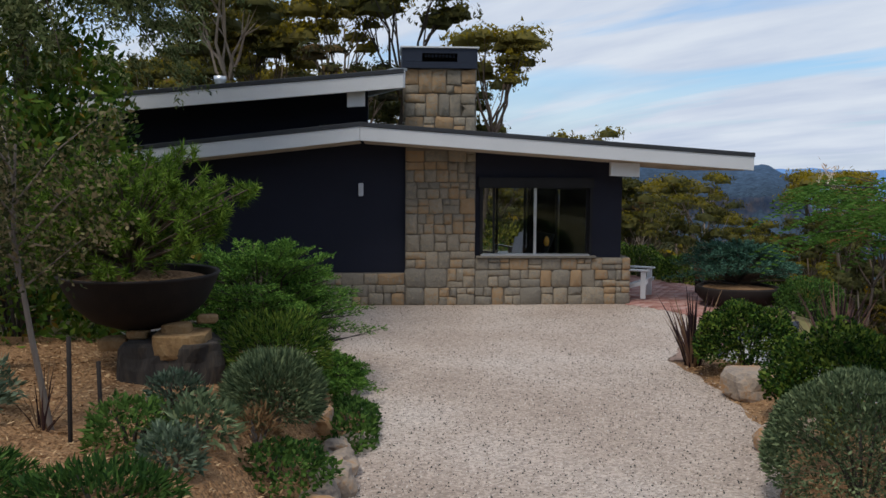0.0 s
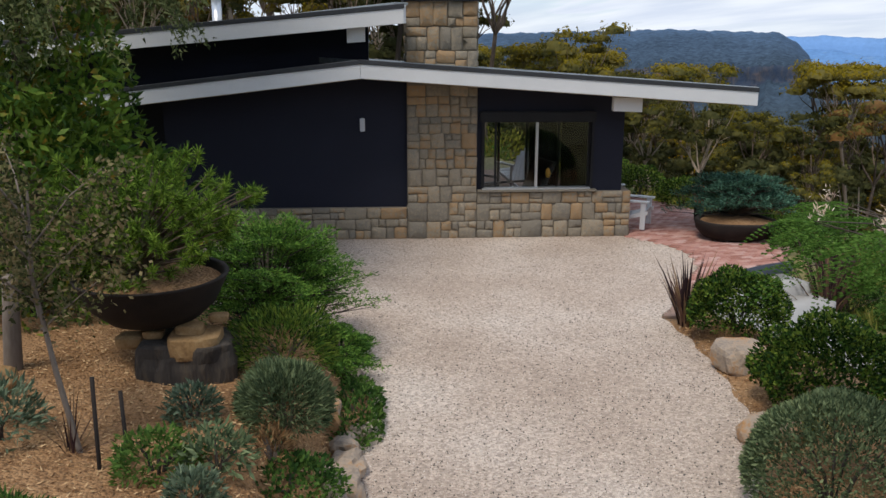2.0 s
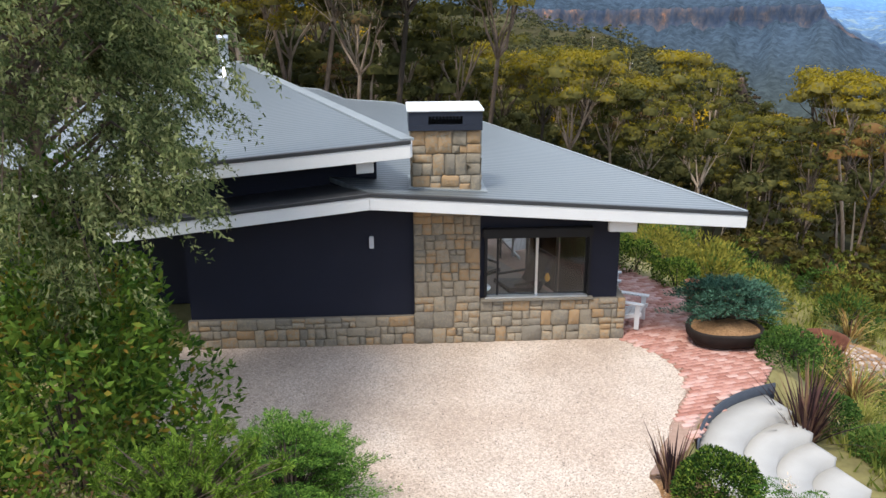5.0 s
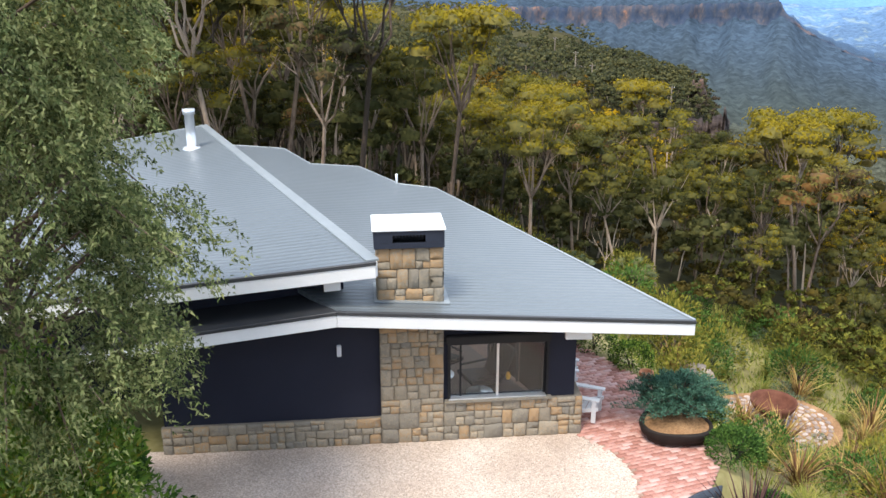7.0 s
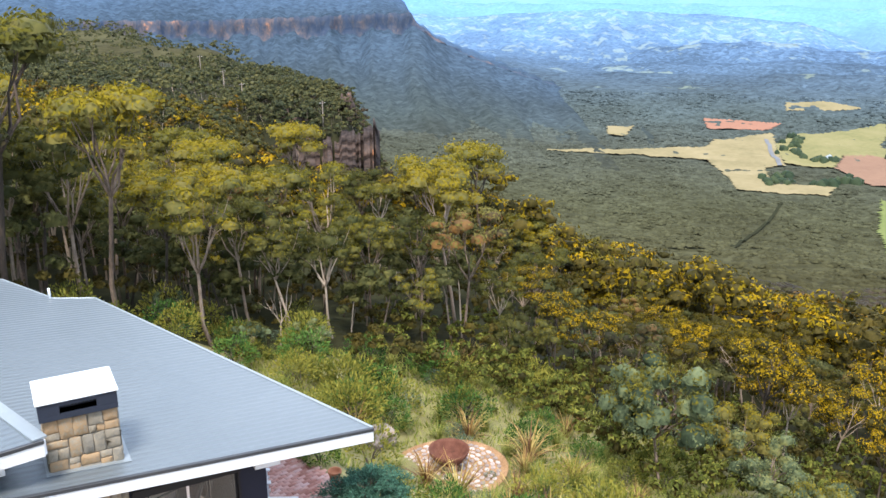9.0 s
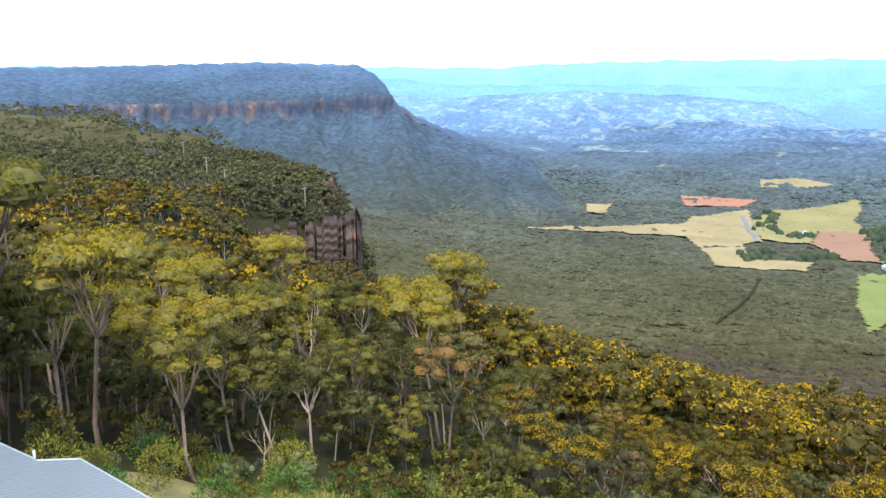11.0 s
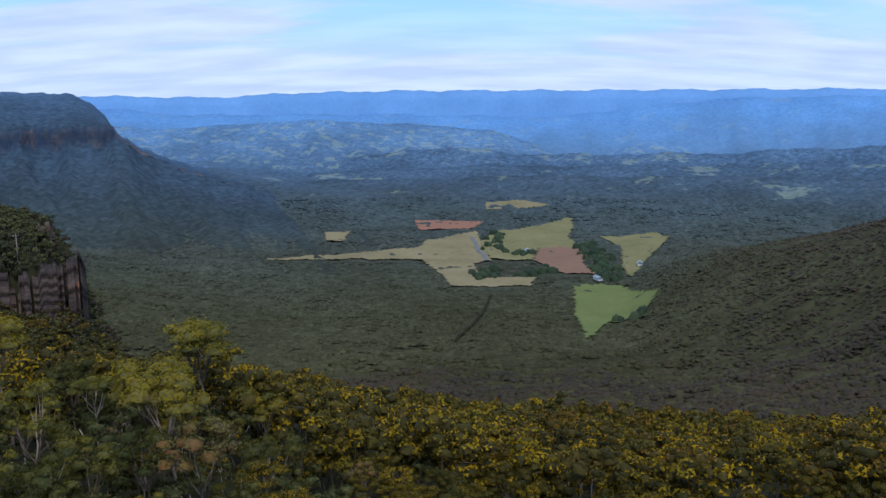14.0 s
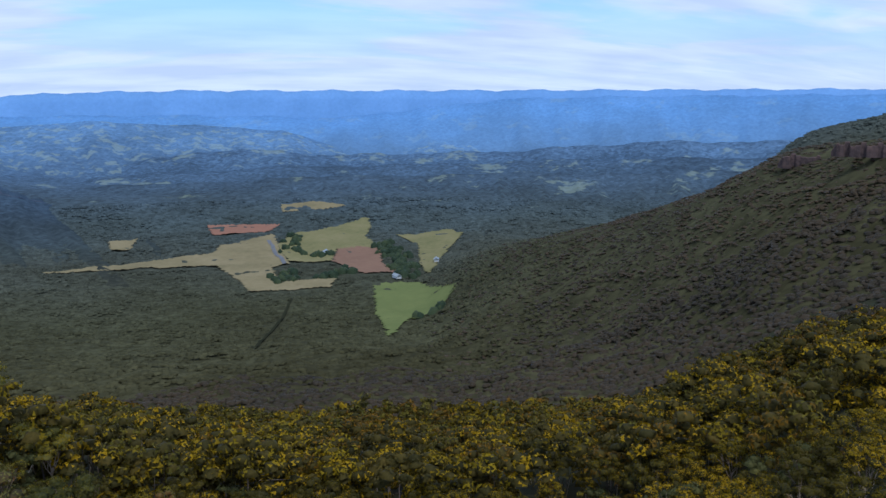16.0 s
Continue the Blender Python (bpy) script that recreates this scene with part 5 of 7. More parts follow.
def gum(seed, height, clumps, per, material, bark, spread=0.34, leaf=0.26, fork=0.42, sides=6, drop=0.0, tall=0.62, tips=None, puff=0.075):
    """A eucalypt: pale leaning trunk, forked limbs, flattened clumps of hanging leaves with gaps between."""
    g = np.random.default_rng(seed)
    lean = g.normal(0, 0.05, 2) * height
    base = np.array([0, 0, -0.3])
    top = np.array([lean[0], lean[1], height * fork])
    r = height * 0.0105
    paths = [[(*base, r * 1.25), (*(base * 0.6 + top * 0.4 + np.array([g.normal(0, .1), g.normal(0, .1), 0])), r), (*top, r * 0.8)]]
    ends = []
    limbs = max(3, clumps // 3)
    for k in range(limbs):
        a = 6.28 * k / limbs + g.uniform(-0.5, 0.5)
        reach = spread * height * g.uniform(0.45, 0.95)
        mid = top + np.array([math.cos(a) * reach * 0.45, math.sin(a) * reach * 0.45, height * g.uniform(0.12, 0.24)])
        paths.append([(*top, r * 0.62), (*((top + mid) / 2 + g.normal(0, 0.10, 3)), r * 0.5), (*mid, r * 0.36)])
        for j in range(max(1, round(clumps / limbs))):
            b = a + g.uniform(-0.8, 0.8)
            end = mid + np.array([math.cos(b) * reach * g.uniform(0.2, 0.7), math.sin(b) * reach * g.uniform(0.2, 0.7), height * g.uniform(0.06, 0.30) - drop * g.random() * height])
            end[2] = min(end[2], height * 0.95)
            paths.append([(*mid, r * 0.3), (*((mid + end) / 2 + g.normal(0, 0.08, 3)), r * 0.2), (*end, r * 0.07)])
            ends.append(end)
    pv, hv, up, girth = [], [], [], []
    for e in ends:
        s = height * puff * g.uniform(0.7, 1.3)
        girth.append(s * 0.74)
        p, d = shell(per, (s, s, s * tall), g, low=-0.25, depth=0.25, bumps=0.26)
        pv.append(p + e)
        hv.append(d)
        # upward leaves take the tips colour: new growth plus painted top light
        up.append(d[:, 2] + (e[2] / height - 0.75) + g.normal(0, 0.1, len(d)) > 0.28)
    v, f = shingle(np.concatenate(pv), np.concatenate(hv), leaf * 1.1, leaf * 0.65, g, 0.32)
    ends = np.array(ends)
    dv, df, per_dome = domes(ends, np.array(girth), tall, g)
    # inner domes keep the dark base leaf, painting shade into the gaps
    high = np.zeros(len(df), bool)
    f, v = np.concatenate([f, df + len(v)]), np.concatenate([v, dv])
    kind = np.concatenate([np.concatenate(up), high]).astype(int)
    if per < 20:
        v, f, kind = v[:-len(dv)], f[:-len(df)], kind[:-len(df)]
    tv, tf = tubes(paths, sides)
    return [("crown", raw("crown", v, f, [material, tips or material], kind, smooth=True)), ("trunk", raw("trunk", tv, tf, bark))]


# garden on the mulch bed
bowl_at = (-1.53, -8.1, 1.62)
bowl = thing("planter_bowl", "wide dark cast-iron bowl on a stump, filled with mulch", "planter", at=bowl_at)
part("bowl_shell", lathe("bowl_shell", [(0.0, -0.47), (0.22, -0.46), (0.42, -0.38), (0.57, -0.24), (0.66, -0.06), (0.685, 0.0), (0.70, 0.02), (0.69, 0.035), (0.645, 0.02), (0.62, -0.06), (0.0, -0.06)], M_iron, 56), bowl)
part("soil", lathe("soil", [(0.0, 0.015), (0.3, 0.01), (0.55, -0.02), (0.635, -0.045)], M_mulch, 40, 0.02), bowl, "tan mulch in the bowl")
plant("dwarf_pine", "bright green dwarf pine growing in the iron bowl", "shrub", (-1.60, -8.12, 1.60), pine_bush(11, (0.98, 0.72, 0.64), 330, 120, 0.082, L_pine))
stump = thing("tree_stump", "blackened weathered tree stump under the iron bowl", "stump", at=(-1.2, -8.25, float(ground_z(-1.2, -8.25))))
part("stump_body", rock_mesh("stump_body", (0.42, 0.34, 0.44), 3, M_stump, 4, 0.42, 0.85, square=0.55), stump)
part("sawn_face", rock_mesh("sawn_face", (0.24, 0.22, 0.14), 5, M_ochre, 3, 0.2, 0.6, square=0.5), stump, "pale sawn timber face").location = (0.10, -0.14, 0.36)
for i, (x, y, z, s) in enumerate([(-1.5, -8.3, 1.13, 0.10), (-1.15, -8.35, 1.18, 0.13), (-0.92, -8.2, 1.24, 0.09), (-1.0, -8.45, 1.1, 0.11), (-1.75, -8.15, 1.02, 0.14)]):
    ob = new("packing_stone", rock_mesh("packing_stone", (s * 0.95, s * 0.8, s * 0.42), 20 + i, M_ochre, 3, 0.2, square=0.42))
    ob.location = (x, y, z)
    tagged(ob, "flat orange sandstone wedged under the iron bowl", "stone", "packing stones")
plant("juniper", "spreading bright green juniper beside the gravel drive", "shrub", stand(-0.75, -6.35), spray_bush(12, (1.25, 1.3, 1.35), 190, 260, 0.042, 0.013, L_juniper, 0.04))
plant("juniper", "low green juniper skirt hanging over the drive edge", "shrub", stand(0.10, -6.9), spray_bush(13, (0.5, 0.9, 0.4), 80, 190, 0.042, 0.013, L_juniper, 0.04))
plant("lavender_bush", "rounded grey-green lavender bush in mulch", "shrub", stand(-0.22, -9.15), ball_shrub(14, (0.38, 0.38, 0.36), 7500, 0.075, 0.014, L_lav, jitter=0.35, bumps=0.06))
plant("rosemary_bush", "dark upright rosemary bush behind the lavender", "shrub", stand(-0.35, -8.1), ball_shrub(15, (0.5, 0.45, 0.38), 4200, 0.07, 0.012, L_box, jitter=0.35))
plant("ground_cover", "fresh green creeping ground cover beside the drive", "ground cover", stand(0.32, -8.2), ball_shrub(16, (0.28, 0.75, 0.16), 1800, 0.055, 0.03, L_green))
plant("ground_cover", "fresh green creeping ground cover over edging rocks", "ground cover", stand(-0.12, -9.95), ball_shrub(17, (0.42, 0.42, 0.15), 1700, 0.05, 0.028, L_green))
plant("leafy_shrub", "small olive-green leafy shrub in mulch", "shrub", stand(-1.0, -10.2), ball_shrub(18, (0.30, 0.27, 0.22), 1100, 0.06, 0.02, L_green))
plant("leafy_shrub", "low twiggy green shrub in mulch", "shrub", stand(-0.58, -10.2), ball_shrub(19, (0.26, 0.24, 0.22), 500, 0.08, 0.026, L_lav))
plant("herb_patch", "patch of long-leaved green perennials", "perennial", stand(-0.85, -11.35), ball_shrub(20, (0.42, 0.34, 0.16), 2000, 0.07, 0.016, L_green, jitter=0.5))
plant("herb_patch", "patch of long-leaved green perennials", "perennial", stand(-1.7, -11.2), ball_shrub(21, (0.45, 0.4, 0.18), 2200, 0.07, 0.016, L_green, jitter=0.5))
plant("euphorbia", "blue-green euphorbia with twiggy stems", "perennial", stand(-0.62, -10.75), ball_shrub(22, (0.18, 0.17, 0.2), 700, 0.06, 0.022, L_grey, jitter=0.5))
plant("euphorbia", "blue-green euphorbia with twiggy stems", "perennial", stand(-0.95, -9.3), ball_shrub(23, (0.20, 0.18, 0.2), 700, 0.06, 0.022, L_grey, jitter=0.5))
plant("euphorbia", "blue-green euphorbia beside orange rocks", "perennial", stand(-2.3, -9.75), ball_shrub(24, (0.34, 0.3, 0.30), 800, 0.08, 0.024, L_grey, jitter=0.5))
plant("dry_perennial", "dry brown-green stalks in mulch", "perennial", stand(-0.25, -9.75), ball_shrub(25, (0.15, 0.14, 0.2), 260, 0.07, 0.015, L_tuft, jitter=0.5))
plant("dry_perennial", "dry reddish stalks near the bowl", "perennial", stand(-1.7, -9.9), flax(26, 22, 0.55, 0.018, L_flax, 0.5, 0.3))
for i, (x, y, s) in enumerate([(0.27, -8.95, 0.16), (0.30, -9.25, 0.17), (0.26, -9.65, 0.20), (0.20, -10.0, 0.15), (0.22, -10.35, 0.18), (0.36, -8.6, 0.12), (0.1, -8.55, 0.14), (0.25, -7.35, 0.13), (0.15, -10.75, 0.15)]):
    ob = new("edging_rock", rock_mesh("edging_rock", (s * 0.85, s * 1.15, s * 0.85), 30 + i, M_rock, 3, 0.4))
    ob.location = (x, y, float(ground_z(x, y)) + s * 0.25)
    tagged(ob, "pinkish grey rock edging the mulched garden bed", "rock", "edging rocks")
for i, (x, y, z, s) in enumerate([(-3.0, -9.0, 0.12, 0.26), (-2.75, -9.25, 0.1, 0.2), (-2.95, -9.1, 0.42, 0.2), (-3.3, -9.1, 0.15, 0.24), (-2.65, -8.9, 0.1, 0.16)]):
    ob = new("sandstone_boulder", rock_mesh("sandstone_boulder", (s, s * 0.9, s * 0.75), 50 + i, M_ochre, 3, 0.25))
    ob.location = (x, y, float(ground_z(x, y)) + z)
    tagged(ob, "orange sandstone boulder in a small heap", "rock", "boulder heap")
# young tree with stakes
g = np.random.default_rng(61)
young = thing("young_tree", "slender young tree with small olive leaves, leaning on stakes", "tree", at=stand(-1.62, -9.9))
tv, tf = tubes([[(0, 0, -0.1, 0.022), (-0.12, -0.02, 0.7, 0.02), (-0.22, 0, 1.4, 0.014), (-0.20, 0.05, 2.0, 0.008)]] + [[(-0.2, 0, 1.0 + 0.1 * k, 0.01), (-0.2 + 0.3 * math.cos(k * 2.1), 0.3 * math.sin(k * 2.1), 1.25 + 0.12 * k, 0.006), (-0.2 + 0.55 * math.cos(k * 2.1), 0.5 * math.sin(k * 2.1), 1.45 + 0.12 * k, 0.003)] for k in range(9)], 6)
part("trunk", raw("trunk", tv, tf, M_wood_grey), young)
yp = np.concatenate([np.array([-0.2 + t * 0.6 * math.cos(k * 2.1), t * 0.55 * math.sin(k * 2.1), 1.0 + 0.11 * k + t * 0.45]) + g.normal(0, 0.085, (130, 3)) for k in range(9) for t in (0.25, 0.5, 0.8, 1.05)])
yv, yf = leaves(yp, g.normal(0, 1, yp.shape), 0.042, 0.026, g, 0.6)
part("leaves", raw("leaves", yv, yf, L_young), young)
for x, y, h, tilt in ((-1.42, -10.15, 0.72, 0.03), (-1.30, -9.9, 0.5, -0.02)):
    ob = new("garden_stake", lathe("garden_stake", [(0.0, h), (0.016, h), (0.016, -0.1)], M_iron, 8))
    ob.location, ob.rotation_euler = (x, y, float(ground_z(x, y))), (tilt, tilt, 0)
    tagged(ob, "dark steel garden stake beside the young tree", "stake", "garden stakes")
log = tagged(new("old_post", lathe("old_post", [(0.0, 0.95), (0.06, 0.94), (0.075, 0.5), (0.085, -0.1)], M_wood_grey, 10, 0.12)), "leaning weathered grey timber post", "post")
log.location, log.rotation_euler = stand(-2.75, -8.4), (0.1, 0.12, 0)

# tall shrub and feathery tree beside the house
plant("photinia_bush", "big glossy green bush with orange new leaves", "shrub", stand(-3.55, -5.9), ball_shrub(62, (1.7, 1.55, 2.75), 17000, 0.13, 0.055, L_photinia, low=-0.62, bumps=0.34, depth=0.5, jitter=1.0))
plant("photinia_bush", "dark glossy green bush at the house corner", "shrub", stand(-4.6, -2.6), ball_shrub(63, (1.3, 1.4, 1.7), 5000, 0.17, 0.065, L_photinia, bumps=0.2))


def feather_tree(seed, height, radius):
    g = np.random.default_rng(seed)
    paths = [[(0, 0, -0.3, 0.13), (0.1, 0, height * 0.3, 0.10), (-0.05, 0.1, height * 0.65, 0.06), (0.1, 0, height * 0.95, 0.015)]]
    pts, hd = [], []
    for k in range(112):
        z0 = height * g.uniform(0.35, 0.96)
        a = g.uniform(0, 6.28)
        reach = radius * g.uniform(0.55, 1.1) * (1.15 - 0.75 * abs(z0 / height - 0.55))
        mid = np.array([math.cos(a) * reach * 0.55, math.sin(a) * reach * 0.55, z0 + height * 0.07])
        end = np.array([math.cos(a) * reach, math.sin(a) * reach, z0 + height * g.uniform(-0.05, 0.06)])
        paths.append([(0.05, 0.03, z0, 0.035), (*mid, 0.018), (*end, 0.005)])
        for j in range(22):
            u = g.uniform(0.35, 1.05)
            c = mid + (end - mid) * (u - 0.35) / 0.7 + g.normal(0, 0.20, 3)
            b = a + g.normal(0, 0.9)
            ln = g.uniform(0.35, 0.95)
            w = np.linspace(0, 1, 62)[:, None]
            q = c + ln * (w * np.array([math.cos(b), math.sin(b), 0.35]) * 0.7 - np.array([0, 0, 0.75]) * w ** 2) + g.normal(0, 0.045, (62, 3))
            pts.append(q)
            hd.append(np.tile([math.cos(b) * 0.5, math.sin(b) * 0.5, -0.6], (62, 1)))
    v, f = leaves(np.concatenate(pts), np.concatenate(hd), 0.075, 0.034, g, 0.6, fold=False)
    tv, tf = tubes(paths, 6)
    return [("crown", raw("crown", v, f, L_weep)), ("trunk", raw("trunk", tv, tf, M_bark))]


plant("feathery_tree", "tall open tree with fine silvery green leaves", "tree", stand(-3.9, -4.9), feather_tree(64, 10.6, 2.25))

# right-hand beds
plant("bronze_flax", "upright bronze flax clump at the terrace edge", "flax", stand(4.5, -5.55), flax(70, 60, 1.05, 0.05, L_flax, 0.35, 0.25), "bronze flaxes")
plant("bronze_flax", "large bronze flax clump above the steps", "flax", stand(7.75, -3.1), flax(71, 110, 1.6, 0.06, L_flax, 0.42, 0.35), "bronze flaxes")
plant("bronze_flax", "small reddish flax beside the rock", "flax", stand(4.75, -7.55), flax(72, 18, 0.5, 0.025, L_flax, 0.5, 0.4), "bronze flaxes")
plant("round_shrub", "clipped dark green rounded shrub behind the flax", "shrub", stand(4.95, -6.1), ball_shrub(73, (0.58, 0.52, 0.50), 9000, 0.048, 0.028, L_box, bumps=0.10))
plant("sedge_tuft", "brown sedge tuft beside the drive", "grass", stand(4.55, -6.65), flax(74, 160, 0.36, 0.008, L_tuft, 0.25, 0.5))
plant("round_shrub", "rounded dark green shrub beside the drive", "shrub", stand(4.95, -8.3), ball_shrub(75, (0.72, 0.62, 0.55), 11000, 0.050, 0.030, L_box, bumps=0.14))
plant("grey_shrub", "dense blue-grey cushion bush at the drive edge", "shrub", stand(4.02, -10.2), ball_shrub(76, (0.68, 0.62, 0.56), 15000, 0.045, 0.016, L_lav, bumps=0.05, depth=0.2, jitter=0.5))
plant("tussock", "yellow-green grass tussock among rocks", "grass", stand(4.35, -9.15), flax(77, 170, 0.42, 0.008, L_tussock, 0.4, 0.8))
for i, (x, y, sx, sy, sz) in enumerate([(4.57, -7.15, 0.30, 0.26, 0.24), (4.2, -8.95, 0.30, 0.24, 0.20), (4.0, -11.2, 0.2, 0.2, 0.15)]):
    ob = new("garden_boulder", rock_mesh("garden_boulder", (sx, sy, sz), 80 + i, M_rock, 3, 0.34, 0.7))
    ob.location = (x, y, float(ground_z(x, y)) + sz * 0.4)
    tagged(ob, "flat-topped grey and orange boulder in mulch", "rock", "garden boulders")


def silk_tree(seed, height):
    """Arching branches with ferny double-feathered fronds and tufts of flowers."""
    g = np.random.default_rng(seed)
    paths = [[(0, 0, -0.2, 0.06), (-0.15, 0.05, height * 0.4, 0.05), (-0.3, 0, height * 0.75, 0.035)]]
    pts, hd, fl, fh = [], [], [], []
    for k in range(46):
        a = g.uniform(0, 6.28)
        reach = g.uniform(0.35, 1.15)
        s = np.array([-0.3, 0, height * g.uniform(0.70, 0.80)])
        e = s + np.array([math.cos(a) * reach, math.sin(a) * reach, height * g.uniform(0.06, 0.24) - reach * 0.10])
        paths.append([(*s, 0.010), (*((s + e) / 2 + [0, 0, 0.12]), 0.006), (*e, 0.003)])
        for m in range(5):
            b = a + g.uniform(-1.3, 1.3)
            f0 = s + (e - s) * g.uniform(0.55, 1.05)
            ax = np.array([math.cos(b), math.sin(b), g.uniform(-0.25, 0.15)])
            sd = np.array([-math.sin(b), math.cos(b), 0])
            ln = g.uniform(0.36, 0.55)
            for t in np.linspace(0.12, 1, 13):
                c = f0 + ax * ln * t - np.array([0, 0, 0.16 * ln * t * t * 2])
                w = 0.105 * math.sin(math.pi * min(1, 0.25 + t * 0.75))
                for sg in (-1, 1):
                    for u in (0.25, 0.5, 0.75, 1.0):
                        pts.append(c + sd * sg * w * u)
                        hd.append(sd * sg * 0.35 + ax)
        if k % 3 == 0:
            c = e + np.array([0, 0, 0.06])
            fl.append(c + g.normal(0, 0.035, (40, 3)))
            fh.append(g.normal(0, 1, (40, 3)) + [0, 0, 0.6])
    v, f = leaves(np.array(pts), np.array(hd), 0.034, 0.013, g, 0.10)
    fv, ff = leaves(np.concatenate(fl), np.concatenate(fh), 0.05, 0.010, g, 0.2)
    tv, tf = tubes(paths, 6)
    return [("foliage", raw("foliage", v, f, L_silk)), ("blossom", raw("blossom", fv, ff, L_flower)), ("trunk", raw("trunk", tv, tf, M_bark_dark))]


plant("silk_tree", "small silk tree with ferny fronds and cream-pink flowers", "tree", stand(4.9, -10.05), silk_tree(85, 2.45))

# terrace planter with blue juniper, pot, hedges
pb = thing("planter_bowl", "wide dark bowl planter on the brick terrace", "planter", at=(7.25, -0.30, 0.38))
part("bowl_shell", lathe("bowl_shell", [(0.0, -0.37), (0.40, -0.36), (0.62, -0.28), (0.72, -0.14), (0.75, 0.0), (0.74, 0.03), (0.68, 0.03), (0.64, -0.05), (0.0, -0.06)], M_iron, 48, 0.09), pb)
part("soil", lathe("soil", [(0.0, 0.02), (0.35, 0.0), (0.70, -0.02)], M_mulch, 48, 0.06), pb)
plant("blue_juniper", "spreading blue-green juniper spilling from the terrace bowl", "shrub", (7.45, 0.05, 0.37), spray_bush(86, (1.25, 1.05, 0.85), 130, 150, 0.065, 0.018, L_bluejuniper))
pot = thing("terracotta_pot", "small terracotta pot on a dark stand", "pot", at=(7.15, 1.32, 0.0))
part("pot_body", lathe("pot_body", [(0.0, 0.32), (0.08, 0.32), (0.12, 0.5), (0.15, 0.68), (0.17, 0.68), (0.17, 0.74), (0.14, 0.74), (0.12, 0.66), (0.0, 0.66)], M_terracotta, 24), pot)
part("pot_stand", lathe("pot_stand", [(0.0, 0.32), (0.10, 0.32), (0.09, 0.0), (0.0, 0.0)], M_iron, 16), pot)
for i, (x, y, s) in enumerate([(6.75, 4.3, 0.62), (7.45, 3.2, 0.55), (8.35, 0.9, 0.5), (8.2, -1.25, 0.60), (8.75, -0.2, 0.5), (8.55, -2.4, 0.5), (9.0, -3.3, 0.5), (6.3, 5.8, 0.7)]):
    plant("round_hedge", "clipped dark green rounded hedge plant beside the terrace", "hedge", stand(x, y), ball_shrub(90 + i, (s, s, s * 0.8), 2600, 0.065, 0.035, L_box if i < 3 or i > 6 else L_green, bumps=0.06), "terrace hedge")

# fire pit terrace
fire_c = (13.2, 6.4)
fz0 = float(ground_z(*fire_c))
fire = thing("fire_bowl", "large rusted steel fire bowl on a short base", "fire pit", at=(fire_c[0], fire_c[1], fz0 + 0.1))
part("bowl_shell", lathe("bowl_shell", [(0.0, 0.22), (0.2, 0.23), (0.45, 0.36), (0.62, 0.60), (0.68, 0.72), (0.70, 0.72), (0.66, 0.56), (0.48, 0.30), (0.2, 0.17), (0.0, 0.16)], M_rust, 40), fire)
part("base", lathe("base", [(0.0, 0.2), (0.22, 0.2), (0.26, -0.05), (0.0, -0.05)], M_concrete, 24), fire)

for x, y, w in ((11.75, 8.9, 0.52), (11.2, 8.2, 0.34)):
    ob = new("garden_boulder", rock_mesh("garden_boulder", (w, w * 0.8, w * 0.8), int(w * 100), M_rock, 3, 0.3))
    ob.location = (x, y, float(ground_z(x, y)) + w * 0.35)
    tagged(ob, "rounded pinkish boulder beside the fire circle", "rock", "garden boulders")

# scattered slope planting: tussocks, flaxes, shrubs
kinds = []
for k in range(3):
    o = plant("tussock", "arching yellow-green grass tussock on the slope", "grass", (0, 0, -50), flax(100 + k, 170, 0.85, 0.012, L_tussock, 0.5, 1.0), "slope tussocks")
    kinds.append(o)
for k in range(2):
    kinds.append(plant("striped_flax", "arching yellow and bronze striped flax on the slope", "flax", (0, 0, -50), flax(105 + k, 80, 1.15, 0.045, L_flax_y, 0.55, 0.9), "slope flaxes"))
for k in range(3):
    m = (L_yellowgreen, L_green, L_grey)[k]
    kinds.append(plant("slope_shrub", ("yellow-green", "fresh green", "grey-green")[k] + " feathery shrub on the slope", "shrub", (0, 0, -50), ball_shrub(108 + k, (0.85, 0.85, 0.8), 720, 0.14, 0.05, m, bumps=0.2, jitter=0.5), "slope shrubs"))
g = np.random.default_rng(120)
used = set()


def place(o, x, y, s=1.0, first=None):
    m = pose(x, y, float(ground_z(x, y)) - 0.03, 0, 0, float(g.uniform(0, 360))) @ Matrix.Diagonal((s, s, s, 1))
    if o.name in used:
        return copy_thing(o, m)
    used.add(o.name)
    o.matrix_basis = m
    return o


for k, x, y, s in ((3, 15.3, 8.6, 1.25), (4, 15.6, 5.3, 1.0), (3, 12.2, 4.0, 1.15), (4, 14.0, 3.4, 1.1), (0, 14.2, 9.0, 1.1), (0, 15.2, 3.7, 1.2), (1, 16.0, 7.0, 1.2), (2, 16.4, 9.2, 1.2), (1, 13.2, 3.2, 1.0), (7, 14.6, 7.7, 0.5), (7, 14.2, 5.3, 0.5),
                   (5, 16.0, 10.5, 1.1), (5, 11.5, 10.5, 1.0), (6, 12.8, 10.3, 1.0), (5, 13.5, 11.5, 1.1), (7, 14.6, 12.0, 1.0), (4, 12.9, 2.2, 0.9), (1, 11.6, 3.2, 0.9), (6, 10.6, 2.0, 0.9), (3, 11.7, 5.2, 0.95), (0, 11.2, 6.4, 0.9), (0, 14.0, 1.4, 1.0), (2, 15.0, 0.4, 1.1), (3, 10.8, 0.6, 1.0)):
    place(kinds[k], x, y, s)
count = 0
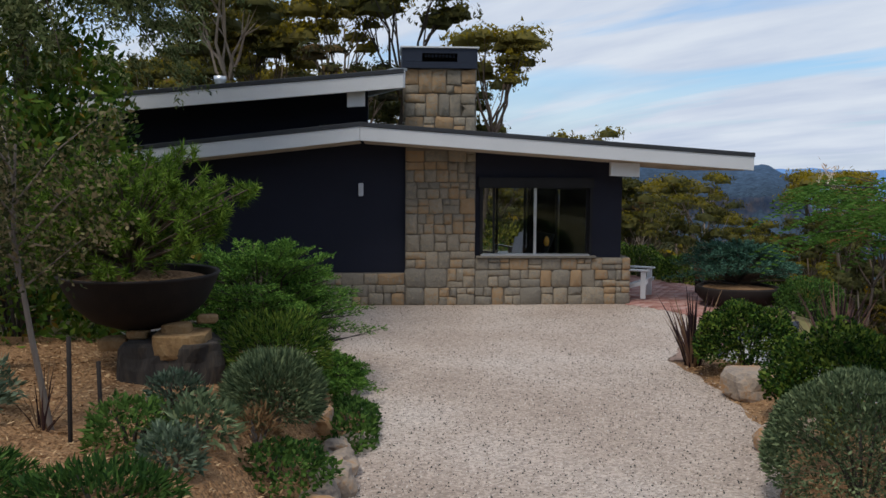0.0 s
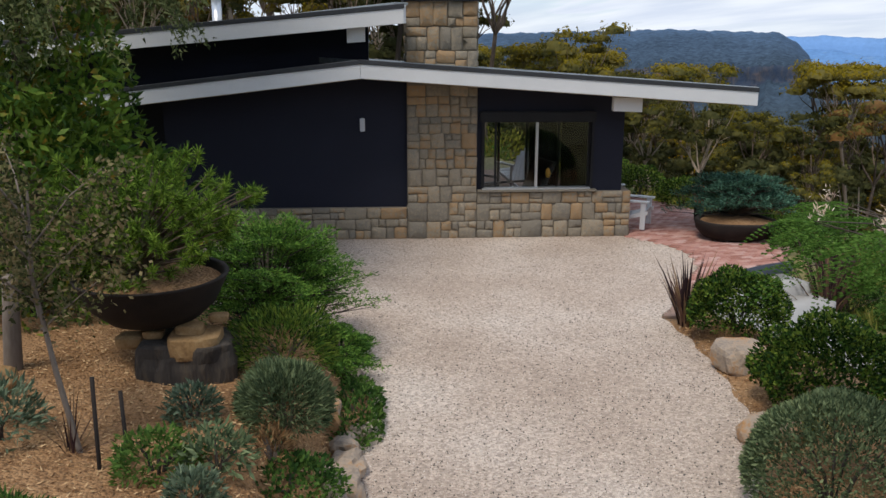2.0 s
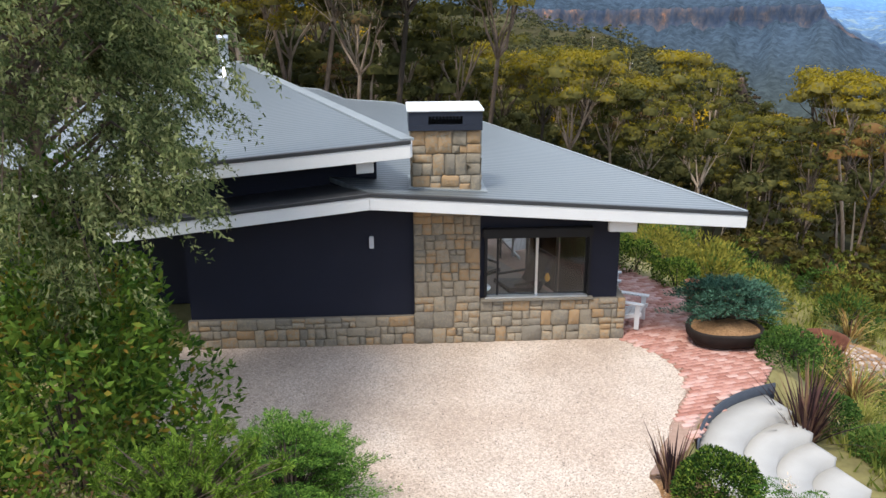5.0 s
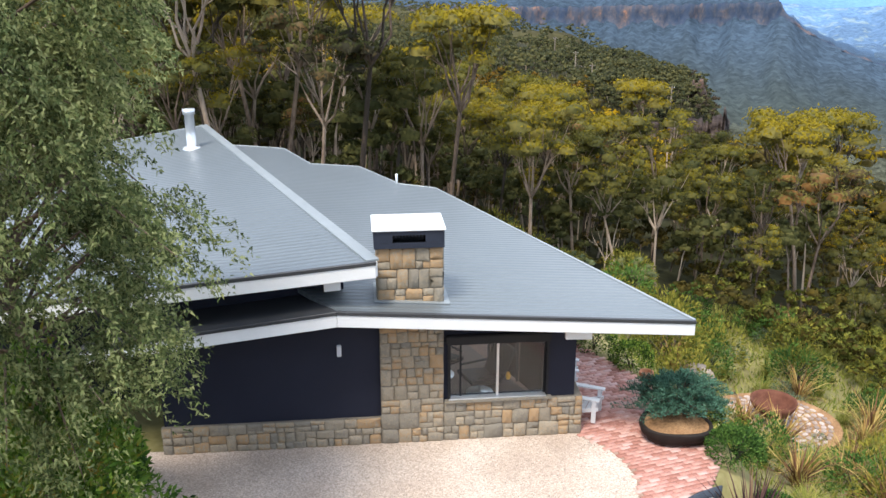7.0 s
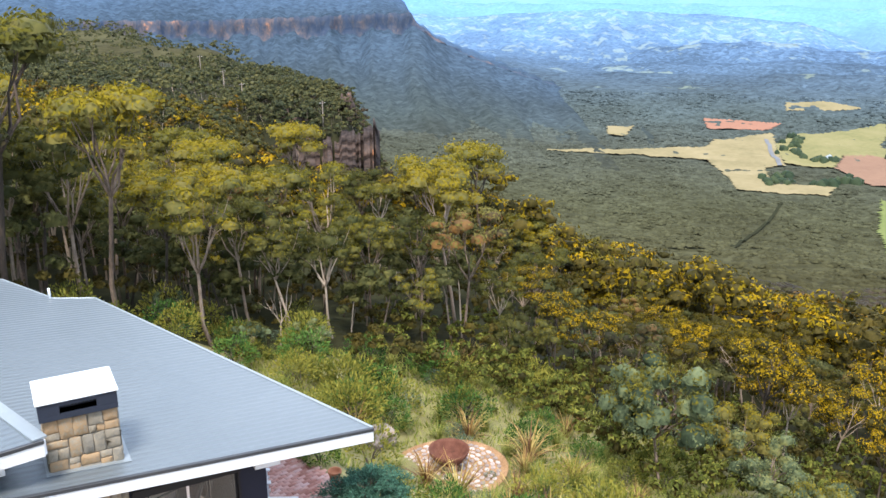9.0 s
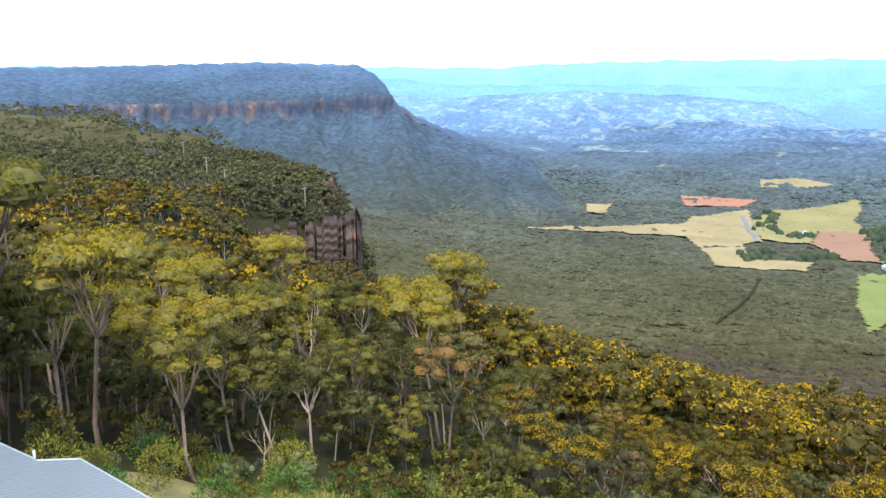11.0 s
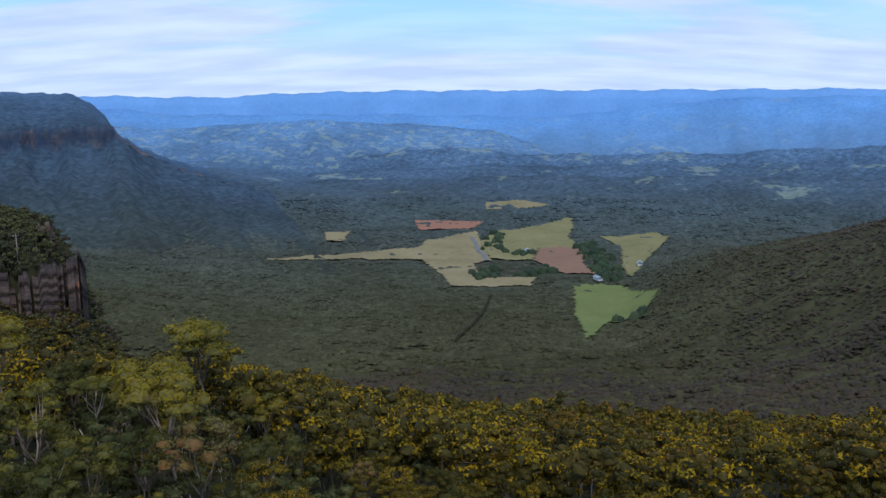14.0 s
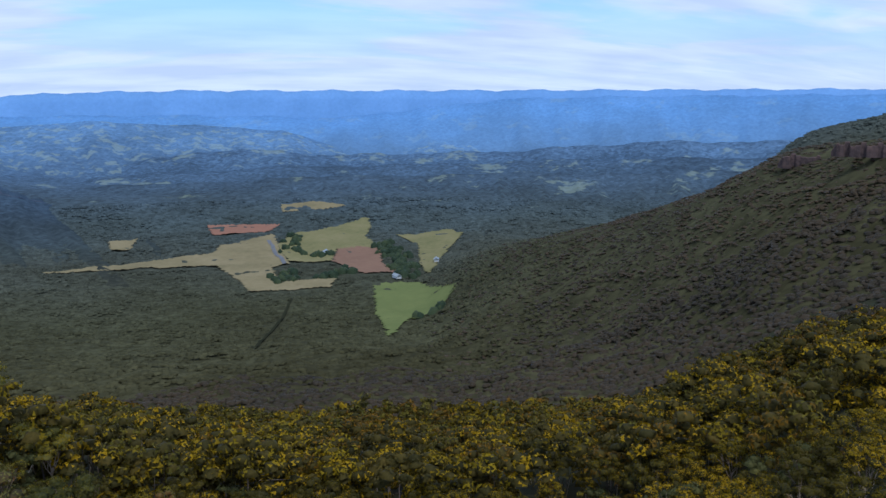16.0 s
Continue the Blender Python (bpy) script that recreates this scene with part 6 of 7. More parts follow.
while count < 150:
    x, y = g.uniform(8.8, 24), g.uniform(-5.5, 18)
    if (x - fire_c[0]) ** 2 + (y - fire_c[1]) ** 2 < 7 or x < pad_right(y) + 1.3 or (y > 12 and x < 6 + y * 0.2):
        continue
    w = g.choice([0, 1, 2, 0, 1, 2, 3, 5, 6, 7, 5])
    place(kinds[int(w)], x, y, float(g.uniform(0.7, 1.3)))
    count += 1
count = 0
while count < 40:
    x, y = g.uniform(2.5, 14), g.uniform(12.5, 24)
    if x < 4.2 and y < 16:
        continue
    place(kinds[int(g.choice([5, 6, 5, 7]))], x, y, float(g.uniform(0.7, 1.3)))
    count += 1

# fine grass between the slope plants
gq = np.random.default_rng(150)
n = 26000
sx, sy = gq.uniform(8.2, 26, n), gq.uniform(-6, 20, n)
ok = (sx > pad_right(sy) + 0.9) & ((sx - fire_c[0]) ** 2 + (sy - fire_c[1]) ** 2 > 4.2) & ((sy < 11) | (sx > 4 + sy * 0.3)) & (wave(sx, sy, 4.5, 9) > -0.45)
sx, sy = sx[ok], sy[ok]
v, f = leaves(np.stack([sx, sy, ground_z(sx, sy) - 0.04], 1), np.stack([gq.normal(0, 0.35, len(sx)), gq.normal(0, 0.35, len(sx)), np.ones(len(sx))], 1), 0.30, 0.055, gq, 0.25, fold=False)
tagged(new("slope_grass", raw("slope_grass", v, f, L_tussock)), "rough yellow-green grass over the slope", "grass", kind="stuff")

# ---- near forest: single trees ----
G = []
for k in range(7):
    G.append(plant("gum_tree", "slender gum tree with a domed olive and yellow crown", "tree", (0, 0, -80), gum(200 + k, 8.0, 21, 84, L_gum, M_bark, leaf=0.15, spread=0.27, fork=(0.5, 0.42, 0.58)[k % 3], tips=L_gum_top, sides=5), "hillside gum trees"))
for k in range(3):
    G.append(plant("gum_tree", "gum tree with thin brownish foliage and pale limbs", "tree", (0, 0, -80), gum(210 + k, 8.0, 16, 80, L_gum_brown, M_bark, leaf=0.16, spread=0.28, fork=0.48, tips=L_gum, sides=5), "hillside gum trees"))
for k in range(2):
    G.append(plant("gum_tree", "bushy blue-green gum tree with leaves low down", "tree", (0, 0, -80), gum(215 + k, 8.0, 30, 110, (L_gum_blue, L_gum)[k], M_bark, leaf=0.16, spread=0.34, fork=0.22, drop=0.25, tall=0.85, tips=(L_gum_blue, L_gum_top)[k], puff=0.085), "hillside gum trees"))
G.append(plant("gum_tree", "dead pale leafless gum tree", "tree", (0, 0, -80), gum(220, 8.0, 12, 6, L_gum_brown, M_bark, leaf=0.15), "hillside gum trees"))
G.append(plant("gum_tree", "dense bushy young gum tree with yellow-green tips", "tree", (0, 0, -80), gum(231, 8.0, 46, 100, L_gum_blue, M_bark, leaf=0.17, spread=0.37, fork=0.3, drop=0.16, tall=0.9, tips=L_gum_top, puff=0.095), "hillside gum trees"))
for k in range(4):
    G.append(plant("gum_tree", "gum tree with a golden domed crown", "tree", (0, 0, -80), gum(240 + k, 8.0, 22, 80, L_mid, M_bark, leaf=0.15, spread=0.29, fork=(0.5, 0.42, 0.55, 0.36)[k], tips=(L_gold_top, L_gold_top, L_gold_top, L_gum_top)[k], sides=5), "hillside gum trees"))
g = np.random.default_rng(301)
spots = []


def tree_height(a):
    return float(np.interp(a, [-25, -9, -1, 3, 6, 9, 20, 30, 50, 70, 92], [10, 9.6, 9.2, 8.2, 7.0, 6.2, 6.0, 6.2, 6.7, 7.2, 7.6]))


def grow(x, y, h, k=None):
    spots.append((x, y))
    if k is None:
        k = int(g.choice(13, p=[.105] * 7 + [.05] * 3 + [.04] * 2 + [.035]))
        if math.degrees(math.atan2(x - OX, y - OY)) > 28 + 16 * g.random() and k < 9:
            k = 14 + k % 4
    place(G[k], x, y, h / 8.0)


# trees that stand out on their own
for x, y, h, k in ((13.0, 22.4, 7.0, 1), (17.0, 27.8, 8.5, 3), (20.4, 22.2, 6.6, 0), (20.7, 3.9, 6.0, 13), (24.6, 2.6, 4.6, 10), (23.0, -0.6, 4.6, 13), (25.6, 0.4, 4.2, 10), (27.0, 5.5, 5.0, 11), (12.3, 17.3, 4.2, 10), (9.6, 18.2, 3.0, 13), (23.0, 17.0, 6.6, 11), (4.2, 24.6, 10.2, 4), (1.2, 27.0, 10.5, 0), (-3.0, 24.5, 12.5, 5), (-6.5, 27.0, 11.5, 2), (7.3, 23.2, 4.2, 10), (26.5, 12.0, 5.5, 9), (24.5, 8.0, 4.6, 12), (6.5, 30.0, 7.5, 6)):
    grow(x, y, h, k)
tries = 0
while len(spots) < 295 and tries < 20000:
    tries += 1
    a, r = g.uniform(-21, 92), math.sqrt(g.uniform(36 ** 2, 66 ** 2))
    if 30 < a and r < 30 + (a - 30) * 0.05:
        continue
    x, y = OX + r * math.sin(radians(a)), OY + r * math.cos(radians(a))
    if any((x - p) ** 2 + (y - q) ** 2 < 1.8 ** 2 for p, q in spots):
        continue
    grow(x, y, tree_height(a) * float(g.uniform(0.7, 1.12)))


# ---- wider forest as one growth each ----
def lite_trees(name, xs, ys, hs, seed, clumps, per, leaf, material, label, trunks=True, squash=0.6, spread=0.26, tips=None, puff=0.135):
    g = np.random.default_rng(seed)
    n = len(xs)
    zs = ground_z(xs, ys)
    pv, hv, mid, girth = [], [], [], []
    tv, tf, base = [], [], 0
    for x, y, z, h in zip(xs, ys, zs, hs):
        c = np.stack([g.normal(0, spread * h * 0.55, clumps), g.normal(0, spread * h * 0.55, clumps), np.zeros(clumps)], 1)
        wide = np.hypot(c[:, 0], c[:, 1]) / (spread * h)
        c[:, 2] = h * np.clip(0.93 - 0.24 * wide * g.uniform(0.6, 1.3, clumps) - 0.22 * g.random(clumps) ** 2, 0.48, 0.95)
        d = g.normal(0, 1, (clumps, per, 3))
        d /= np.linalg.norm(d, axis=2, keepdims=True)
        d[..., 2] = np.abs(d[..., 2]) * 1.15 - 0.15
        s = (h * puff * g.uniform(0.75, 1.25, clumps))[:, None, None]
        p = c[:, None] + d * s * np.array([1, 1, squash])
        pv.append((p + np.array([x, y, z])).reshape(-1, 3))
        hv.append(d.reshape(-1, 3))
        mid.append(c + np.array([x, y, z]))
        girth.append(s[:, 0, 0] * 0.80)
        if trunks:
            e = c[g.integers(0, clumps)]
            w = h * 0.014
            q = np.array([[x - w, y, z - 0.5], [x + w, y, z - 0.5], [x + w * .5 + e[0] * .5, y + e[1] * .5, z + h * .5], [x - w * .5 + e[0] * .5, y + e[1] * .5, z + h * .5],
                          [x + e[0] + w * .2, y + e[1], z + e[2]], [x + e[0] - w * .2, y + e[1], z + e[2]]])
            tv.append(q)
            tf += [(base, base + 1, base + 2, base + 3), (base + 3, base + 2, base + 4, base + 5)]
            base += 6
    ob = tagged(new(name), label, "forest", kind="stuff")
    hv = np.concatenate(hv)
    v, f = shingle(np.concatenate(pv), hv, leaf * 1.15, leaf * 0.8, g, 0.3)
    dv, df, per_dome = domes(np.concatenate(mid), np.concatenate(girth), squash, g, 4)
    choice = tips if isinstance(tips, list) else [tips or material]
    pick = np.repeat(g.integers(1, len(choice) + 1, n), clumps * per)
    # upward leaves coloured as lit tops, lower leaves and inner domes left dark
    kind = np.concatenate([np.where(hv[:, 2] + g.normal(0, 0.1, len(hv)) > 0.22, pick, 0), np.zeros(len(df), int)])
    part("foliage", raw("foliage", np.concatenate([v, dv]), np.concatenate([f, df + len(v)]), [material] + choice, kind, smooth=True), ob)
    if trunks:
        part("trunks", raw("trunks", np.concatenate(tv), np.array(tf), M_bark_mix), ob)
    return ob


def scatter(seed, n, a0, a1, r0, r1, keep=None):
    g = np.random.default_rng(seed)
    a = np.radians(g.uniform(a0, a1, n))
    r = np.sqrt(g.uniform(r0 ** 2, r1 ** 2, n))
    x, y = OX + r * np.sin(a), OY + r * np.cos(a)
    if keep is not None:
        k = keep(x, y, np.degrees(a), r)
        x, y, a, r = x[k], y[k], a[k], r[k]
    return x, y, np.degrees(a), r, g


x, y, a, r, gg = scatter(399, 520, -21, 92, 40, 70, lambda x, y, a, r: (a < 32) | (np.sin(x * 7.7 + y * 3.1) > 0.4))
lite_trees("forest_understorey", x, y, np.interp(a, [-20, 0, 5, 10, 15, 93], [9, 9, 6.0, 5.2, 5.0, 5.6]) * gg.uniform(0.5, 1.1, len(x)), 400, 8, 24, 0.2, L_gum, "crowded smaller gums between the hillside trees", tips=L_gum, spread=0.24, puff=0.10)
x, y, a, r, gg = scatter(398, 650, -21, 92, 33, 66, lambda x, y, a, r: (r > 37) | (a > 20))
lite_trees("forest_shrubs", x, y, gg.uniform(1.0, 2.4, len(x)), 397, 3, 28, 0.18, L_mid, "scrubby green undergrowth beneath the gums", trunks=False, squash=0.9, spread=0.5)
x, y, a, r, gg = scatter(396, 520, 24, 70, 24, 46, lambda x, y, a, r: ((x - fire_c[0]) ** 2 + (y - fire_c[1]) ** 2 > 40) & (r > 27 + 6 * np.sin(a)))
lite_trees("slope_scrub", x, y, gg.uniform(0.8, 2.2, len(x)), 395, 3, 30, 0.16, L_mid, "low olive scrub along the forest edge", trunks=False, squash=0.9, spread=0.5, tips=L_yellowgreen)
olive = lambda x, y, a, r: np.sin(x * 12.9898 + y * 78.233) * 43758.5453 % 1.0 < np.interp(a, [0, 30, 45, 60], [0.9, 0.75, 0.38, 0.25])
golden = lambda x, y, a, r: ~olive(x, y, a, r)
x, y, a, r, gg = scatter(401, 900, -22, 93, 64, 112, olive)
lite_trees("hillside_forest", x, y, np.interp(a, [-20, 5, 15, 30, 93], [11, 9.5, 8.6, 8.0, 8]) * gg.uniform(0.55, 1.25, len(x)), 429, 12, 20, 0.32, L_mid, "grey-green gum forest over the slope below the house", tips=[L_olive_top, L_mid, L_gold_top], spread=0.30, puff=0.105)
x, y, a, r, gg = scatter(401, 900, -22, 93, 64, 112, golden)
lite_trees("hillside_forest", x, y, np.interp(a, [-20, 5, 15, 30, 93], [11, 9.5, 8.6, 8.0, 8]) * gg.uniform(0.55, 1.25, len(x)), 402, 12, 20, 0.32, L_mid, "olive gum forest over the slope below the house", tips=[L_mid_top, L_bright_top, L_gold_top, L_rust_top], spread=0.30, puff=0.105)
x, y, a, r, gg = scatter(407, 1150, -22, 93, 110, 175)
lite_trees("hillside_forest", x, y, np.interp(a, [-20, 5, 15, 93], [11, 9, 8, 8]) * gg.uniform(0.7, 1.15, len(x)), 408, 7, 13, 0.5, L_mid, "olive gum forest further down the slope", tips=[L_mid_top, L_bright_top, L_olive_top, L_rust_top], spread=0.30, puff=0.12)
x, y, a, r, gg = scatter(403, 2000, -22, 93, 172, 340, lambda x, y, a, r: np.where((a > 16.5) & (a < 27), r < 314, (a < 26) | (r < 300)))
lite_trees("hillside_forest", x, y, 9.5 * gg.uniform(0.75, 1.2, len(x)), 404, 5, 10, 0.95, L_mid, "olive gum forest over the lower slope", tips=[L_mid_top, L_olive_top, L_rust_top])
x, y, a, r, gg = scatter(427, 420, 14, 27, 262, 326)
lite_trees("hillside_forest", x, y, 8.5 * gg.uniform(0.75, 1.2, len(x)), 428, 6, 8, 0.8, L_mid, "olive gum forest at the foot of the cliff", tips=L_spur, puff=0.12)
x, y, a, r, gg = scatter(405, 1900, -22, 25, 500, 1150)
lite_trees("spur_forest", x, y, 11 * gg.uniform(0.7, 1.2, len(x)), 406, 3, 7, 1.3, L_spur, "grey-green forest on the neighbouring spur", trunks=False)
x, y, a, r, gg = scatter(409, 1700, -4, 25.2, 286, 520, lambda x, y, a, r: (a < 16) | (r > 335))
lite_trees("spur_forest", x, y, 8.0 * gg.uniform(0.6, 1.2, len(x)), 410, 5, 9, 0.9, L_spur, "grey-green forest along the cliff top of the spur", spread=0.36, puff=0.17)
x, y, a, r, gg = scatter(430, 420, 15.5, 25.0, 334, 420)
lite_trees("spur_forest", x, y, 5.5 * gg.uniform(0.6, 1.2, len(x)), 431, 5, 9, 0.8, L_spur, "bushy trees at the edge of the cliff", spread=0.4, puff=0.2)
# trees out of view behind the camera, added to darken the window's reflection
x, y, a, r, gg = scatter(421, 110, 110, 250, 24, 60)
lite_trees("roadside_forest", x, y, 11 * gg.uniform(0.7, 1.2, len(x)), 422, 7, 34, 0.6, L_mid, "unseen gum forest behind the driveway, added for the window reflection")


def lumps(name, xs, ys, sizes, seed, material, label, sides=4, tall=1.0):
    """Crowns far off: low rounded domes of uneven outline, each its own island."""
    g = np.random.default_rng(seed)
    n = len(xs)
    t = np.arange(sides) * 2 * np.pi / sides + g.uniform(0, 6.28, (n, 1))
    rows = []
    for rr, zz in ((1.0, -0.2), (0.74, 0.36)):
        w = sizes[:, None] * rr * g.uniform(0.65, 1.25, (n, sides))
        rows.append(np.stack([np.cos(t) * w, np.sin(t) * w, sizes[:, None] * zz * 0.7 * tall * g.uniform(0.6, 1.4, (n, sides))], 2))
    top = np.stack([sizes * g.normal(0, 0.12, n), sizes * g.normal(0, 0.12, n), sizes * tall * g.uniform(0.36, 0.55, n)], 1)[:, None]
    p = np.concatenate(rows + [top], 1) + np.stack([xs, ys, ground_z(xs, ys) + sizes * 0.06 * tall], 1)[:, None]
    k = np.arange(sides)
    m = (k + 1) % sides
    one = np.concatenate([np.stack([k, m, sides + m], 1), np.stack([k, sides + m, sides + k], 1), np.stack([sides + k, sides + m, np.full(sides, 2 * sides)], 1)])
    f = (one[None] + (np.arange(n) * (2 * sides + 1))[:, None, None]).reshape(-1, 3)
    return tagged(new(name, raw(name, p.reshape(-1, 3), f, material, smooth=True)), label, "forest", kind="stuff")


def wild(x, y, a, r):
    out = np.ones(len(x), bool)
    for p in FIELDS:
        for s in (1.0, 1.013):
            out &= ~inside(OX + (x - OX) * s, OY + (y - OY) * s, p)
    p, q = np.array([816, 704]), np.array([1163, 914])
    d = (q - p) / np.linalg.norm(q - p)
    t = (x - p[0]) * d[0] + (y - p[1]) * d[1]
    s = np.abs(-(x - p[0]) * d[1] + (y - p[1]) * d[0])
    return out & ~((t > 0) & (t < 400) & (s < 9))


x, y, a, r, gg = scatter(411, 1900, 22, 93, 295, 500)
lite_trees("slope_forest", x, y, gg.uniform(6.0, 10.0, len(x)), 412, 4, 6, 1.0, L_slope, "dark forest on the steep slope into the valley", trunks=False, squash=0.7, spread=0.3)
x, y, a, r, gg = scatter(423, 7500, 22, 93, 480, 830)
lumps("slope_forest", x, y, gg.uniform(2.8, 4.6, len(x)), 424, L_slope, "dark forest lower on the slope into the valley")
x, y, a, r, gg = scatter(413, 29000, 22, 93, 780, 1900, wild)
low_wood = a < 62 + 12 * gg.random(len(a))
lumps("valley_forest", x[low_wood], y[low_wood], gg.uniform(3.4, 6.4, int(low_wood.sum())), 414, L_valley, "dark green forest covering the valley floor", tall=0.7)
x, y, a, r, gg = scatter(425, 17000, 60, 93, 760, 1700, lambda x, y, a, r: wild(x, y, a, r) & (a > 60 + 12 * np.random.default_rng(426).random(len(a))))
lumps("ridge_forest", x, y, 2.2 + 3.0 * gg.random(len(x)) ** 1.6, 420, L_slope, "dark brownish forest over the ridge beside the valley", tall=0.55)
x, y, a, r, gg = scatter(415, 12000, 26, 90, 1850, 2600, wild)
lumps("valley_forest", x, y, gg.uniform(5.0, 8.0, len(x)), 416, L_valley, "dark forest at the far end of the valley", tall=0.8)
gg = np.random.default_rng(417)
cx = np.concatenate([np.linspace(p[0], q[0], k) + gg.normal(0, w, k) for p, q, k, w in (((1346, 1077), (1270, 1010), 16, 12), ((1690, 1330), (1520, 1190), 24, 10), ((1700, 1060), (1500, 870), 60, 18), ((1560, 930), (1440, 830), 34, 15), ((1430, 960), (1330, 985), 16, 9), ((1540, 1090), (1500, 1120), 10, 14), ((1185, 618), (1150, 640), 8, 8))])
gg2 = np.random.default_rng(418)
cy = np.concatenate([np.linspace(p[1], q[1], k) + gg2.normal(0, w, k) for p, q, k, w in (((1346, 1077), (1270, 1010), 16, 12), ((1690, 1330), (1520, 1190), 24, 10), ((1700, 1060), (1500, 870), 60, 18), ((1560, 930), (1440, 830), 34, 15), ((1430, 960), (1330, 985), 16, 9), ((1540, 1090), (1500, 1120), 10, 14), ((1185, 618), (1150, 640), 8, 8))])
lumps("creek_trees", cx, cy, gg.uniform(8, 12, len(cx)), 419, L_creek, "dark clumps of trees along the creek and road", sides=7, tall=2.2)
# farm buildings
for x, y, w, turn in ((1528, 1109, 26, 20), (1399, 839, 20, 60), (1560, 838, 16, 30)):
    farm = thing("farmhouse", "small white farmhouse among paddocks", "house", "farmhouses", at=(x, y, float(ground_z(x, y)) + 2))
    farm.rotation_euler = (0, 0, radians(turn))
    part("wall", block("wall", (-w / 2, -5, 0), (w / 2, 5, 5), M_white), farm)
    part("roof", prism("roof", [(-6, 5), (6, 5), (0, 9)], -w / 2 - 1, w / 2 + 1, M_ridgecap, "x"), farm)

# power poles over the spur
pole = thing("power_pole", "tall grey timber power pole standing above the spur trees", "pole", "power poles")
part("shaft", lathe("shaft", [(0.0, 11.5), (0.16, 11.5), (0.24, -0.5)], M_wood_grey, 8), pole)
part("crossarm", block("crossarm", (-1.3, -0.12, 10.6), (1.3, 0.06, 10.8), M_wood_grey, 0.02), pole)
for x in (-1.1, 0.0, 1.1):
    part("insulator", lathe("insulator", [(0.0, 11.05), (0.07, 11.0), (0.09, 10.8)], M_white, 8), pole).location = (x, -0.03, 0)
pole.matrix_basis = pose(110.1, 452.4, float(ground_z(110.1, 452.4)), 0, 0, 15)
for x, y in ((101.8, 374.3), (98.5, 333.6), (121.5, 302.0)):
    copy_thing(pole, pose(x, y, float(ground_z(x, y)), 0, 0, 15))

# ---- chairs and things inside ----
chair = thing("garden_chair", "white painted slatted timber garden chair", "chair", "terrace chairs", at=(5.85, 0.75, 0.02))
for n, a, b in (("arm", (-0.36, -0.42, 0.54), (-0.22, 0.42, 0.57)), ("arm", (0.22, -0.42, 0.54), (0.36, 0.42, 0.57)), ("leg", (-0.33, -0.36, 0.0), (-0.28, -0.26, 0.54)), ("leg", (0.28, -0.36, 0.0), (0.33, -0.26, 0.54)), ("leg", (-0.33, 0.28, 0.0), (-0.28, 0.38, 0.54)), ("leg", (0.28, 0.28, 0.0), (0.33, 0.38, 0.54))):
    part(n, block(n, a, b, M_white, 0.008), chair)
for k in range(5):
    part("seat_slat", prism("seat_slat", [(-0.36 + k * 0.13, 0.36 - k * 0.05), (-0.25 + k * 0.13, 0.32 - k * 0.05), (-0.25 + k * 0.13, 0.34 - k * 0.05), (-0.36 + k * 0.13, 0.38 - k * 0.05)], -0.28, 0.28, M_white, "x"), chair)
for k in range(5):
    x = -0.26 + k * 0.115
    h = 1.0 - 0.06 * abs(k - 2) ** 1.5
    part("back_slat", prism("back_slat", [(0.26, 0.14), (0.28, 0.14), (0.55, h), (0.53, h)], x, x + 0.10, M_white, "x"), chair)
for x in (-0.31, 0.27):
    part("side_rail", prism("side_rail", [(-0.40, 0.30), (-0.40, 0.38), (0.62, 0.06), (0.62, 0.0)], x, x + 0.04, M_white, "x"), chair)
chair.matrix_basis = pose(5.52, 0.74, 0.06, 0, 0, 62)
copy_thing(chair, pose(5.35, 2.15, 0.06, 0, 0, 75))
copy_thing(chair, pose(3.88, 5.75, 0.06, 0, 0, 205))
arm = thing("armchair", "black leather lounge chair inside the window", "chair", "lounge chairs", at=(0, 0, 0))
part("seat", prism("seat", [(-0.42, 0.42), (-0.42, 0.54), (0.36, 0.42), (0.40, 0.30)], -0.38, 0.38, M_dark_seat, "x", 0.03), arm)
part("backrest", prism("backrest", [(0.26, 0.36), (0.40, 0.34), (0.78, 1.10), (0.66, 1.14)], -0.38, 0.38, M_dark_seat, "x", 0.03), arm)
for x in (-0.44, 0.38):
    part("armrest", block("armrest", (x, -0.30, 0.58), (x + 0.06, 0.46, 0.63), M_dark_seat, 0.015), arm)
part("base", lathe("base", [(0.0, 0.40), (0.04, 0.40), (0.04, 0.06), (0.32, 0.03), (0.32, 0.0), (0.0, 0.0)], M_alu, 16), arm)
arm.matrix_basis = pose(3.35, 1.9, 0.1, 0, 0, -70)
copy_thing(arm, pose(2.55, 2.9, 0.1, 0, 0, 35))
lampi = thing("pendant", "small amber glass ornament hanging inside the window", "ornament", at=(3.78, 0.6, 1.16))
part("glass_drop", lathe("glass_drop", [(0.0, 0.11), (0.035, 0.08), (0.06, 0.0), (0.04, -0.07), (0.0, -0.09)], M_orange, 16), lampi)
part("cord", lathe("cord", [(0.0, 1.4), (0.003, 1.4), (0.003, 0.1)], M_black, 5), lampi)

# ---- steps ----
steps = thing("garden_steps", "curved pale concrete steps with dark steel edging", "steps")
SC, SR = (8.2, -5.2), 2.97


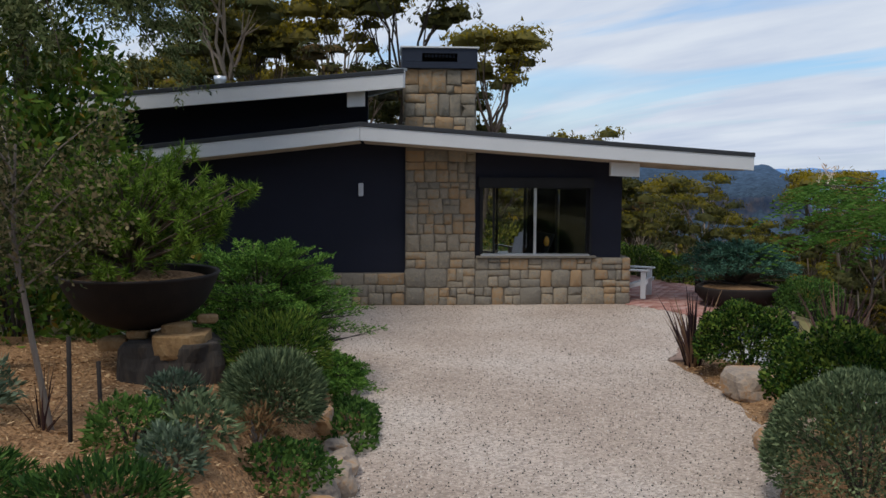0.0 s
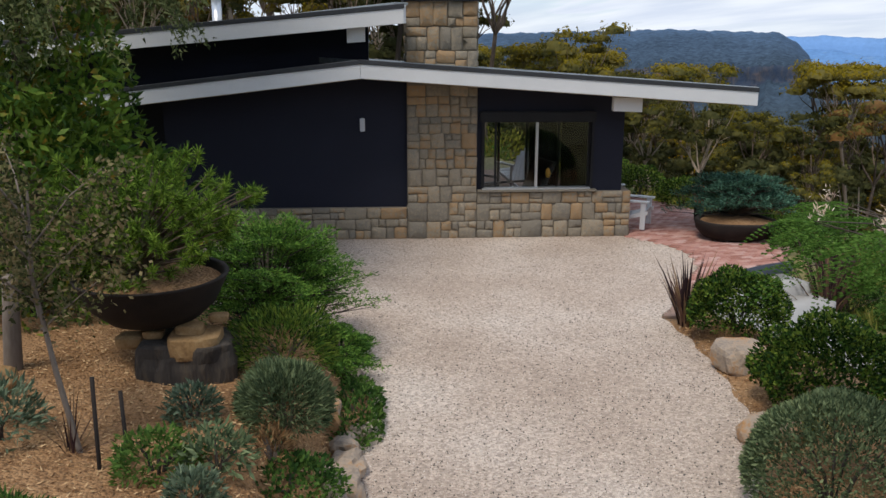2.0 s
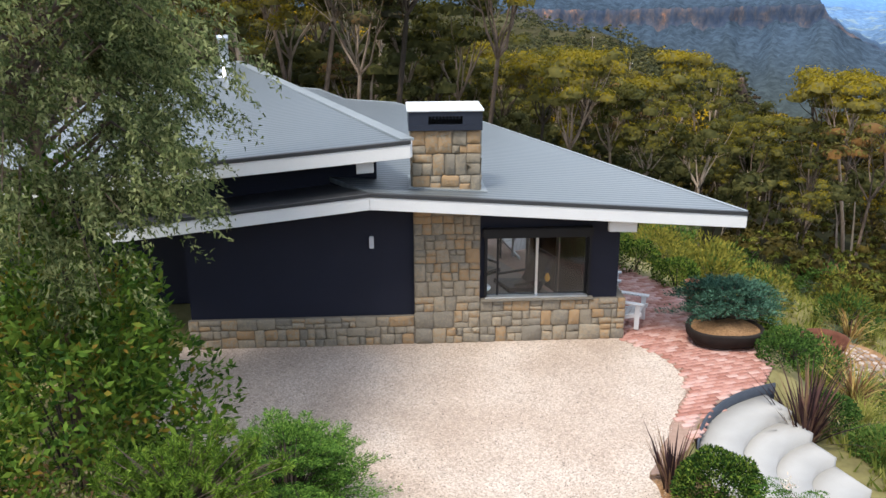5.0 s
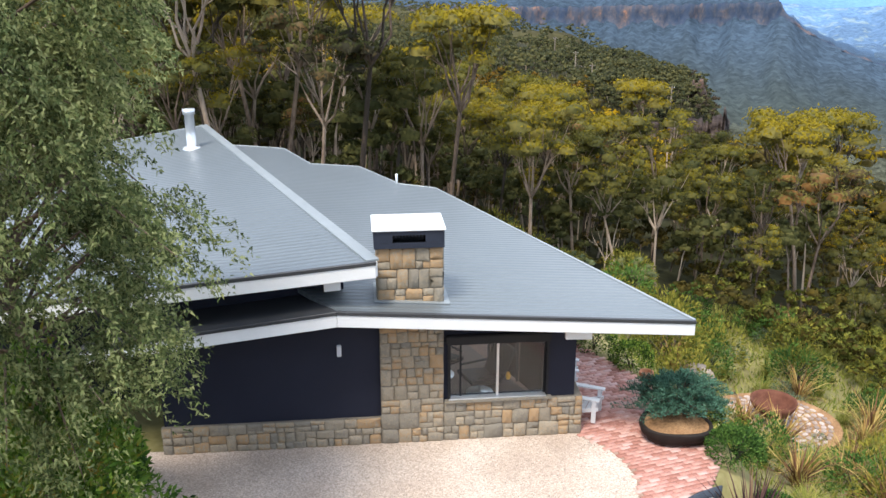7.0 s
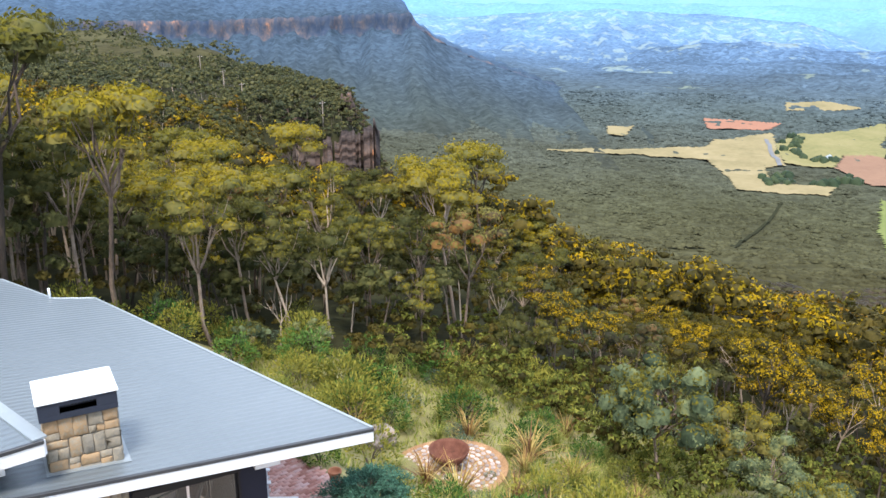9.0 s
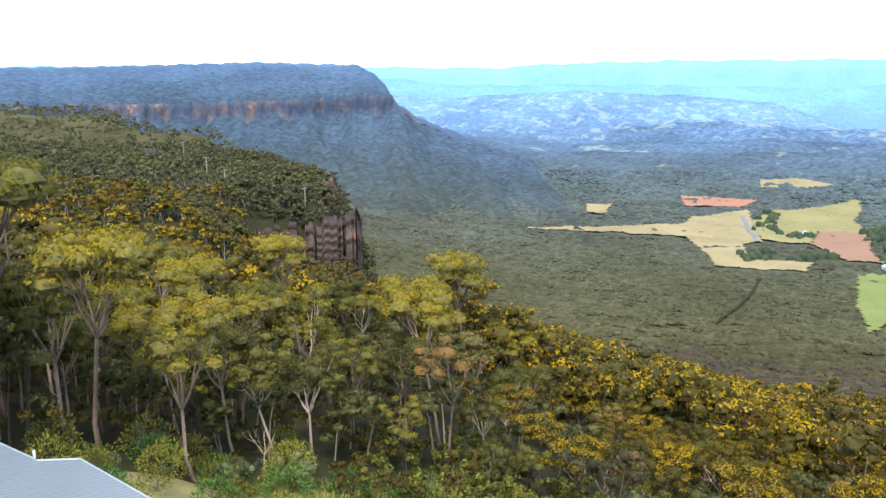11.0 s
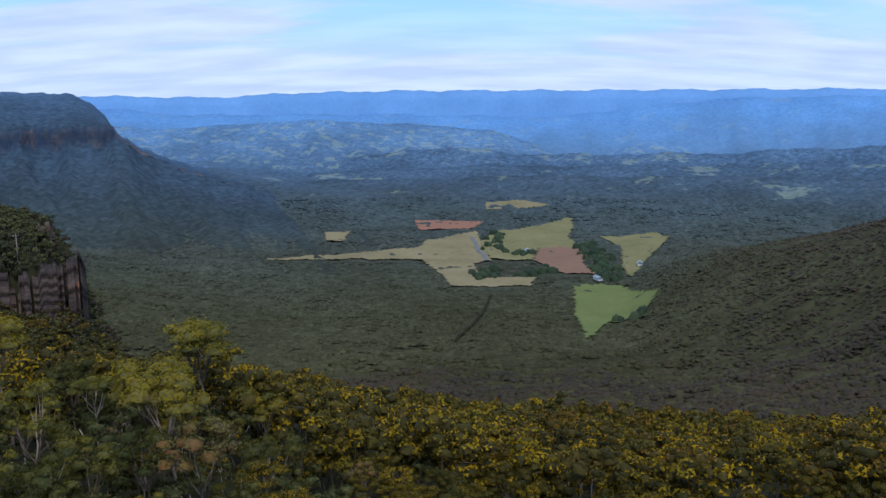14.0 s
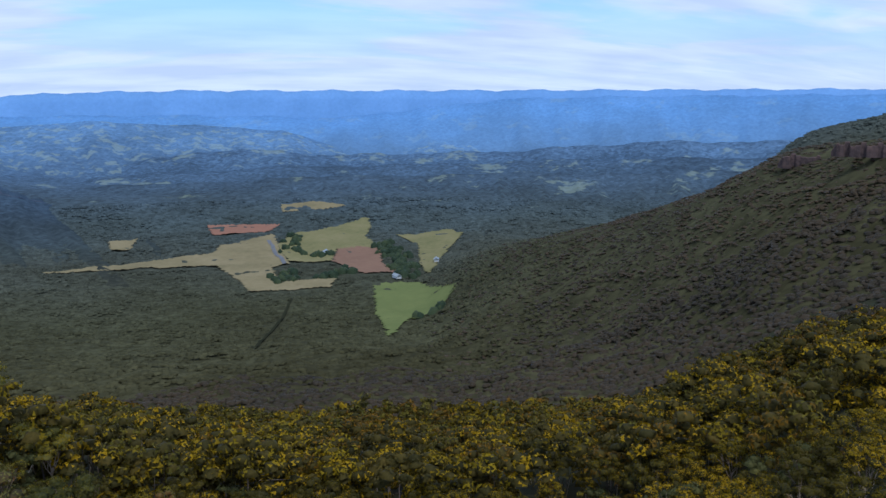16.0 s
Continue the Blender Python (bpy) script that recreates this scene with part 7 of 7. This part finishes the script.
def arc_slab(name, r0, r1, a0, a1, z0, z1, material, n=28):
    th = np.radians(np.linspace(a0, a1, n))
    v, f = [], []
    for t in th:
        for r, z in ((r0, z0), (r1, z0), (r1, z1), (r0, z1)):
            v.append((SC[0] + r * math.cos(t), SC[1] + r * math.sin(t), z))
    for i in range(n - 1):
        for k in range(4):
            f.append((i * 4 + k, i * 4 + (k + 1) % 4, (i + 1) * 4 + (k + 1) % 4, (i + 1) * 4 + k))
    f += [(0, 3, 2, 1), ((n - 1) * 4, (n - 1) * 4 + 1, (n - 1) * 4 + 2, (n - 1) * 4 + 3)]
    return raw(name, v, f, material)


for k, (r1, r0, z) in enumerate(((2.96, 2.30, -0.10), (2.42, 1.78, -0.26), (1.90, 1.24, -0.42), (1.36, 0.5, -0.58))):
    part("tread", arc_slab("tread", r0, r1, 108, 182, z - 0.5, z, M_concrete), steps)
part("edging", arc_slab("edging", 2.965, 3.0, 104, 160, -0.35, 0.085, M_steel_edge), steps, "dark steel edge strip")

# ---- loose gravel and chips ----
g = np.random.default_rng(501)
n = 24000
py = g.uniform(-11.8, -0.1, n)
px = drive_left(py) - 0.08 + (drive_right(py) - drive_left(py) + 0.16) * g.random(n)
tet = np.array([[1, 0, -0.5], [-0.5, 0.87, -0.5], [-0.5, -0.87, -0.5], [0, 0, 0.7]])
sz = 0.004 + 0.008 * g.random((n, 1, 1)) ** 2
v = tet[None] * sz * (1 + g.normal(0, 0.25, (n, 4, 3))) + np.stack([px, py, ground_z(px, py) + 0.018], 1)[:, None]
f = np.array([(0, 1, 3), (1, 2, 3), (2, 0, 3)])[None] + (np.arange(n) * 4)[:, None, None]
tagged(new("loose_gravel", raw("loose_gravel", v.reshape(-1, 3), f.reshape(-1, 3), M_pebble)), "loose pale stones scattered on the gravel drive", "gravel", kind="stuff")
n = 15000
py = g.uniform(-12.5, -5.5, n)
px = drive_left(py) - g.random(n) * 3.2
k = g.random(n) < 0.2
px[k] = (drive_right(py) + g.random(n) * 0.9)[k]
pts = np.stack([px, py, ground_z(px, py) + 0.016], 1)
v, f = leaves(pts, np.stack([g.normal(0, 1, n), g.normal(0, 1, n), g.normal(0, 0.15, n)], 1), 0.05, 0.013, g, 0.1)
tagged(new("mulch_chips", raw("mulch_chips", v, f, M_chip)), "loose wood chips and twigs on the garden bed", "mulch", kind="stuff")


# ---- pieces: wall stones ----
def stone_mesh(w, h, g):
    """One rough block: chipped outline, front face proud and uneven. Lies in x and z, front towards -y."""
    c = min(w, h) * g.uniform(0.04, 0.17, 8)
    out = [(c[0], 0), (w - c[1], 0), (w, c[2]), (w, h - c[3]), (w - c[4], h), (c[5], h), (0, h - c[6]), (0, c[7])]
    j = min(w, h) * 0.06
    o = [(x + g.uniform(-j, j), z + g.uniform(-j, j)) for x, z in out]
    inset = 0.016
    cx, cz = w / 2, h / 2
    i = [(cx + (x - cx) * (1 - inset * 2 / w), cz + (z - cz) * (1 - inset * 2 / h)) for x, z in o]
    d = g.uniform(0.018, 0.038)
    v = [(x, 0.0, z) for x, z in o] + [(x, -d * 0.55, z) for x, z in o] + [(x, -d - g.uniform(-0.006, 0.008), z) for x, z in i] + [(cx, -d - g.uniform(0.0, 0.012), cz)]
    f = []
    for k in range(8):
        n = (k + 1) % 8
        f += [(k, n, 8 + n), (k, 8 + n, 8 + k), (8 + k, 8 + n, 16 + n), (8 + k, 16 + n, 16 + k), (16 + k, 16 + n, 24)]
    return raw("stone", v, f, M_stone)


def pack(w, h, g):
    """Fills a wall w by h with broken courses of squared blocks of uneven size."""
    out, z = [], 0.0
    while z < h - 0.01:
        ch = g.uniform(0.28, 0.42)
        if h - z - ch < 0.2:
            ch = h - z
        x = 0.0
        while x < w - 0.01:
            bw = g.uniform(0.20, 0.44)
            if w - x - bw < 0.14:
                bw = w - x
            k = g.random()
            if k < 0.42 and ch < 0.37:
                out.append((x, z, bw, ch))
            elif k < 0.32 and ch > 0.34 and bw < 0.28:
                out.append((x, z, bw, ch))
            else:
                s = ch * g.uniform(0.34, 0.66)
                for z1, hh in ((z, s), (z + s, ch - s)):
                    if bw > 0.27 and g.random() < 0.55:
                        t = bw * g.uniform(0.36, 0.64)
                        out += [(x, z1, t, hh), (x + t, z1, bw - t, hh)]
                    else:
                        out.append((x, z1, bw, hh))
            x += bw
        z += ch
    return out


def stone_face(parent, origin, along, w, h, g, joint=0.009):
    """Blocks over a rectangle that starts at origin and runs along a bearing; they face to the right of it, outward."""
    for x, z, bw, bh in pack(w, h, g):
        ob = part("stone", stone_mesh(bw - joint, bh - joint, g), parent)
        ob.location = (origin[0] + along[0] * (x + joint / 2), origin[1] + along[1] * (x + joint / 2), origin[2] + z + joint / 2)
        ob.rotation_euler = (0, 0, math.atan2(along[1], along[0]))


g = np.random.default_rng(601)
base_l = part("stone_base", block("stone_base", (-3.5, 0.03, -0.2), (0.995, 0.12, 0.62), M_mortar), house, "sandstone block base wall")
base_r = part("stone_base", block("stone_base", (2.315, 0.03, -0.2), (5.28, 0.12, 0.90), M_mortar), house, "sandstone block base wall under the window")
ret = part("stone_base", block("stone_base", (5.125, 0.12, -0.2), (5.28, 0.72, 0.90), M_mortar), house)
column = part("stone_column", block("stone_column", (1.0, 0.02, -0.2), (2.31, 0.12, 2.96), M_mortar), house, "tall sandstone block column")
shaft = part("chimney_shaft", block("chimney_shaft", (1.0, -0.06, 3.0), (2.28, 0.86, 4.39), M_mortar), house, "sandstone block chimney")
stone_face(base_l, (-3.5, 0.03, 0.0), (1, 0), 4.49, 0.62, g)
stone_face(base_r, (2.32, 0.03, 0.0), (1, 0), 2.97, 0.90, g)
stone_face(ret, (5.28, 0.03, 0.0), (0, 1), 0.70, 0.90, g)
stone_face(column, (1.0, 0.02, 0.0), (1, 0), 1.31, 2.98, g)
stone_face(shaft, (0.99, -0.06, 3.12), (1, 0), 1.30, 1.27, g)
stone_face(shaft, (2.28, -0.06, 3.12), (0, 1), 0.93, 1.27, g)
stone_face(shaft, (1.0, 0.87, 3.12), (0, -1), 0.93, 1.27, g)

# ---- pieces: terrace pavers ----
terrace = tagged(new("terrace", None), "red brick paved terrace beside the house", "terrace", kind="structure")


def on_terrace(x, y):
    lo = max(float(drive_right(y)) + 0.02, 5.30 - 0.37 * max(0.0, y)) if y < 8.6 else 99
    hi = float(np.interp(y, [-5.25, -4.6, -3.75, -2.85, -2.3, -1.4, 0, 2.2, 3.2, 5.2, 8.6], [4.75, 5.0, 5.64, 6.42, 7.25, 7.9, 7.98, 7.42, 7.05, 5.9, 4.4]))
    return lo < x < hi and y > -5.25


bed = sheet("paver_bed", lambda y: (float(drive_right(y)) - 0.02 if y < 0 else 5.2 - 0.37 * y, float(np.interp(y, [-5.25, -4.6, -3.75, -2.85, -2.3, -1.4, 0, 2.2, 3.2, 5.2, 8.6], [4.75, 5.0, 5.64, 6.42, 7.25, 7.9, 7.98, 7.42, 7.05, 5.9, 4.4]))), -5.25, 8.6, 80, 12, 0.004, M_sand)
part("paver_bed", bed, terrace)
bl, bw_, hh = 0.222, 0.106, 0.03
corner = [(-bl / 2, -bw_ / 2), (bl / 2, -bw_ / 2), (bl / 2, bw_ / 2), (-bl / 2, bw_ / 2)]
pv_ = [(x, y, 0) for x, y in corner] + [(x, y, hh - 0.005) for x, y in corner] + [(x * 0.97, y * 0.94, hh) for x, y in corner]
pf_ = [(0, 1, 5, 4), (1, 2, 6, 5), (2, 3, 7, 6), (3, 0, 4, 7), (4, 5, 9, 8), (5, 6, 10, 9), (6, 7, 11, 10), (7, 4, 8, 11), (8, 9, 10, 11)]
paver = raw("brick", pv_, pf_, M_brick)
g = np.random.default_rng(701)
rest_v, rest_f, made = [], [], 0
ca, sa = math.cos(radians(14)), math.sin(radians(14))
for i in range(-40, 40):
    for j in range(-70, 70):
        u, w = (i + 0.5 * (j % 2)) * (bl + 0.008), j * (bw_ + 0.008)
        x, y = 6.2 + u * ca - w * sa, -0.8 + u * sa + w * ca
        if not on_terrace(x, y):
            continue
        z = float(ground_z(x, y)) + 0.002 + g.uniform(-0.002, 0.002)
        if -3.6 < y < 0.4 and made < 300 and x > 5.4:
            b = part("brick", paver, terrace)
            b.location, b.rotation_euler = (x, y, z), (0, 0, radians(14) + g.normal(0, 0.008))
            made += 1
        else:
            k = len(rest_v)
            rest_v += [(x + p[0] * ca - p[1] * sa, y + p[0] * sa + p[1] * ca, z + p[2]) for p in pv_]
            rest_f += [tuple(q + k for q in face) for face in pf_]
run = part("brick_run", raw("brick_run", rest_v, rest_f, M_brick_far), terrace)
tagged(run, "rest of the brick paving", kind="stuff")

# paving stones round the fire bowl
circle = tagged(new("fire_circle", None), "circle of pale cobbles around the fire bowl", "paving", kind="structure")
cv, cf = [(fire_c[0], fire_c[1], fz0 + 0.05)], []
for t in np.linspace(0, 2 * np.pi, 40, endpoint=False):
    cv.append((fire_c[0] + 2.1 * math.cos(t), fire_c[1] + 1.9 * math.sin(t), fz0 + 0.05))
cf = [(0, 1 + i, 1 + (i + 1) % 40) for i in range(40)]
part("sand_bed", raw("sand_bed", cv, cf, M_mulch), circle)
cobble_m = [rock_mesh("cobble", (0.12, 0.09, 0.04), 700 + k, surface("pale_cobble", [(0.20, 0.15, 0.125), (0.30, 0.235, 0.20), (0.40, 0.33, 0.29)], scale=5, fine=40, rand="object", amount=0.6, bump=0.3), 1, 0.15) for k in range(3)]
for ring_r in np.arange(0.5, 1.8, 0.21):
    n = int(2 * math.pi * ring_r / 0.27)
    for k in range(n):
        t = 6.283 * (k + g.uniform(-0.15, 0.15)) / n
        b = part("cobble", cobble_m[k % 3], circle)
        b.location, b.rotation_euler = (fire_c[0] + ring_r * math.cos(t), fire_c[1] + ring_r * 0.92 * math.sin(t), fz0 + 0.055), (0, 0, t + 1.57 + g.normal(0, 0.15))
